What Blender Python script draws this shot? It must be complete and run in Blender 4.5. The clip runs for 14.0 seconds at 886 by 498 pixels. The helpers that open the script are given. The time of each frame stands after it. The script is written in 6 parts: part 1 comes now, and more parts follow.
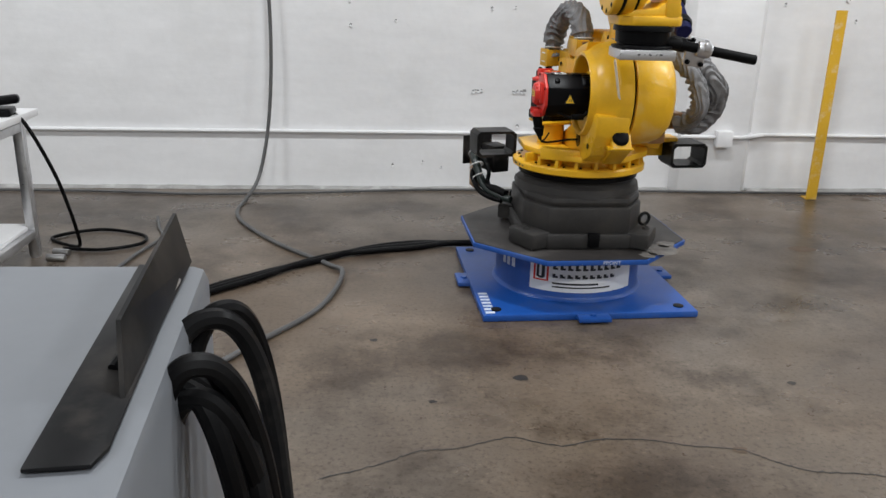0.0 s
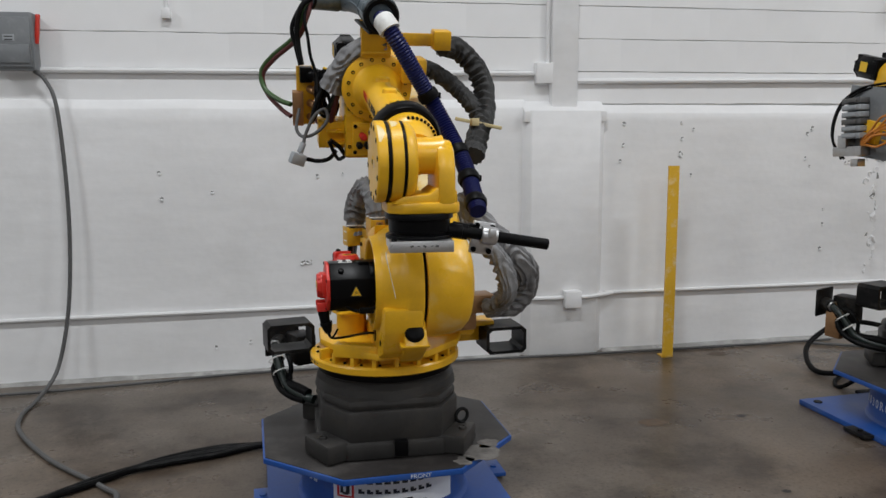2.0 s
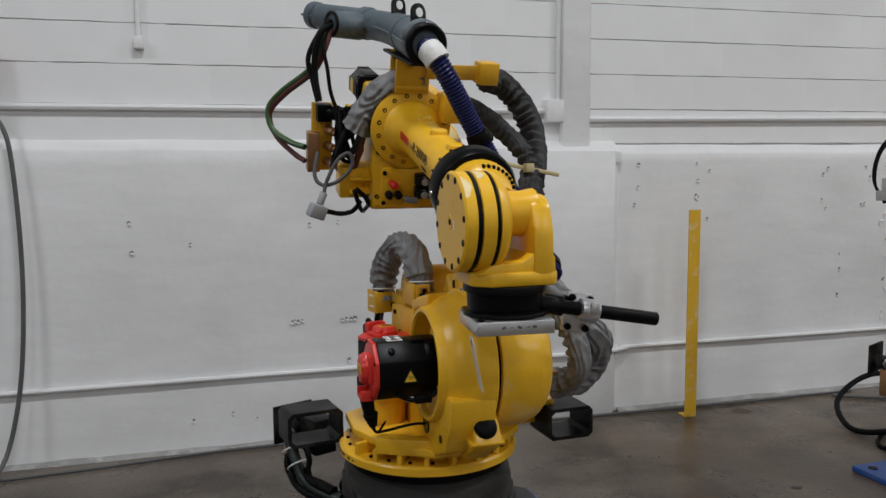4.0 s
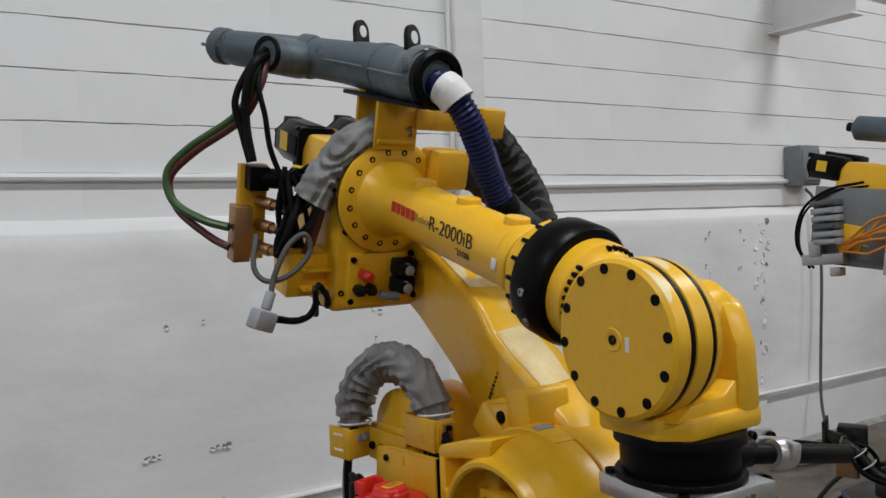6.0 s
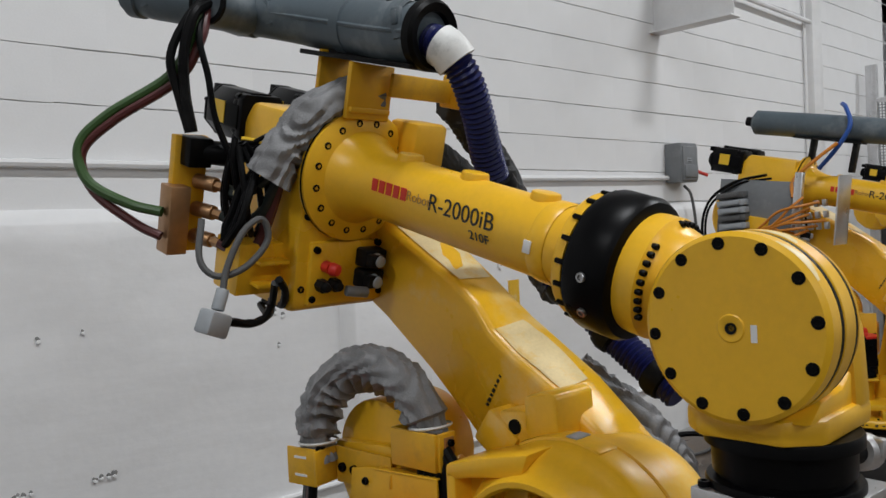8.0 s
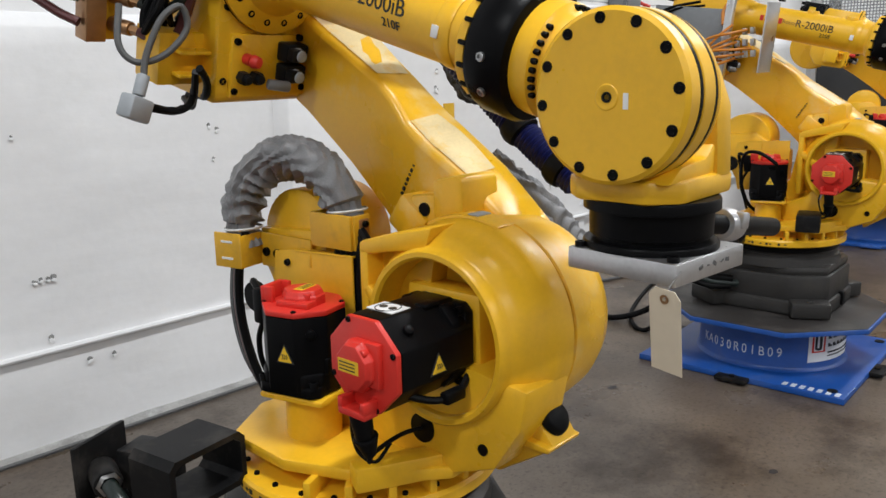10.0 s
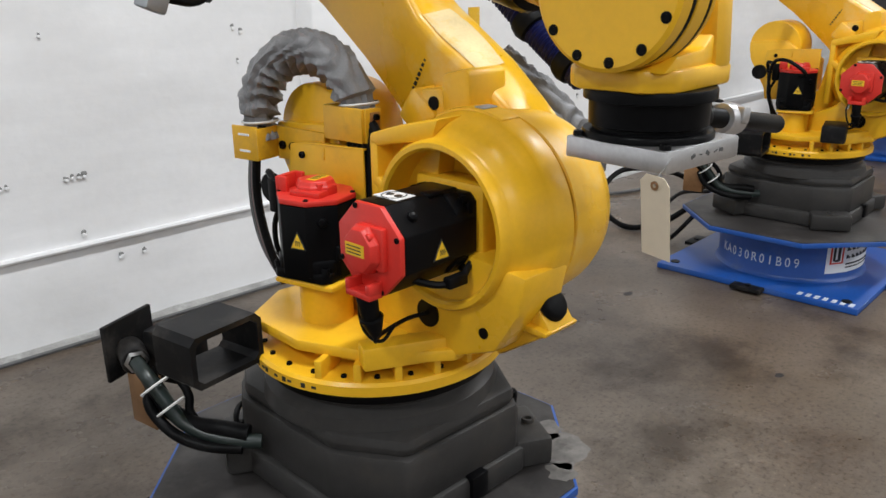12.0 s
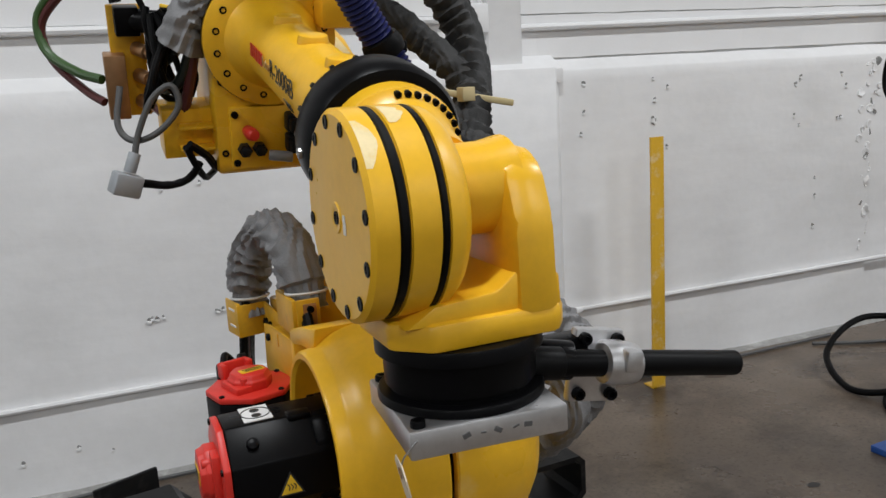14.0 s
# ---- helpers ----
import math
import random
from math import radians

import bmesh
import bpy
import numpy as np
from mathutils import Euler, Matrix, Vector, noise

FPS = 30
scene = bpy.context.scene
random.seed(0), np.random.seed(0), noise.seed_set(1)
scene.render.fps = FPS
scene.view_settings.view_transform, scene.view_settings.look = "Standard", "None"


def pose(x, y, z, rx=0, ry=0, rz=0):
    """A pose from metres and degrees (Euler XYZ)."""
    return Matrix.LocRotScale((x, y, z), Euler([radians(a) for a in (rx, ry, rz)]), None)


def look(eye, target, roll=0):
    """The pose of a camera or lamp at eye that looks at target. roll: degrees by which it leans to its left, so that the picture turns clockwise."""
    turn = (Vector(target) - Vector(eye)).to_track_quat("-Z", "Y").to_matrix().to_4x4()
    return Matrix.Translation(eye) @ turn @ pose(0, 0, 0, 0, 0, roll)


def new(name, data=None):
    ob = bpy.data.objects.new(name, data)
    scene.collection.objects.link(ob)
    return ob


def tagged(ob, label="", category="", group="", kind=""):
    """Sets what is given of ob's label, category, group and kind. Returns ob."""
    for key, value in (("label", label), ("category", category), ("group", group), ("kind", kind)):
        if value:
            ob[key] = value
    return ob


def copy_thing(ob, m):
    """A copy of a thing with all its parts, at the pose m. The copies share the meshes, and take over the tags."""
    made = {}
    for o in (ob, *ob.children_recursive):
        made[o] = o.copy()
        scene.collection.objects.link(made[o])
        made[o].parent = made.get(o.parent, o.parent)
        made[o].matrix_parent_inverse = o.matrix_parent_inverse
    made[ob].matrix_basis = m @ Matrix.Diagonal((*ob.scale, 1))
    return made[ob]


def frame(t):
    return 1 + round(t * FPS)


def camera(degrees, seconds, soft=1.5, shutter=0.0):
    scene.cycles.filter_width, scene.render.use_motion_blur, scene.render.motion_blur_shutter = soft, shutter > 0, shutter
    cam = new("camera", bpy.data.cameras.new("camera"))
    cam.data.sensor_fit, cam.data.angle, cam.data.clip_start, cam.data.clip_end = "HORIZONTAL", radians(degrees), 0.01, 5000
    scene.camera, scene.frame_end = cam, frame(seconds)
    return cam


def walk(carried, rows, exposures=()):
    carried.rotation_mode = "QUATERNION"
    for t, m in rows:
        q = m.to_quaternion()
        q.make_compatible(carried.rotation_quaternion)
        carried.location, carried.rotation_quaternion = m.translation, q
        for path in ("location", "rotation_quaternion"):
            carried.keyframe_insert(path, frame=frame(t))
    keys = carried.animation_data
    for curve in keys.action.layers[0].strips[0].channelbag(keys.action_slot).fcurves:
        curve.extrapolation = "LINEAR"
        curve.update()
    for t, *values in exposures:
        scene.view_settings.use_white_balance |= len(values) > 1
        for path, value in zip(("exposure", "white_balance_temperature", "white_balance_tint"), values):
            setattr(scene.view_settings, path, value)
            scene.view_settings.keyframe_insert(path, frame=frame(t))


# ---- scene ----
cam = camera(56.9, 14.0)
PATH = [
    (0, (0.431, -0.045, 1.347), (0.58, 1.849, 0.723), 1.4),
    (0.5, (0.569, 0.072, 1.397), (0.799, 1.986, 0.861), 0.7),
    (1, (0.705, 0.23, 1.437), (0.995, 2.164, 1.017), -0.9),
    (1.5, (0.845, 0.362, 1.449), (1.199, 2.301, 1.107), -0.8),
    (2, (0.937, 0.382, 1.471), (1.313, 2.324, 1.176), -0.3),
    (2.5, (0.961, 0.431, 1.471), (1.309, 2.381, 1.201), -0.1),
    (3, (0.871, 0.55, 1.484), (1.208, 2.506, 1.236), -0.2),
    (3.2, (0.831, 0.611, 1.501), (1.185, 2.565, 1.26), -0.2),
    (5.3, (0.428, 1.617, 1.524), (1.328, 3.399, 1.416), -2.0),
    (5.5, (0.409, 1.704, 1.535), (1.356, 3.464, 1.451), -2.3),
    (6, (0.337, 1.934, 1.547), (1.397, 3.629, 1.496), -2.2),
    (6.5, (0.229, 2.168, 1.563), (1.434, 3.764, 1.538), -2.2),
    (7, (0.245, 2.297, 1.563), (1.51, 3.846, 1.553), -2.3),
    (7.2, (0.265, 2.331, 1.553), (1.544, 3.868, 1.55), -2.2),
    (9.3, (0.186, 2.342, 1.463), (1.654, 3.669, 1.174), -2.4),
    (9.5, (0.189, 2.297, 1.449), (1.643, 3.628, 1.114), -1.9),
    (10, (0.211, 2.219, 1.417), (1.625, 3.564, 0.978), -1.2),
    (10.5, (0.199, 2.184, 1.405), (1.579, 3.535, 0.886), -1.1),
    (11, (0.185, 2.173, 1.39), (1.537, 3.528, 0.812), -1.0),
    (11.5, (0.174, 2.158, 1.38), (1.507, 3.516, 0.767), -0.9),
    (12, (0.199, 2.141, 1.385), (1.518, 3.503, 0.748), -0.8),
    (12.5, (0.298, 2.143, 1.409), (1.615, 3.518, 0.794), -1.0),
    (13, (0.489, 2.147, 1.449), (1.672, 3.674, 0.927), -1.8),
    (13.5, (0.697, 2.06, 1.472), (1.605, 3.792, 1.049), -3.4),
    (14, (0.973, 1.948, 1.505), (1.694, 3.774, 1.12), -3.5),
]
EXPOSURES = [(0, 0.4), (1, 0.2), (1.6, 0.05), (2.0, -0.1), (2.5, -0.35), (3.2, -0.45), (5.3, -0.1), (6.5, -0.3), (7.2, -0.3), (9.3, 0.15), (10.5, 0.5), (12.5, 0.55), (13.2, 0.3), (14, 0.0)]
walk(cam, [(t, look(eye, target, roll)) for t, eye, target, roll in PATH], EXPOSURES)

# ---- world and lamps ----
world = bpy.data.worlds.new("hall_world")
scene.world = world
world.use_nodes = True
world.node_tree.nodes["Background"].inputs[0].default_value = (0.75, 0.8, 0.9, 1)
world.node_tree.nodes["Background"].inputs[1].default_value = 0.02
LAMP_POWER = 118.0
CEILING = 5.6
LAMPS = [(x, y) for x in (-3.6, 1.2, 6.0, 10.2) for y in (-3.4, 2.3)]


# ---- materials ----
def mat(name, color, rough=0.5, metal=0.0, vary=0.12, scale=6.0, grain=60.0, bump=0.0, dirt=None, dirt_amount=0.0,
        dirt_scale=3.0, coat=0.0, random_piece=0.0, bump_dist=0.004, spec=0.5, stretch=None):
    """A painted, cast or plain surface with variation at two scales."""
    m = bpy.data.materials.new(name)
    m.use_nodes = True
    nt = m.node_tree
    bsdf = nt.nodes["Principled BSDF"]
    co = nt.nodes.new("ShaderNodeTexCoord")
    n1 = nt.nodes.new("ShaderNodeTexNoise")
    n1.inputs["Scale"].default_value, n1.inputs["Detail"].default_value = scale, 5
    n2 = nt.nodes.new("ShaderNodeTexNoise")
    n2.inputs["Scale"].default_value, n2.inputs["Detail"].default_value = grain, 3
    for n in (n1, n2):
        nt.links.new(co.outputs["Object"], n.inputs["Vector"])
    if stretch:
        mp = nt.nodes.new("ShaderNodeMapping")
        mp.inputs["Scale"].default_value = stretch
        nt.links.new(co.outputs["Object"], mp.inputs["Vector"])
        nt.links.new(mp.outputs[0], n1.inputs["Vector"])
    add = nt.nodes.new("ShaderNodeMath")
    add.operation = "MULTIPLY_ADD"
    add.inputs[1].default_value = 0.4
    nt.links.new(n2.outputs[0], add.inputs[0])
    nt.links.new(n1.outputs[0], add.inputs[2])
    ramp = nt.nodes.new("ShaderNodeMapRange")
    ramp.inputs[1].default_value, ramp.inputs[2].default_value = 0.45, 0.95
    ramp.inputs[3].default_value, ramp.inputs[4].default_value = 1 - vary, 1 + vary
    nt.links.new(add.outputs[0], ramp.inputs[0])
    mul = nt.nodes.new("ShaderNodeVectorMath")
    mul.operation = "SCALE"
    mul.inputs[0].default_value = color
    nt.links.new(ramp.outputs[0], mul.inputs["Scale"])
    out = mul.outputs[0]
    if random_piece:
        info = nt.nodes.new("ShaderNodeObjectInfo")
        rr = nt.nodes.new("ShaderNodeMapRange")
        rr.inputs[3].default_value, rr.inputs[4].default_value = 1 - random_piece, 1 + random_piece
        nt.links.new(info.outputs["Random"], rr.inputs[0])
        m2 = nt.nodes.new("ShaderNodeVectorMath")
        m2.operation = "SCALE"
        nt.links.new(out, m2.inputs[0])
        nt.links.new(rr.outputs[0], m2.inputs["Scale"])
        out = m2.outputs[0]
    if dirt:
        n3 = nt.nodes.new("ShaderNodeTexNoise")
        n3.inputs["Scale"].default_value, n3.inputs["Detail"].default_value, n3.inputs["Roughness"].default_value = dirt_scale, 8, 0.65
        nt.links.new(co.outputs["Object"], n3.inputs["Vector"])
        dr = nt.nodes.new("ShaderNodeMapRange")
        dr.inputs[1].default_value, dr.inputs[2].default_value = 0.52, 0.72
        dr.inputs[3].default_value, dr.inputs[4].default_value = 0.0, dirt_amount
        nt.links.new(n3.outputs[0], dr.inputs[0])
        mix = nt.nodes.new("ShaderNodeMixRGB")
        mix.inputs[2].default_value = (*dirt, 1)
        nt.links.new(dr.outputs[0], mix.inputs[0])
        nt.links.new(out, mix.inputs[1])
        out = mix.outputs[0]
    nt.links.new(out, bsdf.inputs["Base Color"])
    rg = nt.nodes.new("ShaderNodeMapRange")
    rg.inputs[1].default_value, rg.inputs[2].default_value = 0.3, 0.7
    rg.inputs[3].default_value, rg.inputs[4].default_value = max(0.03, rough - 0.08), min(1, rough + 0.08)
    nt.links.new(n1.outputs[0], rg.inputs[0])
    nt.links.new(rg.outputs[0], bsdf.inputs["Roughness"])
    bsdf.inputs["Metallic"].default_value = metal
    bsdf.inputs["Specular IOR Level"].default_value = spec
    bsdf.inputs["Coat Weight"].default_value = coat
    if bump:
        b = nt.nodes.new("ShaderNodeBump")
        b.inputs["Strength"].default_value, b.inputs["Distance"].default_value = bump, bump_dist
        nt.links.new(add.outputs[0], b.inputs["Height"])
        nt.links.new(b.outputs[0], bsdf.inputs["Normal"])
    return m


YELLOW = mat("yellow_paint", (0.85, 0.472, 0.018), 0.33, vary=0.07, scale=5, grain=90, bump=0.06, dirt=(0.45, 0.24, 0.03), dirt_amount=0.35, dirt_scale=5)
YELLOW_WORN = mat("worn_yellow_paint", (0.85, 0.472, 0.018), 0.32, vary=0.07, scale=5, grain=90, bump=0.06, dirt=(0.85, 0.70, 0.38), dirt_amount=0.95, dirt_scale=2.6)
# pale worn paint; on the arm's top its paleness also stands for lamp glare
SCUFF_GLARE = mat("scuffed_paint", (0.78, 0.63, 0.34), 0.42, vary=0.12, scale=14, grain=160, bump=0.1, dirt=(0.80, 0.47, 0.03), dirt_amount=0.8, dirt_scale=16)
YELLOW_SHEET = mat("yellow_sheet", (0.72, 0.39, 0.014), 0.42, vary=0.08, dirt=(0.35, 0.2, 0.04), dirt_amount=0.5, dirt_scale=9)
POST_YELLOW = mat("post_yellow", (0.72, 0.42, 0.03), 0.45, vary=0.08, scale=4, dirt=(0.8, 0.75, 0.6), dirt_amount=0.6, dirt_scale=14)
BLACK = mat("black_plastic", (0.0035, 0.0035, 0.004), 0.34, vary=0.25, grain=140, bump=0.05, spec=0.09)
RUBBER = mat("black_rubber", (0.004, 0.004, 0.0044), 0.42, vary=0.3, dirt=(0.04, 0.04, 0.04), dirt_amount=0.3, dirt_scale=8, spec=0.09)
STEEL_BLACK = mat("black_steel", (0.010, 0.010, 0.0105), 0.38, vary=0.25, dirt=(0.09, 0.08, 0.07), dirt_amount=0.4, dirt_scale=9, spec=0.09)
DARK_CAST = mat("dark_cast", (0.036, 0.0345, 0.0335), 0.42, vary=0.2, scale=7, bump=0.15, dirt=(0.07, 0.060, 0.05), dirt_amount=0.5, dirt_scale=5, spec=0.2)
RED = mat("red_plastic", (0.62, 0.028, 0.018), 0.42, vary=0.08, grain=120, bump=0.03)
BLUE = mat("blue_paint", (0.010, 0.075, 0.33), 0.38, vary=0.15, scale=5, bump=0.08, dirt=(0.10, 0.12, 0.16), dirt_amount=0.45, dirt_scale=5)
DIRTY_TOP = mat("oily_plate", (0.034, 0.031, 0.030), 0.45, vary=0.3, scale=5, bump=0.1, dirt=(0.13, 0.12, 0.11), dirt_amount=0.5, dirt_scale=4, spec=0.2)
DUST = mat("pale_dust", (0.15, 0.14, 0.13), 0.9, vary=0.3, scale=25, dirt=(0.06, 0.055, 0.05), dirt_amount=0.9, dirt_scale=14)
BLUE_HOSE = mat("blue_hose", (0.006, 0.009, 0.07), 0.4, vary=0.15, spec=0.2)
WHITE_CUFF = mat("white_cuff", (0.72, 0.72, 0.70), 0.5, vary=0.08, dirt=(0.2, 0.2, 0.2), dirt_amount=0.5, dirt_scale=25)
SLEEVE = mat("grey_fabric", (0.20, 0.20, 0.205), 0.46, vary=0.22, scale=18, grain=300, bump=0.5, bump_dist=0.006, dirt=(0.07, 0.07, 0.07), dirt_amount=0.5, dirt_scale=14)
DARK_SLEEVE = mat("dark_fabric", (0.045, 0.045, 0.045), 0.7, vary=0.3, scale=18, grain=300, bump=0.5, bump_dist=0.006, spec=0.2)
GREY_TUBE = mat("grey_plastic", (0.075, 0.10, 0.118), 0.5, vary=0.15, scale=6, dirt=(0.32, 0.34, 0.35), dirt_amount=0.5, dirt_scale=5)
ALU = mat("aluminium", (0.62, 0.62, 0.63), 0.34, metal=0.9, vary=0.12, scale=9, grain=120, bump=0.05, dirt=(0.25, 0.25, 0.25), dirt_amount=0.4, dirt_scale=12)
STEEL = mat("plain_steel", (0.45, 0.45, 0.45), 0.35, metal=1.0, vary=0.15)
BRASS = mat("bronze_fitting", (0.42, 0.24, 0.12), 0.4, metal=0.8, vary=0.2)
GREEN_CABLE = mat("green_hose", (0.035, 0.085, 0.02), 0.4, vary=0.15)
RED_CABLE = mat("dark_red_hose", (0.085, 0.018, 0.018), 0.4, vary=0.15)
DKGREEN_CABLE = mat("dark_hose", (0.012, 0.02, 0.018), 0.4, vary=0.2)
ORANGE_CABLE = mat("orange_cable", (0.62, 0.22, 0.02), 0.45, vary=0.1)
BLUE_CABLE = mat("blue_cable", (0.015, 0.08, 0.35), 0.4, vary=0.1)
GREY_CABLE = mat("grey_cable", (0.09, 0.09, 0.09), 0.5, vary=0.15)
LIGHT_GREY = mat("light_grey_plastic", (0.32, 0.34, 0.36), 0.5, vary=0.1)
BOX_GREY = mat("grey_enamel", (0.17, 0.18, 0.19), 0.42, vary=0.08, dirt=(0.3, 0.3, 0.3), dirt_amount=0.3, dirt_scale=15)
CAB_GREY = mat("cabinet_enamel", (0.155, 0.165, 0.18), 0.42, vary=0.06, scale=3)
WHITE = mat("white_label", (0.78, 0.78, 0.77), 0.5, vary=0.04)
LABEL_YELLOW = mat("label_yellow", (0.80, 0.50, 0.02), 0.5, vary=0.05)
INK = mat("black_ink", (0.02, 0.02, 0.02), 0.5, vary=0.1)
INK_RED = mat("red_ink", (0.6, 0.03, 0.015), 0.45, vary=0.08)
INK_GREY = mat("faded_ink", (0.42, 0.23, 0.06), 0.5, vary=0.1)
PAINT_WHITE = mat("stencil_white", (0.62, 0.66, 0.72), 0.5, vary=0.15, dirt=(0.1, 0.2, 0.4), dirt_amount=0.6, dirt_scale=40)
FLOOR_STAIN = mat("rusty_stain", (0.085, 0.055, 0.034), 0.5, vary=0.3, scale=30)
TAG = mat("manila_tag", (0.72, 0.62, 0.47), 0.7, vary=0.05)
TIE = mat("cable_tie", (0.7, 0.7, 0.68), 0.5, vary=0.05)
TAN_STRAP = mat("tan_strap", (0.55, 0.45, 0.24), 0.6, vary=0.08)
WALL = mat("painted_wall", (0.80, 0.80, 0.805), 0.5, vary=0.04, scale=3.0, grain=22, bump=0.4, bump_dist=0.006, stretch=(1, 1, 4), dirt=(0.62, 0.62, 0.61), dirt_amount=0.35, dirt_scale=1.3)
BLOCK = mat("painted_block", (0.79, 0.79, 0.795), 0.55, vary=0.04, scale=3, grain=120, bump=0.3, bump_dist=0.003, random_piece=0.015)
MORTAR = mat("wall_core", (0.56, 0.56, 0.56), 0.8, vary=0.1)
CHIP = mat("bare_concrete", (0.24, 0.24, 0.235), 0.9, vary=0.25, scale=30, bump=0.6)
STRIP = mat("concrete_strip", (0.30, 0.295, 0.285), 0.85, vary=0.25, scale=9, grain=80, bump=0.5, dirt=(0.62, 0.62, 0.61), dirt_amount=0.7, dirt_scale=7)
CONDUIT = mat("painted_conduit", (0.76, 0.76, 0.765), 0.45, vary=0.05)
HALL_WALL = mat("hall_wall", (0.62, 0.62, 0.61), 0.6, vary=0.05, scale=1.0)
CEIL = mat("hall_ceiling", (0.55, 0.55, 0.54), 0.7, vary=0.06, scale=1.0)
DARK_PANEL = mat("dark_panel", (0.03, 0.031, 0.033), 0.5, vary=0.2)
MESH_GREY = mat("perforated_grey", (0.30, 0.31, 0.32), 0.5, metal=0.4, vary=0.1)


def floor_material():
    """Old sealed concrete: brown-grey, cloudy, with dark stains, speckle and a dull shine."""
    m = bpy.data.materials.new("sealed_concrete")
    m.use_nodes = True
    nt = m.node_tree
    bsdf = nt.nodes["Principled BSDF"]
    co = nt.nodes.new("ShaderNodeTexCoord")

    def nz(scale, detail, rough=0.6, offset=0.0):
        n = nt.nodes.new("ShaderNodeTexNoise")
        n.inputs["Scale"].default_value, n.inputs["Detail"].default_value, n.inputs["Roughness"].default_value = scale, detail, rough
        mp = nt.nodes.new("ShaderNodeMapping")
        mp.inputs["Location"].default_value = (offset, offset * 0.7, 0)
        nt.links.new(co.outputs["Object"], mp.inputs["Vector"])
        nt.links.new(mp.outputs[0], n.inputs["Vector"])
        return n.outputs[0]

    def ramp(src, stops):
        r = nt.nodes.new("ShaderNodeValToRGB")
        while len(r.color_ramp.elements) < len(stops):
            r.color_ramp.elements.new(0.5)
        for e, (p, c) in zip(r.color_ramp.elements, stops):
            e.position, e.color = p, (*c, 1)
        nt.links.new(src, r.inputs[0])
        return r.outputs[0]

    def blend(a, b, f, mode="MULTIPLY"):
        x = nt.nodes.new("ShaderNodeMixRGB")
        x.blend_type = mode
        x.inputs[0].default_value = f
        nt.links.new(a, x.inputs[1])
        nt.links.new(b, x.inputs[2])
        return x.outputs[0]

    cloud = ramp(nz(0.9, 7, 0.62), [(0.30, (0.077, 0.059, 0.046)), (0.5, (0.127, 0.102, 0.080)), (0.68, (0.19, 0.157, 0.127))])
    stain = ramp(nz(1.5, 9, 0.7, 4.3), [(0.38, (0.36, 0.33, 0.31)), (0.52, (1, 1, 1)), (0.7, (1.0, 1.0, 1.0))])
    warm = ramp(nz(0.5, 4, 0.6, 9.1), [(0.4, (1.05, 0.97, 0.88)), (0.6, (0.97, 1.0, 1.03))])
    speck = ramp(nz(55, 4, 0.75, 2.0), [(0.34, (0.50, 0.47, 0.45)), (0.48, (1, 1, 1)), (0.60, (1, 1, 1)), (0.70, (1.5, 1.48, 1.42))])
    col = blend(blend(blend(cloud, stain, 0.85), warm, 0.8), speck, 0.9)
    nt.links.new(col, bsdf.inputs["Base Color"])
    rr = ramp(nz(2.2, 6, 0.6, 1.0), [(0.3, (0.22, 0.22, 0.22)), (0.7, (0.42, 0.42, 0.42))])
    nt.links.new(rr, bsdf.inputs["Roughness"])
    bsdf.inputs["Specular IOR Level"].default_value = 0.28
    b = nt.nodes.new("ShaderNodeBump")
    b.inputs["Strength"].default_value, b.inputs["Distance"].default_value = 0.12, 0.003
    nt.links.new(nz(30, 4), b.inputs["Height"])
    nt.links.new(b.outputs[0], bsdf.inputs["Normal"])
    return m


FLOOR = floor_material()


# ---- mesh helpers ----
def box(bm, center, size, rot=(0, 0, 0), bevel=0.0, m=None, seg=2):
    q = bmesh.new()
    bmesh.ops.create_cube(q, size=1)
    bmesh.ops.scale(q, vec=size, verts=q.verts)
    if bevel:
        bmesh.ops.bevel(q, geom=q.edges[:], offset=bevel, segments=seg, affect="EDGES", profile=0.5)
    mm = pose(*center, *rot)
    bmesh.ops.transform(q, matrix=(m @ mm) if m else mm, verts=q.verts)
    return merge(bm, q)


def merge(bm, q):
    me = bpy.data.meshes.new("tmp")
    q.to_mesh(me)
    q.free()
    bm.from_mesh(me)
    bpy.data.meshes.remove(me)
    return bm


def lathe(bm, profile, origin=(0, 0, 0), axis=(0, 0, 1), seg=32, m=None):
    """Turns a profile of (radius, distance along axis); closed with caps where the radius is 0."""
    q = bmesh.new()
    rows = []
    for r, h in profile:
        if r < 1e-6:
            rows.append([q.verts.new((0, 0, h))])
        else:
            rows.append([q.verts.new((r * math.cos(2 * math.pi * i / seg), r * math.sin(2 * math.pi * i / seg), h)) for i in range(seg)])
    for a, b in zip(rows, rows[1:]):
        for i in range(seg):
            j = (i + 1) % seg
            if len(a) == 1 and len(b) > 1:
                q.faces.new((a[0], b[j], b[i]))
            elif len(b) == 1 and len(a) > 1:
                q.faces.new((a[i], a[j], b[0]))
            elif len(a) > 1:
                q.faces.new((a[i], a[j], b[j], b[i]))
    t = Matrix.Translation(origin) @ Vector(axis).to_track_quat("Z", "Y").to_matrix().to_4x4()
    bmesh.ops.transform(q, matrix=(m @ t) if m else t, verts=q.verts)
    bmesh.ops.recalc_face_normals(q, faces=q.faces)
    return merge(bm, q)


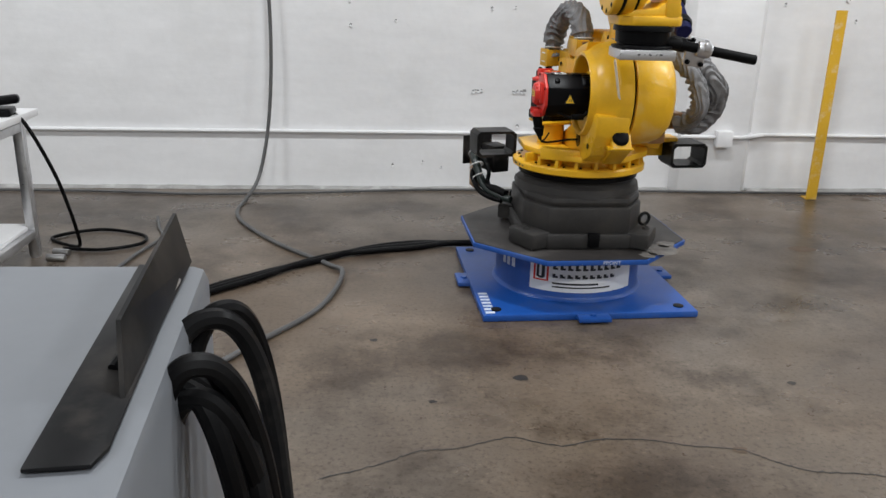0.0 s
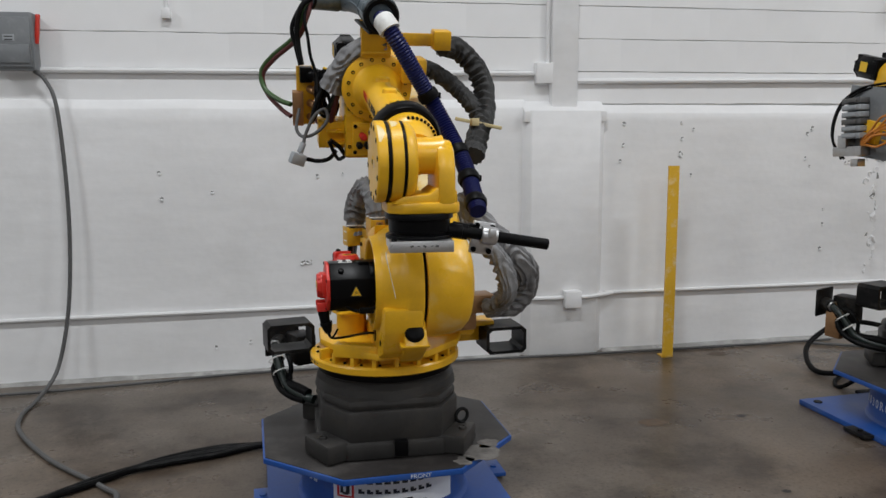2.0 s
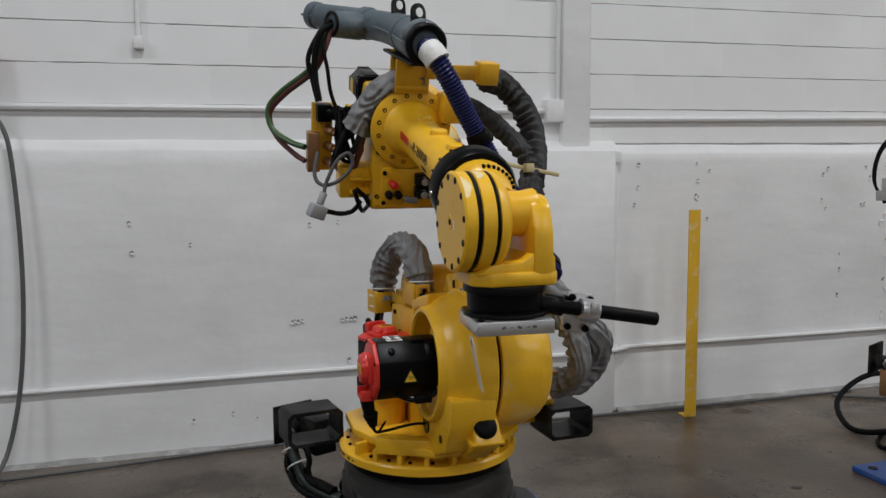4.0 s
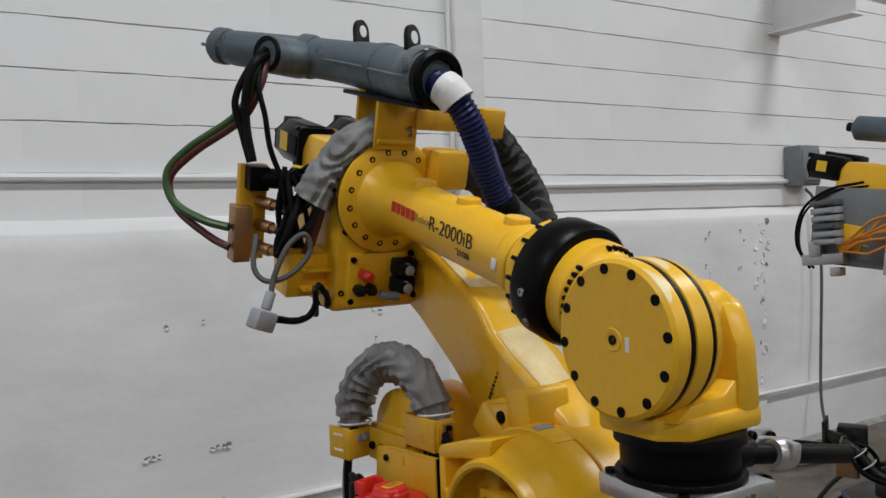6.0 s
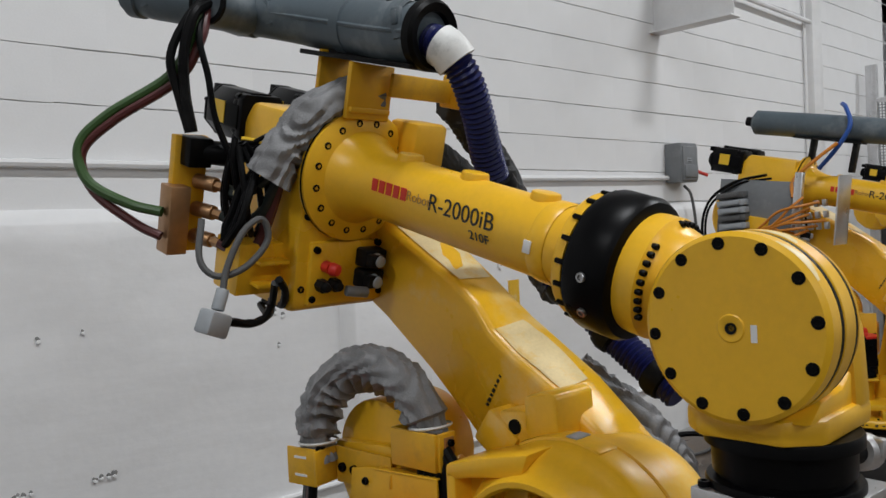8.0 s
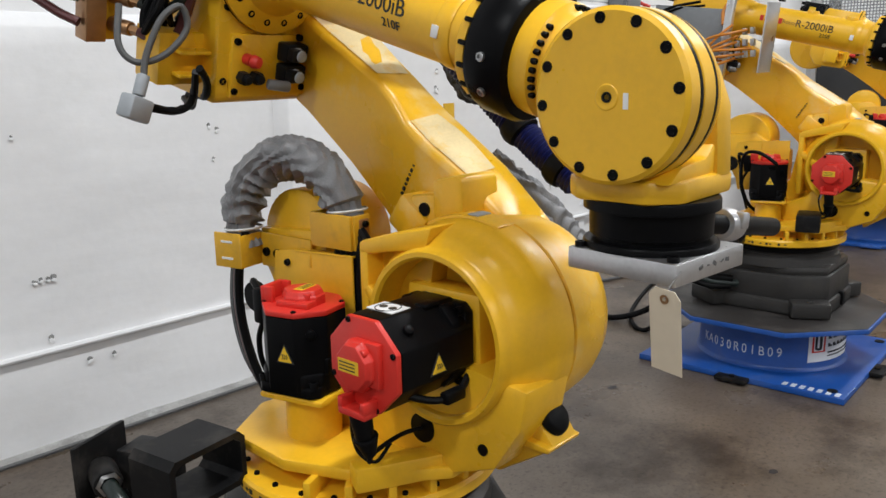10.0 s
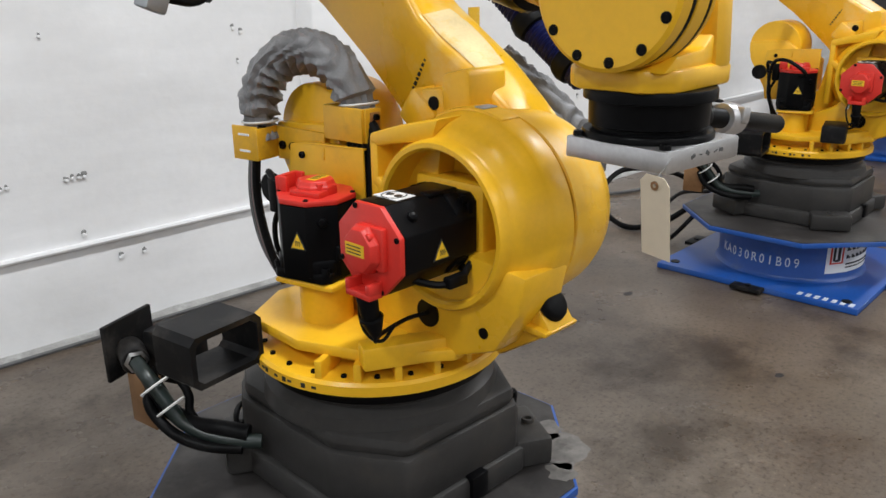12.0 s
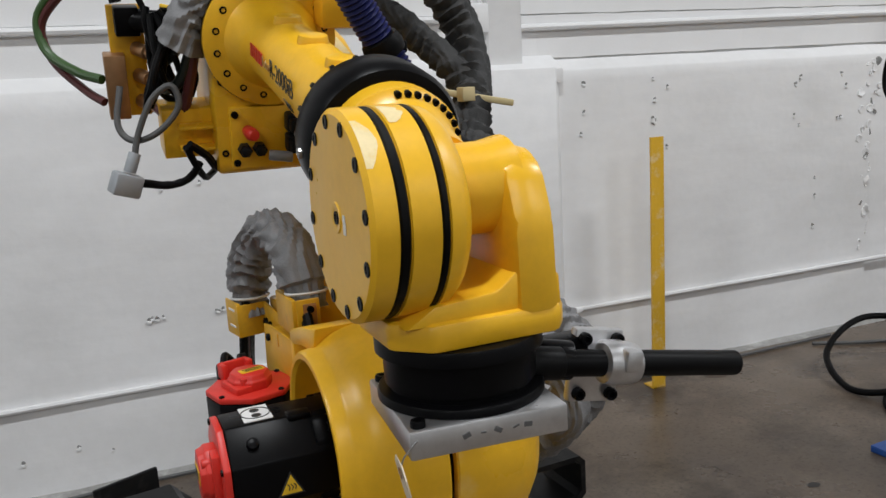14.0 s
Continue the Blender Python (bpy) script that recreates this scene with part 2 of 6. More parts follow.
def cyl(bm, p0, p1, r, r2=None, seg=24, bevel=0.0, m=None):
    p0, p1 = Vector(p0), Vector(p1)
    h = (p1 - p0).length
    r2 = r if r2 is None else r2
    b = min(bevel, h / 3, r / 2, r2 / 2)
    prof = [(0, 0), (r, 0), (r2, h), (0, h)] if not b else [(0, 0), (r - b, 0), (r - b * 0.3, b * 0.3), (r, b), (r2, h - b), (r2 - b * 0.3, h - b * 0.3), (r2 - b, h), (0, h)]
    return lathe(bm, prof, p0, p1 - p0, seg, m)


def prism(bm, poly, a, b, plane="x", bevel=0.0, m=None, seg=2):
    """A polygon of two coordinates, drawn out from a to b along the axis that it lacks."""
    q = bmesh.new()

    def at(p, w):
        return {"x": (w, p[0], p[1]), "y": (p[0], w, p[1]), "z": (p[0], p[1], w)}[plane]
    lo, hi = [q.verts.new(at(p, a)) for p in poly], [q.verts.new(at(p, b)) for p in poly]
    q.faces.new(lo)
    q.faces.new(hi)
    for i in range(len(poly)):
        j = (i + 1) % len(poly)
        q.faces.new((lo[i], lo[j], hi[j], hi[i]))
    bmesh.ops.recalc_face_normals(q, faces=q.faces)
    if bevel:
        bmesh.ops.bevel(q, geom=q.edges[:], offset=bevel, segments=seg, affect="EDGES", profile=0.5, clamp_overlap=True)
    if m:
        bmesh.ops.transform(q, matrix=m, verts=q.verts)
    return merge(bm, q)


def smooth_path(pts, n=8):
    pts = [Vector(p) for p in pts]
    if len(pts) < 3:
        return pts
    ext = [2 * pts[0] - pts[1]] + pts + [2 * pts[-1] - pts[-2]]
    out = []
    for i in range(1, len(ext) - 2):
        p0, p1, p2, p3 = ext[i - 1:i + 3]
        for k in range(n):
            t = k / n
            out.append(0.5 * (2 * p1 + (p2 - p0) * t + (2 * p0 - 5 * p1 + 4 * p2 - p3) * t * t + (3 * p1 - p0 - 3 * p2 + p3) * t ** 3))
    return out + [pts[-1]]


def tube(bm, pts, r, seg=10, n=8, rough=0.0, rings=0.0, pitch=0.012, seed=0, flat=1.0):
    """A hose or cable along a smooth path. r: a radius or a function of 0 to 1. rough: uneven cloth; rings: a corrugated hose."""
    path = smooth_path(pts, n)
    length = sum((b - a).length for a, b in zip(path, path[1:]))
    if rings or rough:
        step = pitch / 2 if rings else 0.005
        fine, acc = [path[0]], 0.0
        for a, b in zip(path, path[1:]):
            d = (b - a).length
            while acc + step <= d:
                acc += step
                fine.append(a.lerp(b, acc / d))
            acc -= d
        path = fine
    q = bmesh.new()
    rows, side = [], None
    for i, p in enumerate(path):
        tang = (path[min(i + 1, len(path) - 1)] - path[max(i - 1, 0)]).normalized()
        if side is None:
            side = tang.orthogonal().normalized()
        side = (side - tang * side.dot(tang)).normalized()
        up = tang.cross(side)
        f = i / max(1, len(path) - 1)
        rad = r(f) if callable(r) else r
        if rings:
            rad += rings * (1 if i % 2 else -1)
        row = []
        if rough:
            back, ahead = path[max(i - 9, 0)], path[min(i + 9, len(path) - 1)]
            bend = (back + ahead) / 2 - p
            bend = bend.normalized() if bend.length > 1e-5 else Vector((0, 0, -1))
        for k in range(seg):
            a = 2 * math.pi * k / seg
            d = side * math.cos(a) + up * math.sin(a) * flat
            rr = rad
            if rough:
                v = p + d * rad
                inner = max(0.0, d.dot(bend))
                ph = f * length * 26 + 0.9 * noise.noise(v * 12 + Vector((0, seed, 0)))
                saw = abs(2 * (ph - math.floor(ph)) - 1)
                ph2 = f * length * 15 + 1.2 * math.sin(2 * a + seed) + 1.6 * noise.noise(v * 10 + Vector((seed, 2, 5)))
                saw2 = abs(2 * (ph2 - math.floor(ph2)) - 1)
                w = noise.noise(v * 14 + Vector((seed, 0, 0)))
                rr = rad * (1 + rough * (0.5 * w + (0.25 + 1.9 * inner) * (saw - 0.75) + (0.8 - 0.5 * inner) * (saw2 - 0.4)))
            row.append(q.verts.new(p + d * rr))
        rows.append(row)
    for a, b in zip(rows, rows[1:]):
        for i in range(seg):
            j = (i + 1) % seg
            q.faces.new((a[i], a[j], b[j], b[i]))
    q.faces.new(rows[0][::-1])
    q.faces.new(rows[-1])
    return merge(bm, q)


def loft(bm, sections, bevel=0.012):
    q = bmesh.new()
    rows = [[q.verts.new(p) for p in sec] for sec in sections]
    n = len(rows[0])
    for a, b in zip(rows, rows[1:]):
        for i in range(n):
            q.faces.new((a[i], a[(i + 1) % n], b[(i + 1) % n], b[i]))
    q.faces.new(rows[0][::-1])
    q.faces.new(rows[-1])
    bmesh.ops.recalc_face_normals(q, faces=q.faces)
    bmesh.ops.bevel(q, geom=q.edges[:], offset=bevel, segments=2, affect="EDGES", profile=0.5, clamp_overlap=True)
    return merge(bm, q)


def finish(bm, name, material, sharp=0.62):
    bm.normal_update()
    for f in bm.faces:
        f.smooth = True
    for e in bm.edges:
        if len(e.link_faces) == 2 and e.calc_face_angle(0) > sharp:
            e.smooth = False
    me = bpy.data.meshes.new(name)
    bm.to_mesh(me)
    bm.free()
    me.materials.append(material)
    return me


def part(name, bm, material, parent, label="", m=None):
    """Links a bmesh as one mesh object under a thing or a part; m is laid on the mesh."""
    if m:
        bmesh.ops.transform(bm, matrix=m, verts=bm.verts)
    ob = new(name, finish(bm, name, material))
    ob.parent = parent
    if label:
        ob["label"] = label
    return ob


def thing(name, bm, material, label, category, at=(0, 0, 0), group="", kind=""):
    """A thing of one mesh, drawn in the world and moved to its own base."""
    bmesh.ops.translate(bm, verts=bm.verts, vec=-Vector(at))
    ob = new(name, finish(bm, name, material))
    ob.location = at
    return tagged(ob, label, category, group, kind)


def root(name, at, label, category, group="", rz=0.0):
    ob = new(name)
    ob.empty_display_size = 0.1
    ob.matrix_basis = pose(*at, 0, 0, rz)
    return tagged(ob, label, category, group)


def B():
    return bmesh.new()


def letters(name, words, size, material, parent, m, extrude=0.0006):
    """Lettering in the built-in font as a mesh, laid on the x-y plane of m and centred."""
    cu = bpy.data.curves.new(name, "FONT")
    cu.body, cu.size, cu.extrude, cu.align_x, cu.align_y = words, size, extrude, "CENTER", "CENTER"
    tmp = bpy.data.objects.new("tmp_text", cu)
    me = bpy.data.meshes.new_from_object(tmp)
    bpy.data.objects.remove(tmp)
    bpy.data.curves.remove(cu)
    me.name = name
    me.transform(m)
    me.materials.append(material)
    ob = new(name, me)
    ob.parent = parent
    return ob


# ---- the hall ----
X0, X1, Y0, WALL_Y, UPPER_Y = -7.5, 13.0, -7.5, 5.36, 5.42
bm = B()
box(bm, ((X0 + X1) / 2, (Y0 + 5.7) / 2, -0.1), (X1 - X0, 5.7 - Y0, 0.2))
floor = thing("floor", bm, FLOOR, "stained brown-grey sealed concrete floor with a hairline crack", "floor", kind="structure")
bm = B()
box(bm, ((X0 + X1) / 2, (Y0 + 5.9) / 2, CEILING + 0.1), (X1 - X0 + 0.4, 5.9 - Y0 + 0.4, 0.2))
thing("ceiling", bm, CEIL, "plain pale hall ceiling", "ceiling", kind="structure")
for nm, c, sz in (("wall_west", (X0 - 0.1, (Y0 + 5.7) / 2, CEILING / 2), (0.2, 5.7 - Y0, CEILING)), ("wall_east", (X1 + 0.1, (Y0 + 5.7) / 2, CEILING / 2), (0.2, 5.7 - Y0, CEILING)),
                  ("wall_south", ((X0 + X1) / 2, Y0 - 0.1, CEILING / 2), (X1 - X0 + 0.4, 0.2, CEILING))):
    bm = B()
    box(bm, c, sz)
    thing(nm, bm, HALL_WALL, "plain pale painted hall wall", "wall", kind="structure")

# lower wall of cast concrete with a sloped top, in two stretches beside the pilaster
wall_lower = root("wall_north_lower", (0, 5.6, 0), "white-painted cast concrete lower wall with a sloped ledge, pitted", "wall")
wall_lower["kind"] = "structure"


def inside(ob, bm):
    bmesh.ops.translate(bm, verts=bm.verts, vec=-ob.location)
    return bm


def lower_stretch(xa, xb, top, back=0.0):
    """A grid face with faint waviness, closed behind."""
    bm = B()
    nx = max(2, int((xb - xa) / 0.06))
    zs = [0, 0.1, 0.2, 0.3, 0.4, 0.5, 0.6, 0.7, 0.8, 0.9, 1.0, 1.1, 1.2, 1.3, 1.4, 1.5, top - 0.012, top, top + 0.045, top + 0.05]
    rows = []
    for k, z in enumerate(zs):
        row = []
        for i in range(nx + 1):
            x = xa + (xb - xa) * i / nx
            y = WALL_Y + back + 0.004 * noise.noise((x * 1.3, z * 1.6, 0.5))
            zz = z + (0.006 * noise.noise((x * 2.0, 7.0, z)) if k > 14 else 0)
            if k == 18:
                y = UPPER_Y - 0.004
            if k == 19:
                y = 5.55
            if k == 17:
                y += 0.006
            row.append(bm.verts.new((x, y, zz)))
        rows.append(row)
    for a, b in zip(rows, rows[1:]):
        for i in range(nx):
            bm.faces.new((a[i], a[i + 1], b[i + 1], b[i]))
    box(bm, ((xa + xb) / 2, 5.535, top / 2), (xb - xa, 0.23, top - 0.02))
    return bm


part("wall_face", inside(wall_lower, lower_stretch(X0, 2.435, 1.592)), WALL, wall_lower)
part("wall_face", inside(wall_lower, lower_stretch(2.925, 4.95, 1.56)), WALL, wall_lower)
part("wall_face", inside(wall_lower, lower_stretch(4.94, X1, 1.56, 0.02)), WALL, wall_lower)
bm = B()
prism(bm, [(2.40, 5.372), (2.455, 5.30), (2.905, 5.30), (2.96, 5.372), (2.96, 5.6), (2.40, 5.6)], 0, 1.572, "z", 0.008)
prism(bm, [(5.31, 1.565), (5.44, 1.64), (5.6, 1.64), (5.6, 1.5), (5.31, 1.5)], 2.41, 2.95, "x", 0.004)
part("pilaster", inside(wall_lower, bm), WALL, wall_lower)
bm = B()
box(bm, (2.685, 5.46, 3.6), (0.17, 0.20, 4.05), bevel=0.008)
part("column", inside(wall_lower, bm), WALL, wall_lower)

# pits and chipped places of the wall
PITS = [(0.234, 1.069), (0.227, 1.22), (0.519, 1.103), (1.041, 0.668), (1.06, 0.664), (1.085, 0.669), (1.03, 0.662), (1.323, 0.666), (1.35, 0.662), (1.30, 0.660), (1.37, 0.668), (1.135, 1.187), (1.286, 1.199), (0.706, 0.19), (0.501, 0.165), (0.828, 0.15), (1.469, 0.31), (1.333, 0.435), (2.078, 1.19), (2.117, 1.172), (2.09, 1.048), (1.567, 0.309),
        (3.088, 1.491), (3.084, 1.356), (3.065, 1.253), (3.482, 1.494), (3.569, 1.451), (3.491, 1.393), (3.489, 1.287), (3.48, 1.30), (3.563, 1.156), (4.433, 1.455), (4.425, 1.44), (4.399, 1.418), (4.392, 1.255), (4.425, 1.201), (4.726, 1.226), (4.70, 1.22), (4.727, 1.461), (4.76, 1.393), (4.548, 0.904), (4.552, 0.803), (4.545, 0.635)]
for k, (x, z) in enumerate(PITS):
    r = random.uniform(0.0045, 0.0085)
    for mt, dz, f, y0 in ((CHIP, 0.0, 1.0, 0.0016), (BLOCK, -1.5 * r, 1.1, 0.0045)):
        bm = B()
        lathe(bm, [(r * f * 1.15, -0.004), (r * f, y0 * 0.7), (r * f * 0.6, y0), (0, y0)], (x, WALL_Y - 0.0035, z + dz), (0, -1, 0), 11)
        for v in bm.verts:
            v.co.x += r * 0.9 * noise.noise(v.co * 70 + Vector((k, 0, 0)))
            v.co.z += r * 0.8 * noise.noise(v.co * 60 + Vector((3, k, 0)))
        part("pit" if mt is CHIP else "pit_lip", inside(wall_lower, bm), mt, wall_lower)

for k in range(46):
    bm = B()
    z = random.uniform(0.45, 1.55)
    x = 4.945 + random.gauss(0, 0.05)
    r = random.uniform(0.006, 0.022)
    lathe(bm, [(r * 1.4, -0.001), (r * 1.1, random.uniform(0.002, 0.005)), (r * 0.6, 0.0025), (0, 0.001)], (x, WALL_Y + (0.0 if x < 4.95 else 0.018), z), (random.uniform(-0.2, 0.2), -1, random.uniform(-0.2, 0.2)), 7)
    for v in bm.verts:
        v.co += Vector((0.010 * noise.noise(v.co * 40), 0, 0.016 * noise.noise(v.co * 35 + Vector((5, 0, 0)))))
    part("chip", inside(wall_lower, bm), CHIP if k % 9 == 0 else WALL, wall_lower)

# uneven strip of bare concrete along the foot of the wall
for xa, xb in ((X0, 2.40), (2.96, X1)):
    bm = B()
    n = int((xb - xa) / 0.09)
    rows = []
    for i in range(n + 1):
        x = xa + (xb - xa) * i / n
        w = 0.045 + 0.014 * noise.noise((x * 1.7, 2.0, 0)) + 0.006 * noise.noise((x * 9, 5.0, 0))
        h = 0.020 + 0.008 * noise.noise((x * 5, 8.0, 0))
        rows.append([bm.verts.new(p) for p in ((x, WALL_Y - w, 0.0008), (x, WALL_Y - w * 0.4, h * 0.45), (x, WALL_Y + 0.012, h))])
    for r0, r1 in zip(rows, rows[1:]):
        for j in (0, 1):
            bm.faces.new((r0[j], r1[j], r1[j + 1], r0[j + 1]))
    part("concrete_strip", inside(wall_lower, bm), STRIP, wall_lower, "bare grey concrete along the wall's foot")

# conduits on the wall
def conduit(name, pts, r, label):
    bm = B()
    tube(bm, pts, r, 8, 3)
    return thing(name, bm, CONDUIT, label, "conduit", at=pts[0])


conduit("conduit", [(X0 + 0.1, 5.345, 0.385), (-2, 5.345, 0.385), (0.5, 5.345, 0.385), (2.38, 5.345, 0.385), (2.44, 5.295, 0.385), (2.70, 5.285, 0.385), (2.86, 5.285, 0.385), (3.02, 5.33, 0.392), (3.12, 5.345, 0.392), (5.5, 5.345, 0.385), (X1 - 0.1, 5.345, 0.385)], 0.013, "white-painted thin conduit running low along the wall")
conduit("conduit", [(X0 + 0.1, 5.40, 1.80), (-1, 5.40, 1.80), (1, 5.40, 1.80), (2.52, 5.40, 1.80)], 0.016, "white-painted conduit running above the wall ledge")
conduit("conduit", [(2.78, 5.40, 1.755), (4, 5.40, 1.765), (5.3, 5.40, 1.775)], 0.016, "white-painted conduit running from column to switch box")
conduit("conduit", [(2.585, 5.40, 1.86), (2.585, 5.40, 3.0), (2.585, 5.40, CEILING - 0.05)], 0.014, "white-painted upright conduit beside the column")
conduit("conduit", [(0.31, 5.40, 2.14), (0.31, 5.40, 3.2), (0.31, 5.40, CEILING - 0.05)], 0.012, "white-painted upright conduit ending above the ledge")
for c, sz, lab in (((2.555, 5.40, 1.80), (0.11, 0.07, 0.13), "white-painted junction box where conduits meet at the column"), ((2.727, 5.275, 0.375), (0.11, 0.06, 0.11), "white-painted junction box on the pilaster"), ((0.31, 5.40, 2.12), (0.05, 0.04, 0.06), "white-painted small conduit box on the wall")):
    bm = B()
    box(bm, c, sz, bevel=0.006)
    box(bm, (c[0], c[1] - sz[1] / 2 - 0.002, c[2]), (sz[0] * 0.94, 0.006, sz[2] * 0.94), bevel=0.002)
    thing("junction_box", bm, CONDUIT, lab, "junction box", at=(c[0], c[1] + sz[1] / 2, c[2]))

# stub of a steel beam standing out from the wall, high up
bm = B()
box(bm, (5.21, 5.13, 2.95), (0.014, 0.58, 0.36), bevel=0.002)
for z in (2.765, 3.135):
    box(bm, (5.21, 5.13, z), (0.13, 0.60, 0.014), bevel=0.003)
thing("wall_bracket", bm, CONDUIT, "white-painted steel beam stub standing out from the wall", "bracket", at=(5.21, 5.42, 2.95))
conduit("conduit", [(2.80, 5.36, 3.24), (4.0, 5.36, 3.23), (5.21, 5.36, 3.21), (6.4, 5.36, 3.19), (7.62, 5.36, 3.16)], 0.02, "white-painted conduit running high along the wall")
conduit("conduit", [(7.60, 5.40, 1.86), (7.60, 5.40, 3.0), (7.60, 5.40, CEILING - 0.05)], 0.014, "white-painted upright conduit beside the far column")
bm = B()
box(bm, (7.76, 5.46, 3.6), (0.20, 0.22, 4.05), bevel=0.008)
part("column", inside(wall_lower, bm), WALL, wall_lower)

# overhead lamps
for x, y in LAMPS:
    fx = root("high_bay_lamp", (x, y, CEILING), "white linear high-bay lamp under the ceiling", "lamp", "high-bay lamps of the hall")
    bm = B()
    prism(bm, [(-0.2, -0.12), (0.2, -0.12), (0.13, -0.02), (-0.13, -0.02)], -0.62, 0.62, "x", 0.006)
    part("housing", bm, CONDUIT, fx)
    la = bpy.data.lights.new("lamp_light", "AREA")
    la.shape, la.size, la.size_y, la.energy, la.color = "RECTANGLE", 1.2, 0.36, LAMP_POWER, (0.97, 1.0, 1.03)
    lo = new("lamp_light", la)
    lo.location = (x, y, CEILING - 0.14)
    lo.parent = None

# ---- pedestals and robots ----
BASE_Z = 0.272
SINK = Matrix.Translation((0, 0, -BASE_Z))
TURRET = pose(0, 0, 0, 0, 0, 4.1) @ SINK
TILT_ARM = 16.1
# forearm frame: x across, y along the forearm from the wrist axis backwards, z square to it
ARM = pose(0.019, 0, 0, 0, 0, 1.4) @ SINK
SHELL = TURRET.inverted() @ ARM
WRIST = (-0.655, 1.369)
FORE = ARM @ pose(0, *WRIST, TILT_ARM, 0, 0)
J2 = (-0.278, 0.928)
J3 = (0.60, 1.52)
MOT = (-0.267, 0.9225)


def bolt(bm, p, axis, r=0.008, h=0.007, m=None):
    """A socket-head screw with a recess."""
    lathe(bm, [(0, h * 0.3), (r * 0.5, h * 0.3), (r * 0.55, h), (r * 0.9, h), (r, h * 0.8), (r, -0.004)], p, axis, 10, m)


def ring_bolts(parent, n, radius, center, axis, r, m, phase=0.0, material=BLACK, name="bolt", h=0.005, arc=0, run=0):
    """Screws on a circle; with arc and run only the first run of every arc places are filled."""
    for k in range(n):
        if arc and k % arc >= run:
            continue
        a = 2 * math.pi * k / n + phase
        t = Vector(axis).to_track_quat("Z", "Y").to_matrix()
        p = Vector(center) + t @ Vector((radius * math.cos(a), radius * math.sin(a), 0))
        bm = B()
        bolt(bm, p, axis, r, h)
        part(name, bm, material, parent, m=m)


def warning_mark(parent, m):
    bm = B()
    prism(bm, [(-0.021, -0.018), (0.021, -0.018), (0, 0.021)], 0, 0.0015, "z", 0.0, m)
    sign = part("warning_label", bm, INK, parent, "black-edged yellow warning triangle")
    bm = B()
    prism(bm, [(-0.0165, -0.0152), (0.0165, -0.0152), (0, 0.0158)], 0.0014, 0.0024, "z", 0.0, m)
    part("warning_face", bm, LABEL_YELLOW, sign)
    bm = B()
    for dx in (-0.005, 0, 0.005):
        tube(bm, [m @ Vector((dx, -0.009, 0.0028)), m @ Vector((dx + 0.002, -0.004, 0.0028)), m @ Vector((dx - 0.001, 0.001, 0.0028))], 0.0009, 5, 3)
    part("warning_sign", bm, INK, sign)


def servo(parent, name, m, half, length, cap, label, cap_mat=RED, foot=1.0):
    """A servo motor along +z of m: black octagonal body on a square foot, a cap plate with an encoder cover and a connector."""
    def octagon(h, k=0.586):
        e = h * k
        return [(-h, -h + e), (-h + e, -h), (h - e, -h), (h, -h + e), (h, h - e), (h - e, h), (-h + e, h), (-h, h - e)]
    octo = octagon(half)
    plate = cap * 0.30
    bm = B()
    prism(bm, octo, 0.012, length, "z", 0.003, m)
    prism(bm, octagon(half * 0.93 * foot, 0.2), 0.001, 0.024, "z", 0.004, m)
    prism(bm, octagon(half * 0.93 * foot, 0.36), 0.020, length * 0.30, "z", 0.006, m)
    for sx in (-1, 1):
        for sy in (-1, 1):
            bolt(bm, (sx * half * 0.78 * foot, sy * half * 0.78 * foot, 0.025), (0, 0, 1), 0.009, 0.010, m)
    cyl(bm, (half * 0.66, half * 0.66, length * 0.80), (half * 0.78, half * 0.78, length * 0.80), 0.010, seg=12, bevel=0.003, m=m)
    box(bm, (half * 0.35, half * 0.98, length * 0.38), (half * 0.34, 0.010, length * 0.20), bevel=0.004, m=m)
    body = part(name, bm, BLACK, parent, label)
    bm = B()
    prism(bm, octo, length + 0.0005, length + plate, "z", 0.003, m)
    hood = part("motor_cap", bm, cap_mat, body, "octagonal motor cap")
    for x, y in octo[::2]:
        bm = B()
        bolt(bm, (x * 0.91, y * 0.91, length + plate), (0, 0, 1), 0.0055, 0.003, m)
        part("bolt", bm, BLACK, hood)
    bm = B()
    top = octagon(half * 0.50, 0.62)
    rows = []
    for f, z in ((1.0, 0.28), (1.0, 0.72), (0.93, 0.78), (0.86, 1.0)):
        rows.append([m @ Vector((x * f + half * 0.02, y * f * 1.08 + half * 0.04, length + cap * z)) for x, y in top])
    loft(bm, rows, 0.003)
    box(bm, (half * 0.36, half * 0.10, length + cap * 0.42), (half * 0.50, half * 0.95, cap * 0.34), bevel=0.003, m=m)
    cyl(bm, (half * 0.30, half * 0.36, length + cap * 0.5), (half * 0.30, half * 0.36, length + cap * 0.92), half * 0.10, seg=12, bevel=0.002, m=m)
    part("encoder_cover", bm, cap_mat, hood)
    bm = B()
    zc = length + cap * 0.66
    box(bm, (0, -half * 0.95, zc), (half * 0.80, half * 0.16, cap * 0.80), bevel=0.003, m=m)
    for sx in (-1, 1):
        box(bm, (sx * half * 0.34, -half * 0.78, zc), (half * 0.14, half * 0.26, cap * 0.80), bevel=0.003, m=m)
    part("connector_shell", bm, cap_mat, hood)
    bm = B()
    box(bm, (-half * 0.04, half * 0.06, length + cap + 0.0005), (half * 0.60, half * 0.28, 0.0012), m=m)
    part("rating_label", bm, LABEL_YELLOW, hood, "small yellow printed label")
    bm = B()
    for k in range(3):
        box(bm, (-half * 0.06, half * 0.06 + (k - 1) * half * 0.075, length + cap + 0.0015), (half * 0.46, half * 0.02, 0.0008), m=m)
    part("label_print", bm, INK, hood)
    return body


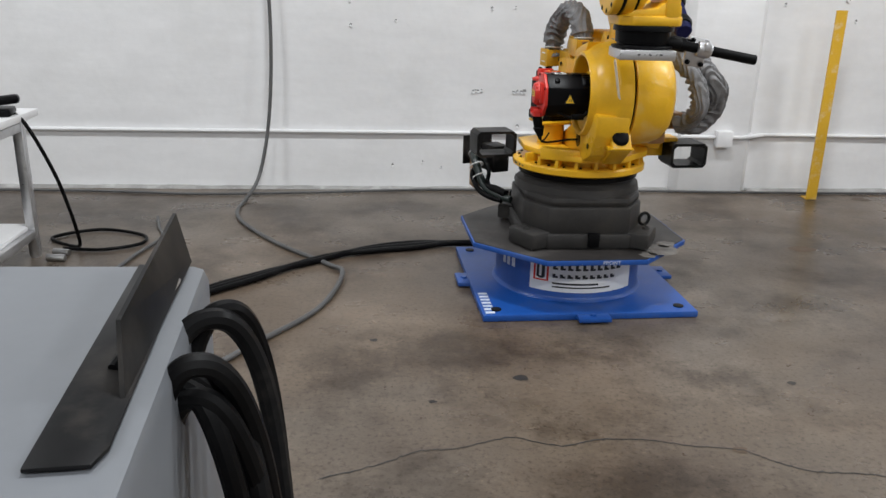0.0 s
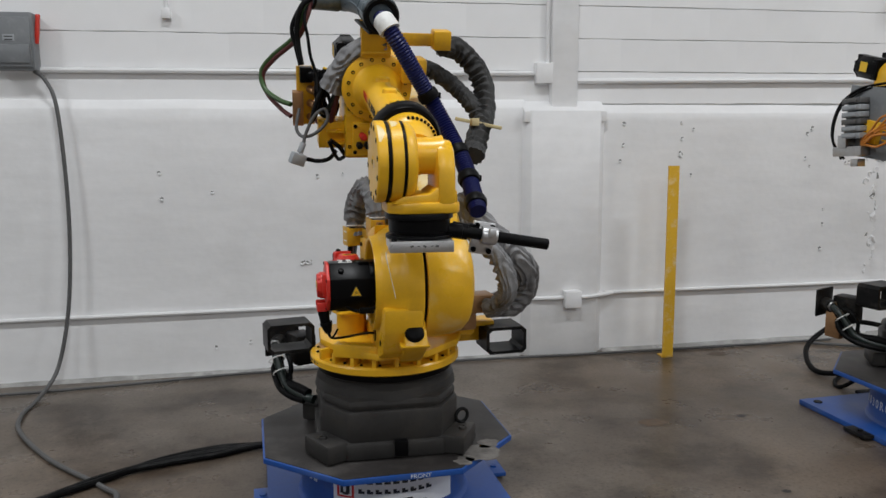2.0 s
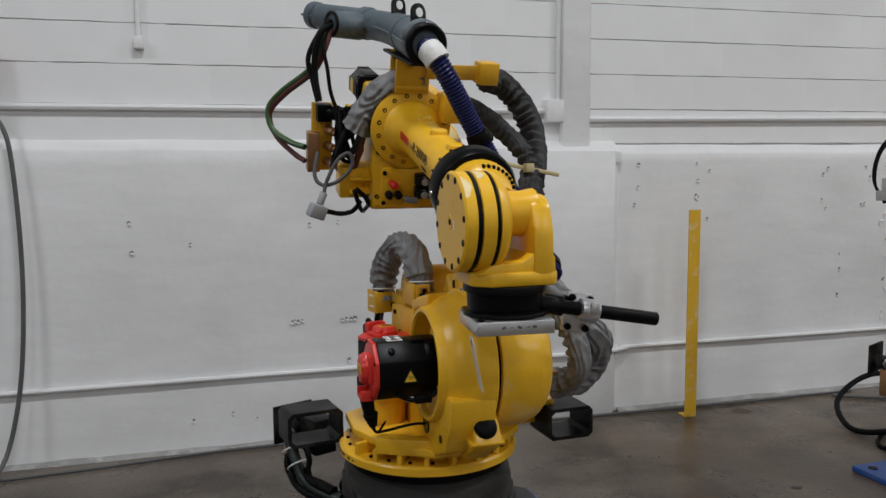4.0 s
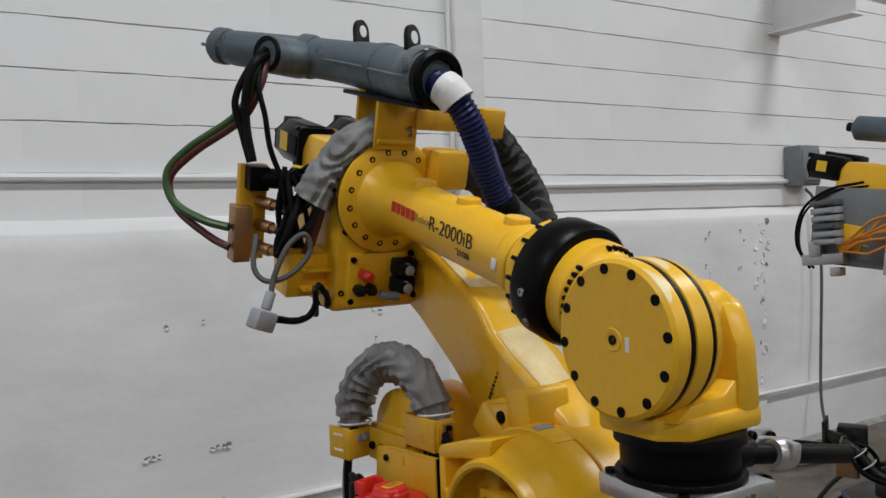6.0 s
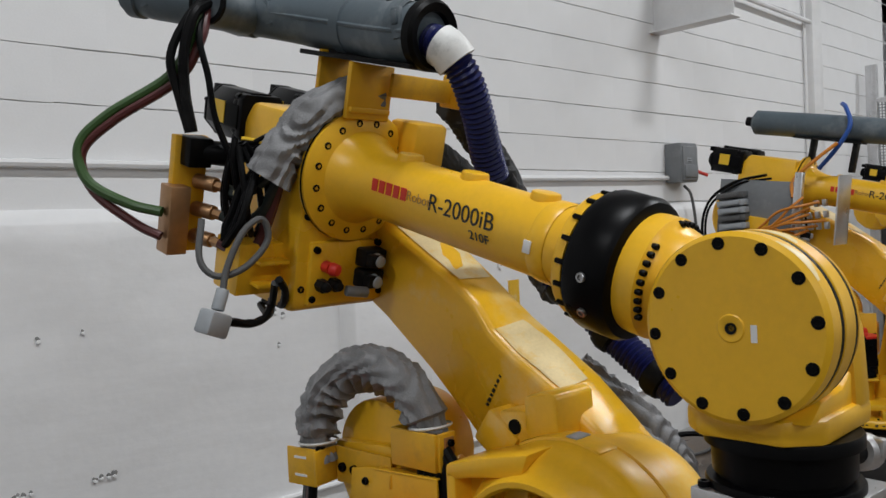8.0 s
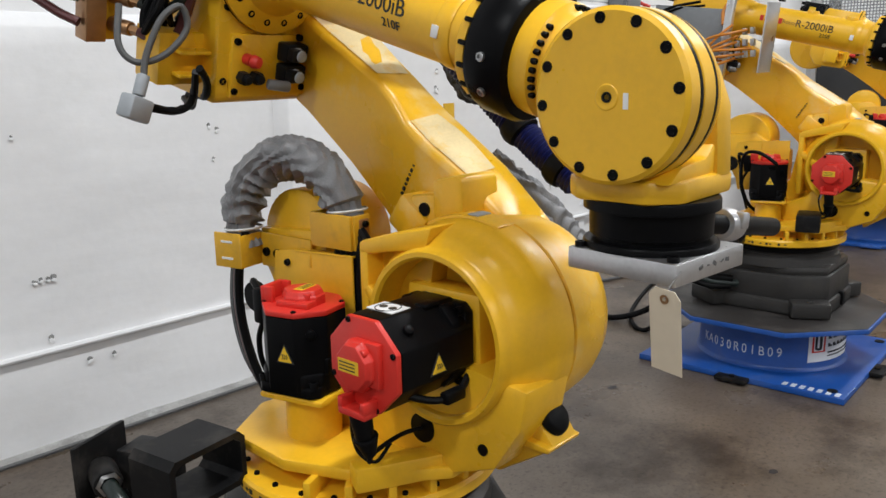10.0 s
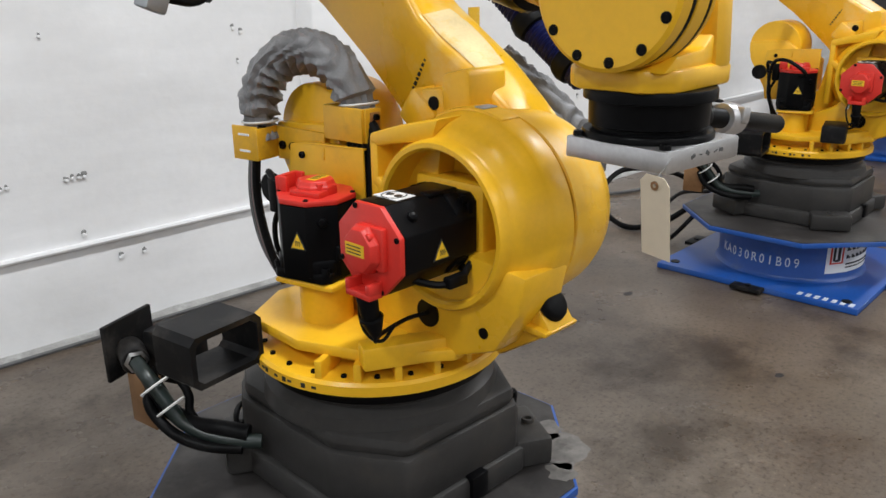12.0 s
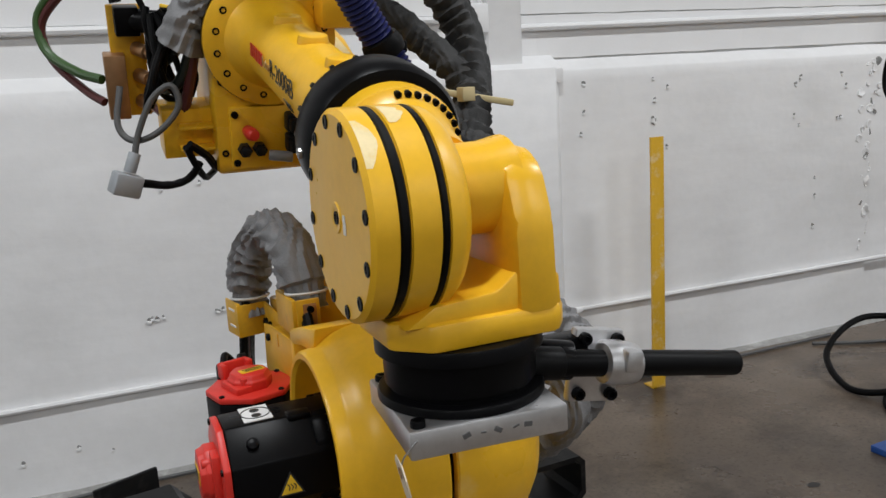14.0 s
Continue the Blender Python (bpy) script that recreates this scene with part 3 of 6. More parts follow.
def build_robot_core(at):
    rob = root("industrial_robot", at, "yellow six-axis industrial robot with blue hose, on a blue pedestal", "robot", "industrial robots along the wall")
    # cast base
    bm = B()
    outline = [(-0.262, -0.14), (-0.17, -0.285), (0.17, -0.285), (0.262, -0.14), (0.262, 0.20), (0.20, 0.30), (-0.20, 0.30), (-0.262, 0.20)]
    prism(bm, [(x * 1.06, y * 1.04) for x, y in outline], 0.274, 0.34, "z", 0.012)
    prism(bm, outline, 0.33, 0.455, "z", 0.016)
    prism(bm, [(x * 0.97, y * 0.97) for x, y in outline], 0.45, 0.495, "z", 0.02)
    for sx in (-1, 1):
        for sy in (-1, 1):
            box(bm, (sx * 0.218, sy * 0.215, 0.312), (0.16, 0.17, 0.072), rot=(0, 0, sx * sy * 28), bevel=0.012)
            bolt(bm, (sx * 0.262, sy * 0.235, 0.345), (0, 0, 1), 0.016, 0.012)
    lathe(bm, [(0, 0.49), (0.275, 0.485), (0.268, 0.52), (0.245, 0.535), (0.245, 0.58), (0, 0.58)], seg=48)
    base = part("base_casting", bm, DARK_CAST, rob, "dark grey oily cast-iron base", SINK)
    bm = B()
    lathe(bm, [(0.256, 0.548), (0.262, 0.552), (0.262, 0.572), (0.256, 0.576)], seg=48)
    part("bearing_seal", bm, BLACK, rob, m=SINK)
    bm = B()
    box(bm, (0.02, -0.292, 0.315), (0.05, 0.03, 0.06), bevel=0.004)
    part("base_slot", bm, BLACK, base, m=SINK)
    for x, y, tw in ((0.272, -0.172, 20), (-0.235, 0.255, 30)):
        bm = B()
        pts = [(0.026 * math.cos(a), 0, 0.03 + 0.026 * math.sin(a)) for a in [math.pi * 2 * k / 16 for k in range(17)]]
        tube(bm, pts, 0.007, 8, 1)
        cyl(bm, (0, 0, -0.01), (0, 0, 0.008), 0.014, seg=12)
        part("lifting_eye", bm, STEEL_BLACK, base, "black lifting eye bolt", SINK @ pose(x, y, 0.346, 0, 0, tw))

    # turntable and turret
    bm = B()
    lathe(bm, [(0.0, 0.578), (0.278, 0.578), (0.290, 0.585), (0.290, 0.606), (0.284, 0.613), (0.235, 0.616), (0, 0.616)], seg=64)
    turret = part("turret", bm, YELLOW, rob, "yellow painted cast turret with slots over its ring", TURRET)
    # raised deck with open slot over the ring
    bm = B()
    deck = [(-0.24, 0.16), (-0.255, -0.02), (-0.19, -0.20), (-0.08, -0.305), (0.10, -0.305), (0.25, -0.17), (0.30, -0.05), (0.30, 0.12), (0.18, 0.20), (-0.10, 0.24)]
    prism(bm, deck, 0.648, 0.674, "z", 0.006)
    prism(bm, [(x * 0.78, y * 0.78) for x, y in deck], 0.61, 0.65, "z")
    for a in range(-160, 30, 17):
        box(bm, (0.24 * math.cos(radians(a)), 0.24 * math.sin(radians(a)), 0.632), (0.085, 0.016, 0.04), rot=(0, 0, a), bevel=0.003)
    part("deck", bm, YELLOW, turret, m=TURRET)
    # walls under the second axis
    bm = B()
    prism(bm, [(-0.484, 0.87), (-0.468, 0.79), (-0.41, 0.70), (-0.30, 0.655), (0.12, 0.655), (0.05, 0.72), (-0.12, 0.79), (-0.2, 0.9)], -0.088, 0.048, "x", 0.014, SHELL)
    prism(bm, [(-0.36, 0.70), (-0.25, 0.66), (0.20, 0.66), (0.13, 0.76), (-0.02, 0.85), (-0.05, 1.02), (-0.2, 1.05)], 0.0, 0.05, "x", 0.01, SHELL)
    part("axis_wall", bm, YELLOW, turret, m=TURRET)
    # rounded housing with a deep opening for the motor
    bm = B()
    lathe(bm, [(0.0, 0.05), (0.208, 0.05), (0.211, 0.047), (0.212, 0.03), (0.211, -0.002), (0.207, -0.010), (0.203, -0.016), (0.199, -0.035), (0.192, -0.055), (0.182, -0.071), (0.173, -0.080), (0.168, -0.088), (0.166, -0.103), (0.162, -0.108), (0.153, -0.108), (0.148, -0.102), (0.147, -0.05), (0.145, 0.0), (0.0, 0.0)], (0, *J2), (1, 0, 0), 72, SHELL)
    part("shell", bm, YELLOW, turret, "yellow rounded shell round the motor opening", TURRET)
    # rear ear: a web with raised edges round a triangular recess
    bm = B()
    prism(bm, [(-0.075, 1.068), (-0.075, 0.96), (-0.14, 0.89), (-0.22, 0.98), (-0.24, 1.10)], -0.045, 0.03, "x", 0.004, SHELL)
    prism(bm, [(-0.072, 1.082), (-0.072, 1.052), (-0.15, 1.070), (-0.25, 1.085), (-0.27, 1.132), (-0.16, 1.108)], -0.088, 0.03, "x", 0.007, SHELL)
    prism(bm, [(-0.072, 1.078), (-0.072, 0.80), (-0.096, 0.80), (-0.096, 1.068)], -0.088, 0.03, "x", 0.006, SHELL)
    prism(bm, [(-0.09, 1.0), (-0.075, 0.98), (-0.14, 0.925), (-0.165, 0.945)], -0.088, 0.03, "x", 0.006, SHELL)
    part("rear_ear", bm, YELLOW, turret, m=TURRET)
    # raised pad on the crown of the shell
    bm = B()
    pad_arc = [(J2[0] + 0.2155 * math.cos(radians(a)), J2[1] + 0.2155 * math.sin(radians(a))) for a in range(62, 112, 7)]
    prism(bm, pad_arc + [(J2[0] + 0.19 * math.cos(radians(a)), J2[1] + 0.19 * math.sin(radians(a))) for a in range(111, 61, -7)], -0.004, 0.049, "x", 0.004, SHELL)
    part("crown_pad", bm, YELLOW, turret, m=TURRET)
    # front foot with a stop and side ribs
    bm = B()
    prism(bm, [(-0.494, 0.742), (-0.36, 0.655), (-0.34, 0.70), (-0.395, 0.815), (-0.435, 0.822)], -0.020, 0.060, "x", 0.008, SHELL)
    prism(bm, [(-0.494, 0.746), (-0.488, 0.736), (-0.30, 0.736), (-0.30, 0.75), (-0.46, 0.752)], -0.034, 0.066, "x", 0.004, SHELL)
    part("front_foot", bm, YELLOW, turret, m=TURRET)
    for c, sz, rt, bv in (((-0.03, -0.155, 0.735), (0.05, 0.018, 0.14), (0, 20, -35), 0.004), ((-0.14, -0.22, 0.67), (0.18, 0.05, 0.05), (0, 0, -30), 0.006), ((0.25, -0.03, 0.69), (0.20, 0.09, 0.05), (0, 0, -14), 0.008)):
        bm = B()
        box(bm, c, sz, rot=rt, bevel=bv)
        part("rib", bm, YELLOW, turret, m=TURRET)
    # pillar of the upright motor
    bm = B()
    cyl(bm, (-0.125, 0.03, 0.665), (-0.125, 0.03, 0.765), 0.058, seg=28)
    box(bm, (-0.125, 0.03, 0.770), (0.158, 0.158, 0.018), rot=(0, 0, 12), bevel=0.012)
    part("motor_pillar", bm, YELLOW, turret, m=TURRET)
    bm = B()
    lathe(bm, [(0, 0.0), (0.031, 0.0), (0.034, 0.006), (0.030, 0.016), (0.024, 0.02), (0, 0.021)], (0.016, -0.462, 0.782), (0, -0.85, 0.55), 20)
    part("stop_pad", bm, RUBBER, turret, "black rubber stop pad", ARM)
    for v, r in ((-0.235, 0.03), (-0.385, 0.011)):
        bm = B()
        cyl(bm, (-0.0865, v, 0.735), (-0.091, v, 0.735), r, seg=20)
        part("cable_opening", bm, BLACK, turret, m=ARM)
    ring_bolts(turret, 24, 0.262, (0, 0, 0.615), (0, 0, 1), 0.006, TURRET)
    for k in range(9):
        bm = B()
        a = radians(-205 + 5.2 * k + (2 if k % 3 else 0))
        box(bm, (0.2905 * math.cos(a), 0.2905 * math.sin(a), 0.596), (0.0015, 0.010, 0.010 if k % 2 else 0.005), rot=(0, 0, math.degrees(a)))
        part("axis_mark", bm, INK, turret, m=TURRET)
    bm = B()
    box(bm, (-0.030, MOT[0], MOT[1]), (0.062, 0.182, 0.182), bevel=0.010)
    part("motor_flange", bm, YELLOW, turret, m=ARM)
    # pads and marks on the shell
    bm = B()
    box(bm, (0.022, -0.292, 1.1438), (0.040, 0.024, 0.003), rot=(4, 0, 0), bevel=0.001)
    part("shell_label", bm, LIGHT_GREY, turret, m=ARM)

    # motors of the first and second axis
    m1 = servo(turret, "motor", TURRET @ pose(-0.133, 0.035, 0.778, 0, 0, 192), 0.080, 0.165, 0.042, "black servo motor standing upright with a red cap")
    warning_mark(m1, TURRET @ pose(-0.133, 0.035, 0.87, 0, 0, 12) @ pose(-0.0805, -0.01, 0, 90, 0, -90))
    m2 = servo(turret, "motor", ARM @ pose(-0.060, *MOT, 0, -90, 0) @ pose(0, 0, 0, 0, 0, -90), 0.083, 0.192, 0.042, "black servo motor lying in the turret with a red cap")
    warning_mark(m2, ARM @ pose(-0.165, MOT[0] - 0.0835, MOT[1] - 0.008, 90, 0, 0))
    bm = B()
    box(bm, (-0.195, MOT[0] + 0.005, MOT[1] + 0.0838), (0.046, 0.064, 0.0015))
    tag1 = part("caution_label", bm, WHITE, m2, "white caution label with two dark marks", ARM)
    bm = B()
    lathe(bm, [(0.0245, 0), (0.0245, 0.001), (0.0225, 0.001), (0.0225, 0)], (-0.195, MOT[0] + 0.005, MOT[1] + 0.0844), (0, 0, 1), 20)
    for s in (-1, 1):
        lathe(bm, [(0.008, 0), (0.008, 0.001), (0, 0.001)], (-0.195, MOT[0] + 0.005 + s * 0.011, MOT[1] + 0.0844), (0, 0, 1), 12)
    part("label_print", bm, INK, tag1, m=ARM)
    # connectors and leads of the motors
    bm = B()
    cyl(bm, (-0.275, MOT[0], 0.838), (-0.266, MOT[0], 0.785), 0.020, 0.017, seg=14, bevel=0.003)
    cyl(bm, (-0.266, MOT[0], 0.793), (-0.256, MOT[0], 0.752), 0.023, 0.012, seg=14, bevel=0.004)
    tube(bm, [(-0.256, MOT[0], 0.756), (-0.245, MOT[0] + 0.015, 0.73), (-0.2, MOT[0] + 0.05, 0.72), (-0.13, MOT[0] + 0.05, 0.73), (-0.085, MOT[0] + 0.03, 0.735)], 0.0045, 8)
    tube(bm, [(-0.23, MOT[0] - 0.02, 0.87), (-0.17, MOT[0] - 0.07, 0.845), (-0.12, MOT[0] - 0.085, 0.845), (-0.08, MOT[0] - 0.08, 0.87)], 0.007, 8)
    box(bm, (-0.13, MOT[0] - 0.085, 0.846), (0.05, 0.02, 0.022), bevel=0.004)
    part("motor_lead", bm, RUBBER, turret, "black connector and leads", ARM)
    bm = B()
    tube(bm, [(-0.235, MOT[0] + 0.03, 0.86), (-0.255, MOT[0] + 0.045, 0.81), (-0.26, MOT[0] + 0.03, 0.755), (-0.245, MOT[0] - 0.0, 0.735), (-0.225, MOT[0] - 0.02, 0.77)], 0.0035, 7)
    part("sensor_lead", bm, RUBBER, turret, m=ARM)
    bm = B()
    cyl(bm, (-0.235, MOT[0] + 0.03, 0.862), (-0.25, MOT[0] + 0.045, 0.81), 0.006, seg=10)
    part("lead_sleeve", bm, WHITE_CUFF, turret, m=ARM)
    bm = B()
    box(bm, (-0.165, 0.125, 0.94), (0.03, 0.03, 0.075), bevel=0.006)
    tube(bm, [(-0.165, 0.13, 0.97), (-0.15, 0.17, 0.98), (-0.12, 0.17, 0.92), (-0.12, 0.16, 0.83), (-0.10, 0.13, 0.74), (-0.05, 0.09, 0.69)], 0.008, 8)
    tube(bm, [(-0.17, 0.12, 0.91), (-0.165, 0.145, 0.86), (-0.16, 0.14, 0.80), (-0.12, 0.13, 0.72)], 0.006, 8)
    cyl(bm, (-0.10, 0.22, 0.93), (-0.115, 0.22, 0.93), 0.033, seg=18)
    part("motor_lead", bm, RUBBER, turret, "black connector and leads", TURRET)

    # rear cover with rounded back
    bm = B()
    cyl(bm, (0.004, 0.195, 1.036), (0.18, 0.195, 1.036), 0.120, seg=44, bevel=0.006)
    prism(bm, [(0.14, 1.07), (0.31, 1.06), (0.30, 0.98), (0.22, 0.84), (0.10, 0.80), (0.0, 0.84), (0.0, 0.98)], -0.015, 0.14, "x", 0.006)
    part("rear_cover", bm, YELLOW, turret, "yellow rounded rear cover", TURRET)
    bm = B()
    prism(bm, [(-0.030, 1.042), (0.150, 1.034), (0.212, 1.024), (0.225, 0.93), (0.20, 0.80), (-0.030, 0.80)], -0.055, -0.049, "x", 0.002)
    box(bm, (-0.040, 0.06, 1.034), (0.03, 0.17, 0.004), rot=(-2.5, 0, 0), bevel=0.001)
    box(bm, (-0.0555, 0.095, 1.015), (0.003, 0.006, 0.028), bevel=0.001)
    cover = part("cover_plate", bm, YELLOW_SHEET, turret, "yellow sheet-metal cover plate", TURRET)
    bm = B()
    bolt(bm, (-0.055, 0.168, 1.004), (-1, 0, 0), 0.008)
    part("bolt", bm, BLACK, cover, m=TURRET)

    # forklift pockets
    for (cx, cy, cz, sx, sy, sz, rot) in ((-0.362, 0.135, 0.655, 0.185, 0.12, 0.115, 6), (0.462, -0.06, 0.640, 0.165, 0.14, 0.107, 0)):
        bm = B()
        w = 0.012
        outer = [(-sx / 2 + 0.015, -sz / 2), (sx / 2 - 0.015, -sz / 2), (sx / 2, -sz / 2 + 0.015), (sx / 2, sz / 2 - 0.015), (sx / 2 - 0.015, sz / 2), (-sx / 2 + 0.015, sz / 2), (-sx / 2, sz / 2 - 0.015), (-sx / 2, -sz / 2 + 0.015)]
        inner = [(x * (1 - 2 * w / sx), z * (1 - 2 * w / sz)) for x, z in outer]
        vs = [[bm.verts.new((x, y, z)) for x, z in prof] for prof in (outer, inner) for y in (-sy / 2, sy / 2)]
        for i in range(8):
            j = (i + 1) % 8
            for a, b in ((vs[0], vs[1]), (vs[3], vs[2]), (vs[1], vs[3]), (vs[2], vs[0])):
                bm.faces.new((a[i], a[j], b[j], b[i]))
        bmesh.ops.recalc_face_normals(bm, faces=bm.faces)
        part("fork_pocket", bm, STEEL_BLACK, turret, "black steel forklift pocket", TURRET @ pose(cx, cy, cz, 0, 0, rot))
    bm = B()
    box(bm, (0.35, -0.02, 0.70), (0.16, 0.10, 0.02), bevel=0.004)
    box(bm, (0.34, 0.0, 0.66), (0.10, 0.05, 0.08), bevel=0.008)
    part("pocket_arm", bm, YELLOW, turret, m=TURRET)

    # connection panel at the back of the base with its hoses
    bm = B()
    box(bm, (-0.40, 0.46, 0.555), (0.16, 0.012, 0.14), rot=(0, 0, 24), bevel=0.003)
    box(bm, (-0.32, 0.38, 0.53), (0.09, 0.12, 0.13), rot=(0, 0, 24), bevel=0.008)
    cyl(bm, (-0.41, 0.44, 0.55), (-0.43, 0.36, 0.548), 0.032, seg=18, bevel=0.004)
    panel = part("connection_panel", bm, STEEL_BLACK, rob, "black connection panel with plugs", SINK)
    bm = B()
    box(bm, (-0.42, 0.35, 0.455), (0.03, 0.09, 0.13), rot=(0, 0, 10), bevel=0.003)
    part("panel_strip", bm, BRASS, panel, "rusty brown side strip", SINK)
    bm = B()
    lathe(bm, [(0.024, 0), (0.028, 0.004), (0.028, 0.018), (0.02, 0.022)], (-0.425, 0.375, 0.549), (-0.02, -0.08, 0), 6)
    part("gland_nut", bm, STEEL, panel, m=SINK)
    hoses = [[(-0.43, 0.36, 0.548), (-0.428, 0.31, 0.525), (-0.412, 0.27, 0.475), (-0.395, 0.24, 0.43), (-0.365, 0.185, 0.405), (-0.325, 0.13, 0.395), (-0.28, 0.09, 0.39)],
             [(-0.42, 0.34, 0.53), (-0.415, 0.30, 0.49), (-0.40, 0.275, 0.445), (-0.375, 0.22, 0.42), (-0.34, 0.16, 0.42), (-0.30, 0.11, 0.41)],
             [(-0.39, 0.33, 0.54), (-0.375, 0.28, 0.52), (-0.365, 0.25, 0.48), (-0.37, 0.24, 0.44), (-0.35, 0.20, 0.40), (-0.31, 0.17, 0.385)],
             [(-0.40, 0.34, 0.50), (-0.435, 0.31, 0.47), (-0.43, 0.28, 0.43), (-0.41, 0.22, 0.40), (-0.37, 0.16, 0.385), (-0.32, 0.11, 0.38)]]
    for k, h in enumerate(hoses):
        bm = B()
        tube(bm, h, (0.017, 0.020, 0.010, 0.013)[k], 12)
        part("base_hose", bm, (DKGREEN_CABLE, RUBBER, RUBBER, RUBBER)[k], panel, "black hose along the base", SINK)
    for k, f in enumerate((0.25, 0.55)):
        bm = B()
        p = Vector(hoses[0][1]).lerp(Vector(hoses[0][3]), f * 1.6 - 0.2)
        lathe(bm, [(0.036, -0.003), (0.038, 0), (0.036, 0.003)], p, Vector(hoses[0][3]) - Vector(hoses[0][1]), 14)
        part("cable_tie", bm, TIE, panel, m=SINK)

    # lower arm
    bm = B()
    lathe(bm, [(0, 0.063), (0.202, 0.063), (0.205, 0.066), (0.204, 0.08), (0.200, 0.13), (0.195, 0.175), (0.183, 0.208), (0.160, 0.230), (0.12, 0.243), (0, 0.245)], (0, *J2), (1, 0, 0), 72)
    lathe(bm, [(0, 0.10), (0.155, 0.10), (0.165, 0.11), (0.165, 0.22), (0.15, 0.235), (0, 0.24)], (0, *J3), (1, 0, 0), 48)
    ax = Vector((0, 0.871, 0.492)).normalized()
    nn = Vector((0, -ax.z, ax.y))
    secs = []
    for s, lo, hl, hr in ((0.0, -0.15, 0.165, 0.165), (0.10, -0.105, 0.186, 0.19), (0.20, -0.065, 0.197, 0.212), (0.32, -0.028, 0.200, 0.222), (0.39, -0.010, 0.210, 0.227), (0.45, 0.005, 0.238, 0.235), (0.52, 0.021, 0.250, 0.246), (0.70, 0.047, 0.256, 0.270), (0.95, 0.06, 0.275, 0.282), (1.12, 0.05, 0.25, 0.26)):
        o = Vector((0, *J2)) + ax * s
        secs.append([o + nn * lo + Vector((0.112, 0, 0)), o + nn * (hl - 0.012) + Vector((0.084, 0, 0)), o + nn * hl + Vector((0.096, 0, 0)), o + nn * hr + Vector((0.212, 0, 0)), o + nn * (hr * 0.75 + lo * 0.25) + Vector((0.238, 0, 0)), o + nn * lo + Vector((0.222, 0, 0))])
    loft(bm, secs, 0.007)
    # thin pale sheets: scuffed paint with the lamps' glare put into the colour
    glare_scuffs = []
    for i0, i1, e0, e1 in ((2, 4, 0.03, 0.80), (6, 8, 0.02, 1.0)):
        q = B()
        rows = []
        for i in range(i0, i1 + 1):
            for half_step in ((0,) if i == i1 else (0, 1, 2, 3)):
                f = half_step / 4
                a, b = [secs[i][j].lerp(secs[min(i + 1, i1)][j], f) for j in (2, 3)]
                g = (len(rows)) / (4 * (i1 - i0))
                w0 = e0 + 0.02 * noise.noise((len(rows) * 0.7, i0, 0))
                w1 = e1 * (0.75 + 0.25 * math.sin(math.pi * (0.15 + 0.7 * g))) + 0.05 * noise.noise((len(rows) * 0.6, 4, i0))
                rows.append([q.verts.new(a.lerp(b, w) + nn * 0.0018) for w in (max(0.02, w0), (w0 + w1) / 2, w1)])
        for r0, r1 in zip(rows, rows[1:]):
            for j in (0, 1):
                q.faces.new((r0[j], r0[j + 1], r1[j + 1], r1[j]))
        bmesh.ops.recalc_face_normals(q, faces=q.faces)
        glare_scuffs.append(q)
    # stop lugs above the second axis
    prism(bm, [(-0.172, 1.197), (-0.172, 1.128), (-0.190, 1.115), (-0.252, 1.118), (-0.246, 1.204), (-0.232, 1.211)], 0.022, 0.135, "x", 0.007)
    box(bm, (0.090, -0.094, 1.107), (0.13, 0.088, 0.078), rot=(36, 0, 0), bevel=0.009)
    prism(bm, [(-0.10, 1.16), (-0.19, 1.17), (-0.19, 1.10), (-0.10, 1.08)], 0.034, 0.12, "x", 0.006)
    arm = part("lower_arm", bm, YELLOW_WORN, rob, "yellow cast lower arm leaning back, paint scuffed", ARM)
    for q in glare_scuffs:
        part("scuffed_paint", q, SCUFF_GLARE, arm, "scuffed paint with lamp glare painted in, on the arm's top", ARM)
    bm = B()
    cyl(bm, (0.036, -0.140, 1.135), (0.030, -0.140, 1.135), 0.014, seg=14)
    part("lug_hole", bm, BLACK, arm, m=ARM)
    for k in range(7):
        bm = B()
        p = Vector((0.0955 + 0.0011 * k, -0.057 + 0.0075 * k, 1.212 - 0.0105 * k))
        box(bm, p, (0.012, 0.006, 0.008 if k % 2 else 0.004), rot=(36, 0, 0))
        part("axis_mark", bm, INK, arm, m=ARM)
    bm = B()
    lathe(bm, [(0.188, 0.049), (0.188, 0.064), (0.18, 0.064), (0.18, 0.049)], (0, *J2), (1, 0, 0), 64)
    part("arm_seal", bm, BLACK, arm, m=ARM)

    # forearm: housing, flange, tube
    bm = B()
    prism(bm, [(0.955, 0.118), (0.955, -0.10), (0.948, -0.285), (0.962, -0.305), (1.16, -0.315), (1.22, -0.24), (1.22, 0.06), (1.18, 0.118)], -0.125, 0.125, "x", 0.012)
    prism(bm, [(0.940, -0.145), (0.936, -0.285), (0.98, -0.285), (0.98, -0.145)], -0.095, 0.118, "x", 0.004)
    prism(bm, [(1.005, -0.160), (1.005, -0.272), (1.10, -0.272), (1.10, -0.160)], -0.230, -0.11, "x", 0.004)
    for dz in (-0.195, -0.245):
        box(bm, (-0.160, 0.990, dz), (0.075, 0.035, 0.008), bevel=0.002)
    housing = part("forearm_housing", bm, YELLOW, rob, "yellow cast forearm housing with side bracket", FORE)
    bm = B()
    lathe(bm, [(0, 0.96), (0.138, 0.96), (0.142, 0.952), (0.142, 0.935), (0.128, 0.928), (0.10, 0.922), (0.085, 0.90), (0.072, 0.86), (0.069, 0.83), (0.069, 0.34), (0.080, 0.325), (0.103, 0.318), (0.106, 0.312), (0.106, 0.298), (0, 0.298)], (0, 0, 0), (0, 1, 0), 56)
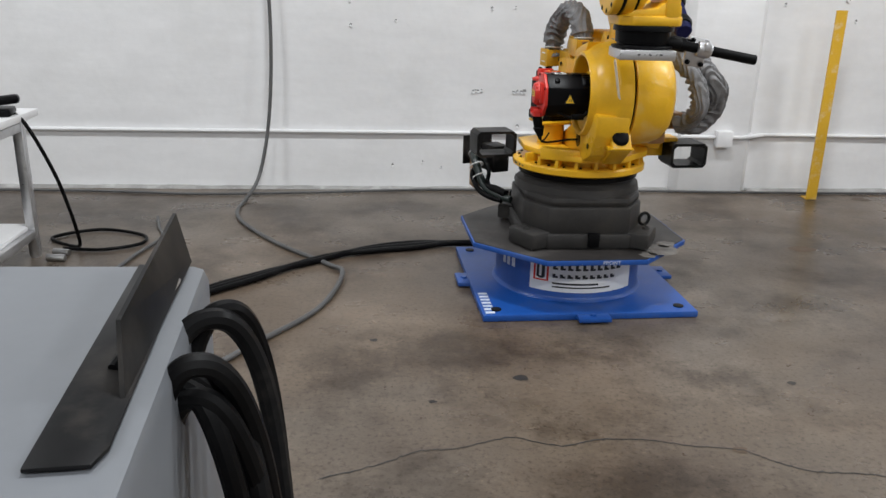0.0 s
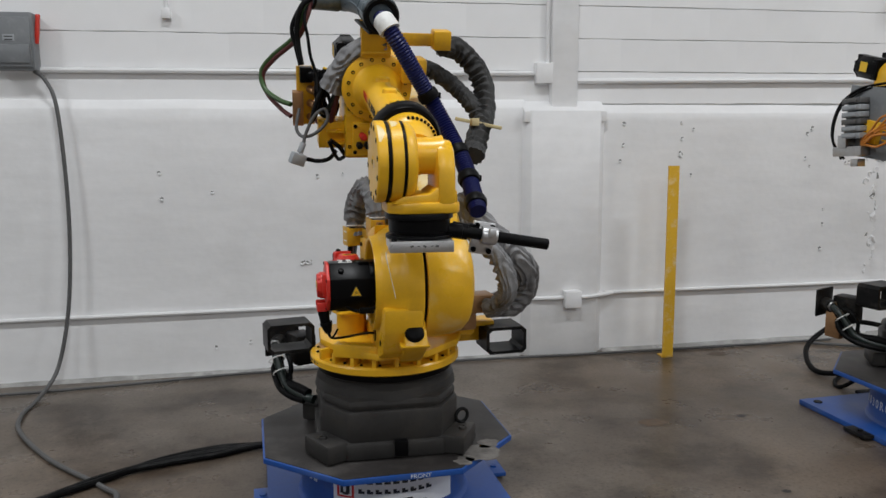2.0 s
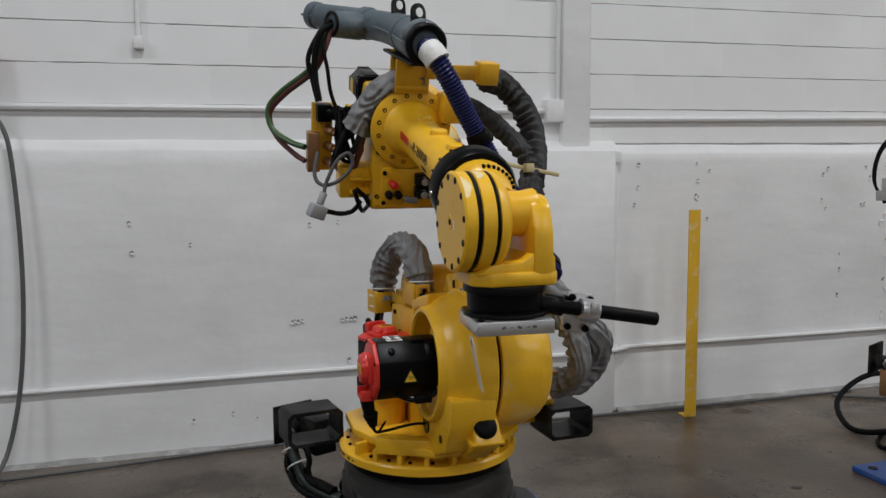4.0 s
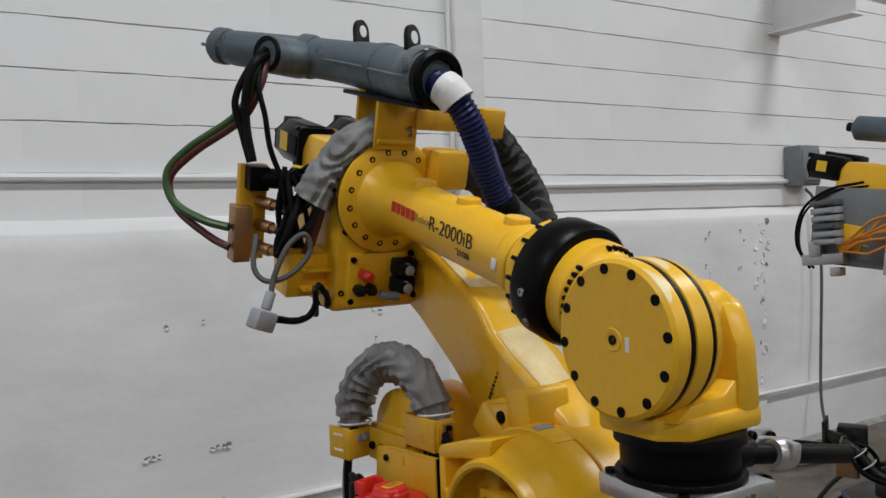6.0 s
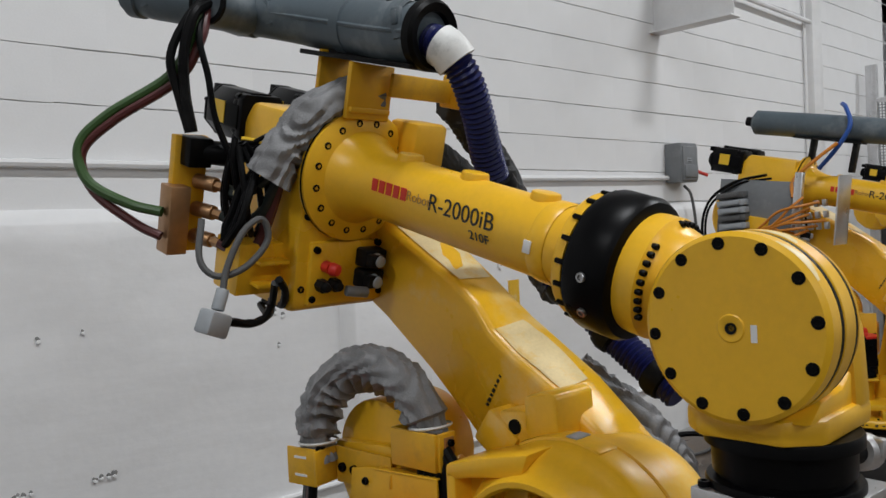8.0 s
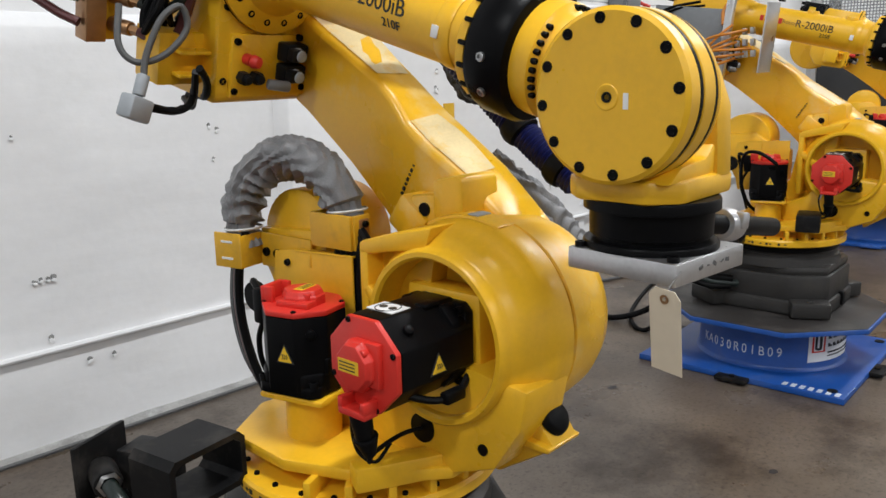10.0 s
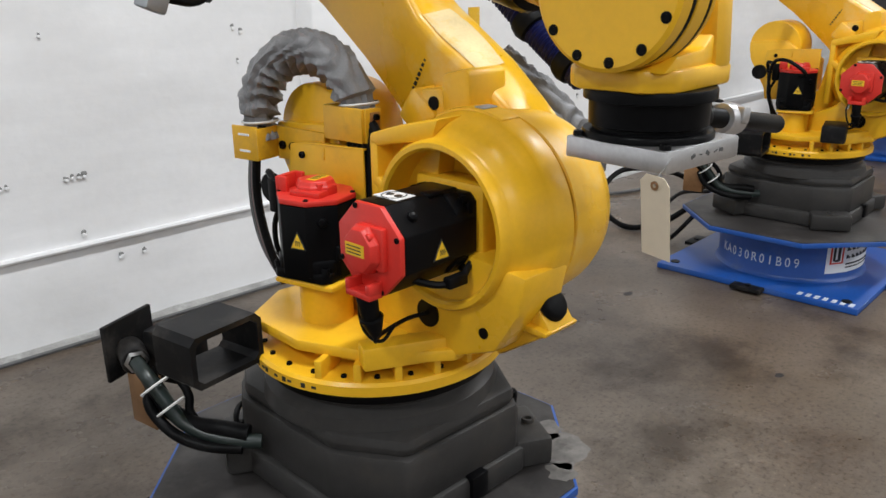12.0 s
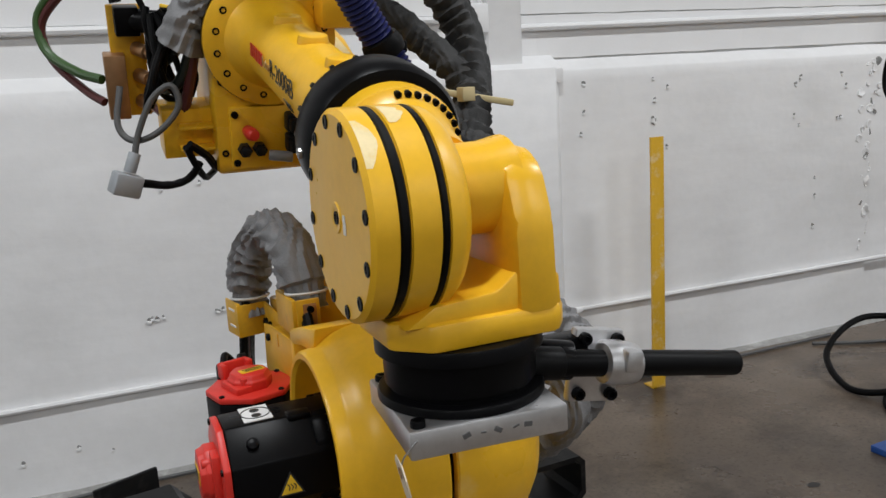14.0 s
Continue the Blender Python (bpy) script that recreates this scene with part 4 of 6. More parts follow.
    lathe(bm, [(0.0705, 0.40), (0.0725, 0.395), (0.0725, 0.37), (0.0705, 0.365)], (0, 0, 0), (0, 1, 0), 48)
    forearm = part("forearm", bm, YELLOW, rob, "yellow tubular forearm with printed lettering", FORE)
    for s in (0.78, 0.60, 0.43):
        bm = B()
        cyl(bm, (0, s, 0.05), (0, s, 0.079), 0.030, 0.026, seg=20, bevel=0.003)
        part("boss", bm, YELLOW, forearm, m=FORE)
    bm = B()
    lathe(bm, [(0.1435, 0.947), (0.1440, 0.944), (0.1435, 0.941)], (0, 0, 0), (0, 1, 0), 56)
    part("flange_seal", bm, BLACK, forearm, m=FORE)
    ring_bolts(forearm, 16, 0.117, (0, 0.929, 0), (0, -1, 0), 0.008, FORE, 0.2)
    bm = B()
    box(bm, (-0.062, 0.395, -0.005), (0.0025, 0.016, 0.022), bevel=0.001)
    part("small_label", bm, WHITE, forearm, m=FORE @ pose(-0.0113, 0, 0))
    # lettering on the tube: a plain mark in red, then the type
    lt = FORE @ pose(-0.0700, 0.70, 0.012, 90, 0, -90)
    for k in range(5):
        bm = B()
        box(bm, (-0.098 + 0.0215 * k, 0, 0), (0.0155, 0.024, 0.0022), m=lt @ pose(0, 0, -0.0006))
        part("maker_mark", bm, INK_RED, forearm, "plain red maker's mark")
    letters("lettering", "Robot", 0.026, INK_GREY, forearm, lt @ pose(0.030, 0.0, 0.0))
    letters("lettering", "R-2000iB", 0.045, INK, forearm, lt @ pose(0.140, 0.0, -0.0008))
    letters("lettering", "210F", 0.025, INK, forearm, lt @ pose(0.194, -0.0315, -0.0012) @ pose(0, 0, 0, 25, 0, 0))
    # small valves on the front of the housing
    for dz in (-0.180, -0.228):
        bm = B()
        box(bm, (0.055, 0.925, dz), (0.062, 0.04, 0.042), bevel=0.006)
        box(bm, (0.045, 0.90, dz), (0.036, 0.03, 0.028), bevel=0.004)
        valve = part("air_valve", bm, STEEL_BLACK, housing, "black pneumatic valve", FORE)
        bm = B()
        cyl(bm, (0.052, 0.905, dz), (0.050, 0.880, dz), 0.016, 0.013, seg=16, bevel=0.003)
        part("valve_dial", bm, LIGHT_GREY, valve, "grey valve face", FORE)
    for x in (-0.035, -0.068):
        bm = B()
        cyl(bm, (x, 0.938, -0.238), (x, 0.915, -0.238), 0.015, seg=6)
        cyl(bm, (x, 0.918, -0.238), (x, 0.905, -0.238), 0.012, 0.010, seg=14, bevel=0.002)
        part("air_fitting", bm, STEEL_BLACK, housing, "black air fitting", FORE)
    bm = B()
    cyl(bm, (-0.02, 0.905, -0.246), (0.03, 0.890, -0.250), 0.012, seg=14, bevel=0.003)
    part("silencer", bm, BOX_GREY, housing, "grey silencer", FORE)
    bm = B()
    cyl(bm, (-0.058, 0.945, -0.198), (-0.056, 0.918, -0.198), 0.013, seg=12)
    cyl(bm, (-0.056, 0.918, -0.198), (-0.050, 0.900, -0.198), 0.0155, 0.013, seg=14, bevel=0.003)
    part("plastic_cap", bm, RED, housing, "red plastic cap", FORE)
    for p in ((-0.107, -0.09), (-0.107, -0.25), (-0.085, -0.16), (0.10, -0.16), (0.10, -0.265), (-0.085, -0.27), (0.08, -0.15)):
        bm = B()
        bolt(bm, (p[0], 0.938 if p[0] > -0.1 else 0.952, p[1]), (0, -1, 0), 0.008)
        part("bolt", bm, BLACK, housing, m=FORE)
    # rear motors
    for k, (x, z) in enumerate(((-0.085, 0.075), (0.07, 0.085))):
        mo = servo(housing, "motor", FORE @ pose(x, 1.20, z, -90, 0, 0), 0.058, 0.15, 0.035, "black rear servo motor with a yellow label", BLACK)
        bm = B()
        box(bm, (x - 0.0595, 1.29, z + 0.005), (0.0015, 0.05, 0.05))
        part("motor_label", bm, LABEL_YELLOW, mo, m=FORE)

    # wrist
    bm = B()
    lathe(bm, [(0.0, 0.296), (0.098, 0.296), (0.113, 0.290), (0.1165, 0.280), (0.1165, 0.225), (0.110, 0.214), (0.095, 0.210), (0, 0.210)], (0, 0, 0), (0, 1, 0), 48)
    for k in range(18):
        a = 2 * math.pi * k / 18
        box(bm, (0.105 * math.cos(a), 0.298, 0.105 * math.sin(a)), (0.012, 0.022, 0.008), rot=(0, -math.degrees(a), 0), bevel=0.002)
    part("wrist_cuff", bm, BLACK, forearm, "black rubber wrist cuff", FORE)
    bm = B()
    lathe(bm, [(0, 0.235), (0.092, 0.235), (0.096, 0.205), (0.096, 0.175), (0.085, 0.165), (0.074, 0.13), (0.068, 0.06), (0, 0.06)], (0, 0, 0), (0, 1, 0), 40)
    wrist = part("wrist", bm, YELLOW, rob, "yellow cast wrist", FORE)
    ring_bolts(wrist, 39, 0.089, (0, 0.168, 0), (0, -1, 0), 0.0050, FORE, 0.35, arc=13, run=9)
    for a in (-95, -125):
        bm = B()
        bolt(bm, (0.1165 * math.sin(radians(a)), 0.25, 0.1165 * math.cos(radians(a))), (math.sin(radians(a)), 0, math.cos(radians(a))), 0.008, 0.005)
        part("bolt", bm, STEEL, wrist, m=FORE)
    c5 = (0.0135, *WRIST)
    bm = B()
    lathe(bm, [(0, -0.154), (0.116, -0.154), (0.1225, -0.149), (0.1225, -0.124), (0.119, -0.123), (0.119, -0.110), (0.1225, -0.109), (0.1225, -0.077), (0.1185, -0.076), (0.1185, -0.066), (0.1215, -0.065), (0.118, -0.050), (0.108, -0.038), (0.098, -0.032), (0, -0.032)], c5, (1, 0, 0), 72)
    drum = part("wrist_drum", bm, YELLOW, wrist, "yellow round wrist cover with a ring of screws", ARM)
    bm = B()
    for u, w in ((-0.1165, 0.006), (-0.071, 0.0045)):
        bm = B()
        lathe(bm, [(0.1192, u - w), (0.1218, u - w * 0.6), (0.1218, u + w * 0.6), (0.1192, u + w)], c5, (1, 0, 0), 64)
        part("drum_seal", bm, RUBBER, drum, m=ARM)
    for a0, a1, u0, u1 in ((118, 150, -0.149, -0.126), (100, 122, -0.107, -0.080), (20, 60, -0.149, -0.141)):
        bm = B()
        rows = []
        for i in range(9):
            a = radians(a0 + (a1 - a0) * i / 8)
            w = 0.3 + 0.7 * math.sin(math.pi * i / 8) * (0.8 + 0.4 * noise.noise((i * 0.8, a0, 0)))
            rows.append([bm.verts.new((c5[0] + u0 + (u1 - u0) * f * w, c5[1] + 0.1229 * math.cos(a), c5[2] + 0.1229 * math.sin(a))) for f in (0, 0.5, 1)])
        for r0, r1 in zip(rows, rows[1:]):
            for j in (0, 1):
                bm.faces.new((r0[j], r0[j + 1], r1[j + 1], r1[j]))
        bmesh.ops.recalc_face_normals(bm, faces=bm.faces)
        part("scuffed_paint", bm, SCUFF_GLARE, drum, "pale worn paint on the rim", ARM)
    ring_bolts(drum, 12, 0.108, (-0.141, c5[1], c5[2]), (-1, 0, 0), 0.0084, ARM, 0.12, h=0.0012)
    bm = B()
    lathe(bm, [(0.0075, -0.001), (0.0075, 0.0012), (0.005, 0.0012), (0.004, -0.0005), (0, -0.0005)], (-0.141, c5[1], c5[2]), (-1, 0, 0), 20)
    part("center_plug", bm, STEEL_BLACK, drum, m=ARM)
    bm = B()
    lathe(bm, [(0.019, -0.001), (0.017, 0.0012), (0.014, 0.0012), (0.010, 0.0002)], (-0.141, c5[1], c5[2]), (-1, 0, 0), 24)
    part("plug_rim", bm, YELLOW, drum, m=ARM)
    bm = B()
    box(bm, (-0.1413, c5[1] - 0.03, c5[2] - 0.005), (0.001, 0.008, 0.022))
    part("small_label", bm, WHITE, drum, m=ARM)
    # fork and foot of the last axis
    bm = B()
    prism(bm, [(-0.088, 1.235), (0.09, 1.235), (0.085, 1.35), (0.066, 1.405), (0.04, 1.432), (-0.025, 1.434), (-0.060, 1.41), (-0.082, 1.35)], 0.042, 0.099, "x", 0.016, Matrix.Translation((0, WRIST[0], 0)))
    oct6 = [(-0.106, -0.045), (-0.066, -0.086), (0.095, -0.086), (0.114, -0.062), (0.114, 0.06), (0.07, 0.105), (-0.07, 0.105), (-0.106, 0.07)]
    prism(bm, oct6, 1.215, 1.25, "z", 0.008, Matrix.Translation((0, WRIST[0], 0)))
    prism(bm, [(-0.098, 1.245), (0.104, 1.245), (0.102, 1.285), (0.045, 1.295), (0.02, 1.275), (-0.06, 1.268)], -0.732, -0.572, "y", 0.005)
    lathe(bm, [(0, -0.05), (0.056, -0.05), (0.056, 0.04), (0.062, 0.07), (0, 0.07)], (0, WRIST[0], 1.385), (1, 0, 0), 32)
    part("wrist_fork", bm, YELLOW, wrist, "yellow cast wrist fork", ARM)
    for k in range(4):
        bm = B()
        cyl(bm, (-0.038, c5[1] - 0.088, c5[2] + 0.03 - 0.02 * k), (-0.034, c5[1] - 0.092, c5[2] + 0.03 - 0.02 * k), 0.006, seg=10)
        part("bolt", bm, BLACK, wrist, m=ARM)
    bm = B()
    lathe(bm, [(0, 1.216), (0.102, 1.216), (0.104, 1.212), (0.104, 1.198), (0.095, 1.196), (0.094, 1.158), (0.088, 1.156), (0.088, 1.150), (0.102, 1.149), (0.104, 1.146), (0.104, 1.1385), (0, 1.1385)], (0, WRIST[0], 0), (0, 0, 1), 56)
    part("tool_flange", bm, BLACK, wrist, "black stepped tool flange", ARM)
    return rob


def build_pedestal(at, rz, stencil):
    ped = root("robot_pedestal", at, "blue-painted steel robot pedestal with square floor plate and oily octagonal top", "pedestal", "blue robot pedestals", rz)
    bm = B()
    box(bm, (0, 0, 0.016), (0.928, 0.928, 0.028), bevel=0.003)
    part("floor_plate", bm, BLUE, ped)
    bm = B()
    lathe(bm, [(0.345, 0.030), (0.335, 0.040), (0.33, 0.05), (0.33, 0.252), (0.25, 0.252), (0.25, 0.03)], seg=64)
    part("drum", bm, BLUE, ped, "blue cylindrical column")
    bm = B()
    h, c = 0.478, 0.212
    octo = [(-h, -c), (-c, -h), (c, -h), (h, -c), (h, c), (c, h), (-c, h), (-h, c)]
    prism(bm, octo, 0.248, 0.2685, "z", 0.002)
    top = part("top_plate", bm, BLUE, ped)
    bm = B()
    prism(bm, [(x * 0.985, y * 0.985) for x, y in octo], 0.268, 0.2715, "z", 0.001)
    part("oily_top", bm, DIRTY_TOP, top, "grease-stained worn top surface")
    for x, y, r in ((0, -0.484, 0), (-0.484, 0, 90), (0.484, 0.05, 90), (0, 0.484, 0)):
        bm = B()
        box(bm, (x, y, 0.02), (0.14, 0.07, 0.018), rot=(0, 0, r), bevel=0.003)
        cyl(bm, (x, y, 0.028), (x, y, 0.036), 0.014, seg=6)
        part("floor_clamp", bm, BLUE if stencil == "FRONT" else STEEL_BLACK, ped, "floor clamp with bolt")
    for sx in (-1, 1):
        for sy in (-1, 1):
            bm = B()
            lathe(bm, [(0.022, 0.0), (0.022, 0.004), (0, 0.005)], (sx * 0.40, sy * 0.40, 0.03), (0, 0, 1), 14)
            part("corner_hole", bm, STEEL_BLACK, ped)
    # white sign bent round the drum, with an illegible mark and lines

    def on_drum(bm, a0, a1, z0, z1, r):
        n = 12
        q = bmesh.new()
        lo, hi = [], []
        for k in range(n + 1):
            a = radians(a0 + (a1 - a0) * k / n)
            lo.append(q.verts.new((r * math.sin(a), -r * math.cos(a), z0)))
            hi.append(q.verts.new((r * math.sin(a), -r * math.cos(a), z1)))
        for k in range(n):
            q.faces.new((lo[k], lo[k + 1], hi[k + 1], hi[k]))
        g = bmesh.ops.extrude_face_region(q, geom=q.faces[:])
        for v in g["geom"]:
            if isinstance(v, bmesh.types.BMVert):
                v.co.x *= 1.004
                v.co.y *= 1.004
        bmesh.ops.recalc_face_normals(q, faces=q.faces)
        merge(bm, q)
    bm = B()
    on_drum(bm, -43, 42, 0.070, 0.222, 0.3305)
    sign = part("sign", bm, WHITE, ped, "white sign bent round the blue column")
    bm = B()
    for a0, a1, z0, z1 in ((-40, -38.5, 0.115, 0.215), (-40, -28, 0.115, 0.121), (-29.5, -28, 0.115, 0.215), (-40, -28, 0.209, 0.215)):
        on_drum(bm, a0, a1, z0, z1, 0.3322)
    part("sign_mark", bm, INK_RED, sign)
    bm = B()
    for a0, a1, z0, z1 in ((-37.5, -35.5, 0.13, 0.20), (-33.5, -31, 0.13, 0.20), (-36, -32, 0.125, 0.135), (-25, 30, 0.172, 0.207), (-25, 25, 0.135, 0.152), (-25, 10, 0.105, 0.113), (-25, 20, 0.09, 0.096)):
        if a1 - a0 > 20 and z1 - z0 > 0.012:
            k = a0
            while k < a1:
                on_drum(bm, k, k + 2.2, z0, z1, 0.3322)
                on_drum(bm, k + 2.2, k + 4.0, z0, z0 + 0.009, 0.3322)
                k += 5.6
        else:
            on_drum(bm, a0, a1, z0, z1, 0.3322)
    part("sign_print", bm, INK, sign)
    # stencilled marks
    if stencil == "FRONT":
        letters("stencil", "FRONT", 0.042, PAINT_WHITE, top, pose(0.06, -0.4795, 0.259, 90, 0, 0) @ Matrix.Diagonal((0.55, 0.5, 1, 1)))
    else:
        for k, ch in enumerate(stencil):
            a = radians(-131 + 6.6 * k)
            letters("stencil", ch, 0.062, PAINT_WHITE, ped, pose(0.3315 * math.sin(a), -0.3315 * math.cos(a), 0.115, 90, 0, math.degrees(a)) @ Matrix.Diagonal((0.8, 1, 1, 1)))
    for k in range(7):
        bm = B()
        box(bm, (-0.43, -0.43 + 0.036 * k, 0.0305), (0.040, 0.020, 0.001), rot=(0, 0, 0))
        part("stencil_bar", bm, PAINT_WHITE, ped, "worn white stencilled mark")
    for k in range(3 if stencil == "FRONT" else 0):
        bm = B()
        a = radians(-72 + 6 * k)
        box(bm, (0.331 * math.sin(a), -0.331 * math.cos(a), 0.165), (0.02, 0.002, 0.05), rot=(0, 0, math.degrees(a)))
        part("stencil_bar", bm, PAINT_WHITE, ped, "worn white stencilled mark")
    return ped


R1 = (1.305, 3.50, BASE_Z)
R2, R2_TURN = (4.130, 3.70, BASE_Z), 3.0
R3, R3_TURN = (7.25, 4.1, BASE_Z), 10.0
ROBOT_B_TURN = 3.0
pedestal_a = build_pedestal((1.297, 3.548, 0), 2.2, "FRONT")
build_pedestal((4.077, 3.690, 0), R2_TURN, "KA030R01B09")
build_pedestal((R3[0], R3[1], 0), R3_TURN, "FRONT")
for k, (x, y, r) in enumerate(((1.61, 3.19, 0.075), (1.66, 3.27, 0.04), (1.53, 3.13, 0.04))):
    bm = B()
    vs = []
    for i in range(22):
        a = 2 * math.pi * i / 22
        rr = r * (1 + 0.55 * noise.noise((math.cos(a) * 2 + k, math.sin(a) * 2, 5 + k)))
        vs.append(bm.verts.new((x - 1.297 + rr * math.cos(a), y - 3.548 + rr * math.sin(a), 0.2722)))
    bm.faces.new(vs)
    part("dust_patch", bm, DUST, pedestal_a, "pale dust on the oily plate")
robot = build_robot_core(R1)
robot_b = copy_thing(robot, pose(*R2, 0, 0, ROBOT_B_TURN))
robot_c = copy_thing(robot, pose(*R3, 0, 0, R3_TURN))
for rb, lab in ((robot_b, "yellow industrial robot with valve plates and orange cables, on blue pedestal"), (robot_c, "yellow industrial robot partly hidden behind its neighbour, on a blue pedestal")):
    rb["label"] = lab


def swing(angle, pivot):
    """A turn about an axis across the arm, in the turret's frame."""
    return pose(0, *pivot) @ pose(0, 0, 0, angle, 0, 0) @ pose(0, -pivot[0], -pivot[1])


# the neighbours hold their arms and forearms a little flatter
ARM_B = swing(-2, J2)
FORE_B = ARM_B @ swing(-1.5, J3)
for rb in (robot_b, robot_c):
    for ch in rb.children:
        kind = ch.name.split(".")[0]
        x = ARM_B if kind == "lower_arm" else FORE_B if kind in ("forearm_housing", "forearm", "wrist") else None
        if x:
            ch.matrix_basis = ARM @ x @ ARM.inverted()
UPPER_B = ARM @ FORE_B

# ---- dress of the first robot ----
def loose_bundle(a, b, n, r, spread, sag, seed, label, m):
    """Single slack cables between two places."""
    rnd = random.Random(seed)
    for _ in range(n):
        o = Vector((rnd.uniform(-1, 1), rnd.uniform(-1, 1), rnd.uniform(-1, 1))) * spread
        a2, b2 = Vector(a) + o * 0.4, Vector(b) + o * 0.4
        mid = (a2 + b2) / 2 + Vector((0, 0, -sag)) + o
        bm = B()
        tube(bm, [a2, a2.lerp(mid, 0.5) + o * 0.4, mid, mid.lerp(b2, 0.5) + o * 0.3, b2], r, 8, 6)
        part("cable", bm, RUBBER, robot, label, m)


def dress_tube(rob, path, radii):
    """Grey two-part hose carrier with a seam, latches and lifting eyes."""
    n = len(path)

    def r(f):
        x = f * (len(radii) - 1)
        i = min(int(x), len(radii) - 2)
        return radii[i] + (radii[i + 1] - radii[i]) * (x - i)
    bm = B()
    tube(bm, path, r, 28, 10)
    body = part("hose_carrier", bm, GREY_TUBE, rob, "grey plastic hose carrier tube", TURRET)
    bm = B()
    fine = smooth_path(path, 10)
    for s in (-1, 1):
        tube(bm, [p + Vector((s * r(i / (len(fine) - 1)) * 0.98, 0, 0.0)) for i, p in enumerate(fine)], 0.005, 6, 1)
    part("carrier_seam", bm, GREY_TUBE, body, m=TURRET)
    return body


carrier = dress_tube(robot, [(0.004, -0.010, 1.878), (0.010, 0.09, 1.904), (0.014, 0.25, 1.952), (-0.01, 0.38, 1.99), (-0.09, 0.53, 2.03), (-0.165, 0.645, 2.06), (-0.215, 0.74, 2.085)],
                     [0.060, 0.064, 0.062, 0.060, 0.055, 0.052, 0.050, 0.048, 0.036])
bm = B()
lathe(bm, [(0.0, 0.03), (0.040, 0.03), (0.046, 0.0), (0.062, -0.004), (0.068, 0.004), (0.068, 0.022), (0.060, 0.03)], (0.004, -0.022, 1.875), (0, 1, 0.26), 28)
part("carrier_mouth", bm, RUBBER, carrier, "black rubber mouth ring", TURRET)
for v, z, u in ((0.326, 2.035, 0.016), (0.09, 1.970, 0.012)):
    bm = B()
    q = bmesh.new()
    prism(q, [(-0.034, -0.045), (0.034, -0.045), (0.030, 0.0)] + [(0.030 * math.cos(a), 0.024 + 0.030 * math.sin(a)) for a in [math.pi * k / 10 for k in range(11)]] + [(-0.030, 0.0)], -0.006, 0.006, "y", 0.002)
    merge(bm, q)
    box(bm, (0, 0, -0.048), (0.05, 0.075, 0.014), bevel=0.003)
    eye = part("lifting_lug", bm, STEEL_BLACK, carrier, "black steel lifting lug", TURRET @ pose(u, v, z, 0, 0, 25))
    bm = B()
    for s in (-1, 1):
        lathe(bm, [(0.015, 0), (0.015, 0.0012), (0, 0.0012)], (0, s * 0.006, 0.024), (0, s, 0), 16)
    part("lug_hole", bm, WALL, eye, m=TURRET @ pose(u, v, z, 0, 0, 25))
for k, (c, d, r) in enumerate((((0.010, 0.045, 1.900), (0, 0.96, 0.26), 0.0665), ((0.014, 0.21, 1.941), (0, 0.96, 0.26), 0.0645), ((-0.06, 0.475, 2.017), (-0.45, 0.86, 0.24), 0.0585), ((-0.20, 0.71, 2.078), (-0.4, 0.88, 0.24), 0.0505))):
    bm = B()
    lathe(bm, [(r - 0.006, -0.018), (r, -0.014), (r, 0.014), (r - 0.006, 0.018)], c, d, 28)
    part("carrier_band", bm, GREY_TUBE, carrier, m=TURRET)
for v, u, z in ((0.02, -0.052, 1.90), (0.40, -0.065, 2.0), (0.55, -0.15, 2.04), (0.66, -0.215, 2.07)):
    bm = B()
    box(bm, (u, v, z), (0.012, 0.022, 0.060), rot=(0, 0, 12), bevel=0.003)
    box(bm, (u - 0.006, v, z + 0.01), (0.010, 0.014, 0.026), rot=(0, 0, 12), bevel=0.002)
    part("latch", bm, GREY_TUBE, carrier, m=TURRET)
bm = B()
cyl(bm, (-0.085, 0.47, 2.005), (-0.20, 0.425, 2.0), 0.050, 0.046, seg=24, bevel=0.004)
part("side_port", bm, GREY_TUBE, carrier, "grey side outlet for hoses", TURRET)
bm = B()
lathe(bm, [(0, 0.0), (0.034, 0.0), (0.046, 0.004), (0.046, 0.012), (0.036, 0.012)], (-0.195, 0.427, 2.0), (-1, -0.35, 0), 20)
part("port_seal", bm, RUBBER, carrier, m=TURRET)
# mounting plates of the carrier
bm = B()
box(bm, (0.01, 0.17, 1.862), (0.10, 0.34, 0.010), rot=(15, 0, 0), bevel=0.002)
box(bm, (0.01, 0.17, 1.874), (0.05, 0.2, 0.02), rot=(15, 0, 0), bevel=0.003)
part("mount_rail", bm, STEEL_BLACK, carrier, "black mounting rail", TURRET)
for c, sz, bv in (((0.02, 0.185, 1.80), (0.12, 0.012, 0.115), 0.003), ((0.02, 0.30, 1.83), (0.09, 0.012, 0.15), 0.003), ((0.02, 0.24, 1.775), (0.11, 0.12, 0.012), 0.003), ((0.18, 0.16, 1.815), (0.24, 0.012, 0.05), 0.003),
                  ((0.275, 0.15, 1.815), (0.07, 0.07, 0.075), 0.006), ((0.17, 0.20, 1.70), (0.10, 0.09, 0.10), 0.012)):
    bm = B()
    box(bm, c, sz, rot=(15, 0, 0), bevel=bv)
    part("carrier_bracket", bm, YELLOW_SHEET, robot, "yellow sheet bracket of the hose carrier", TURRET)

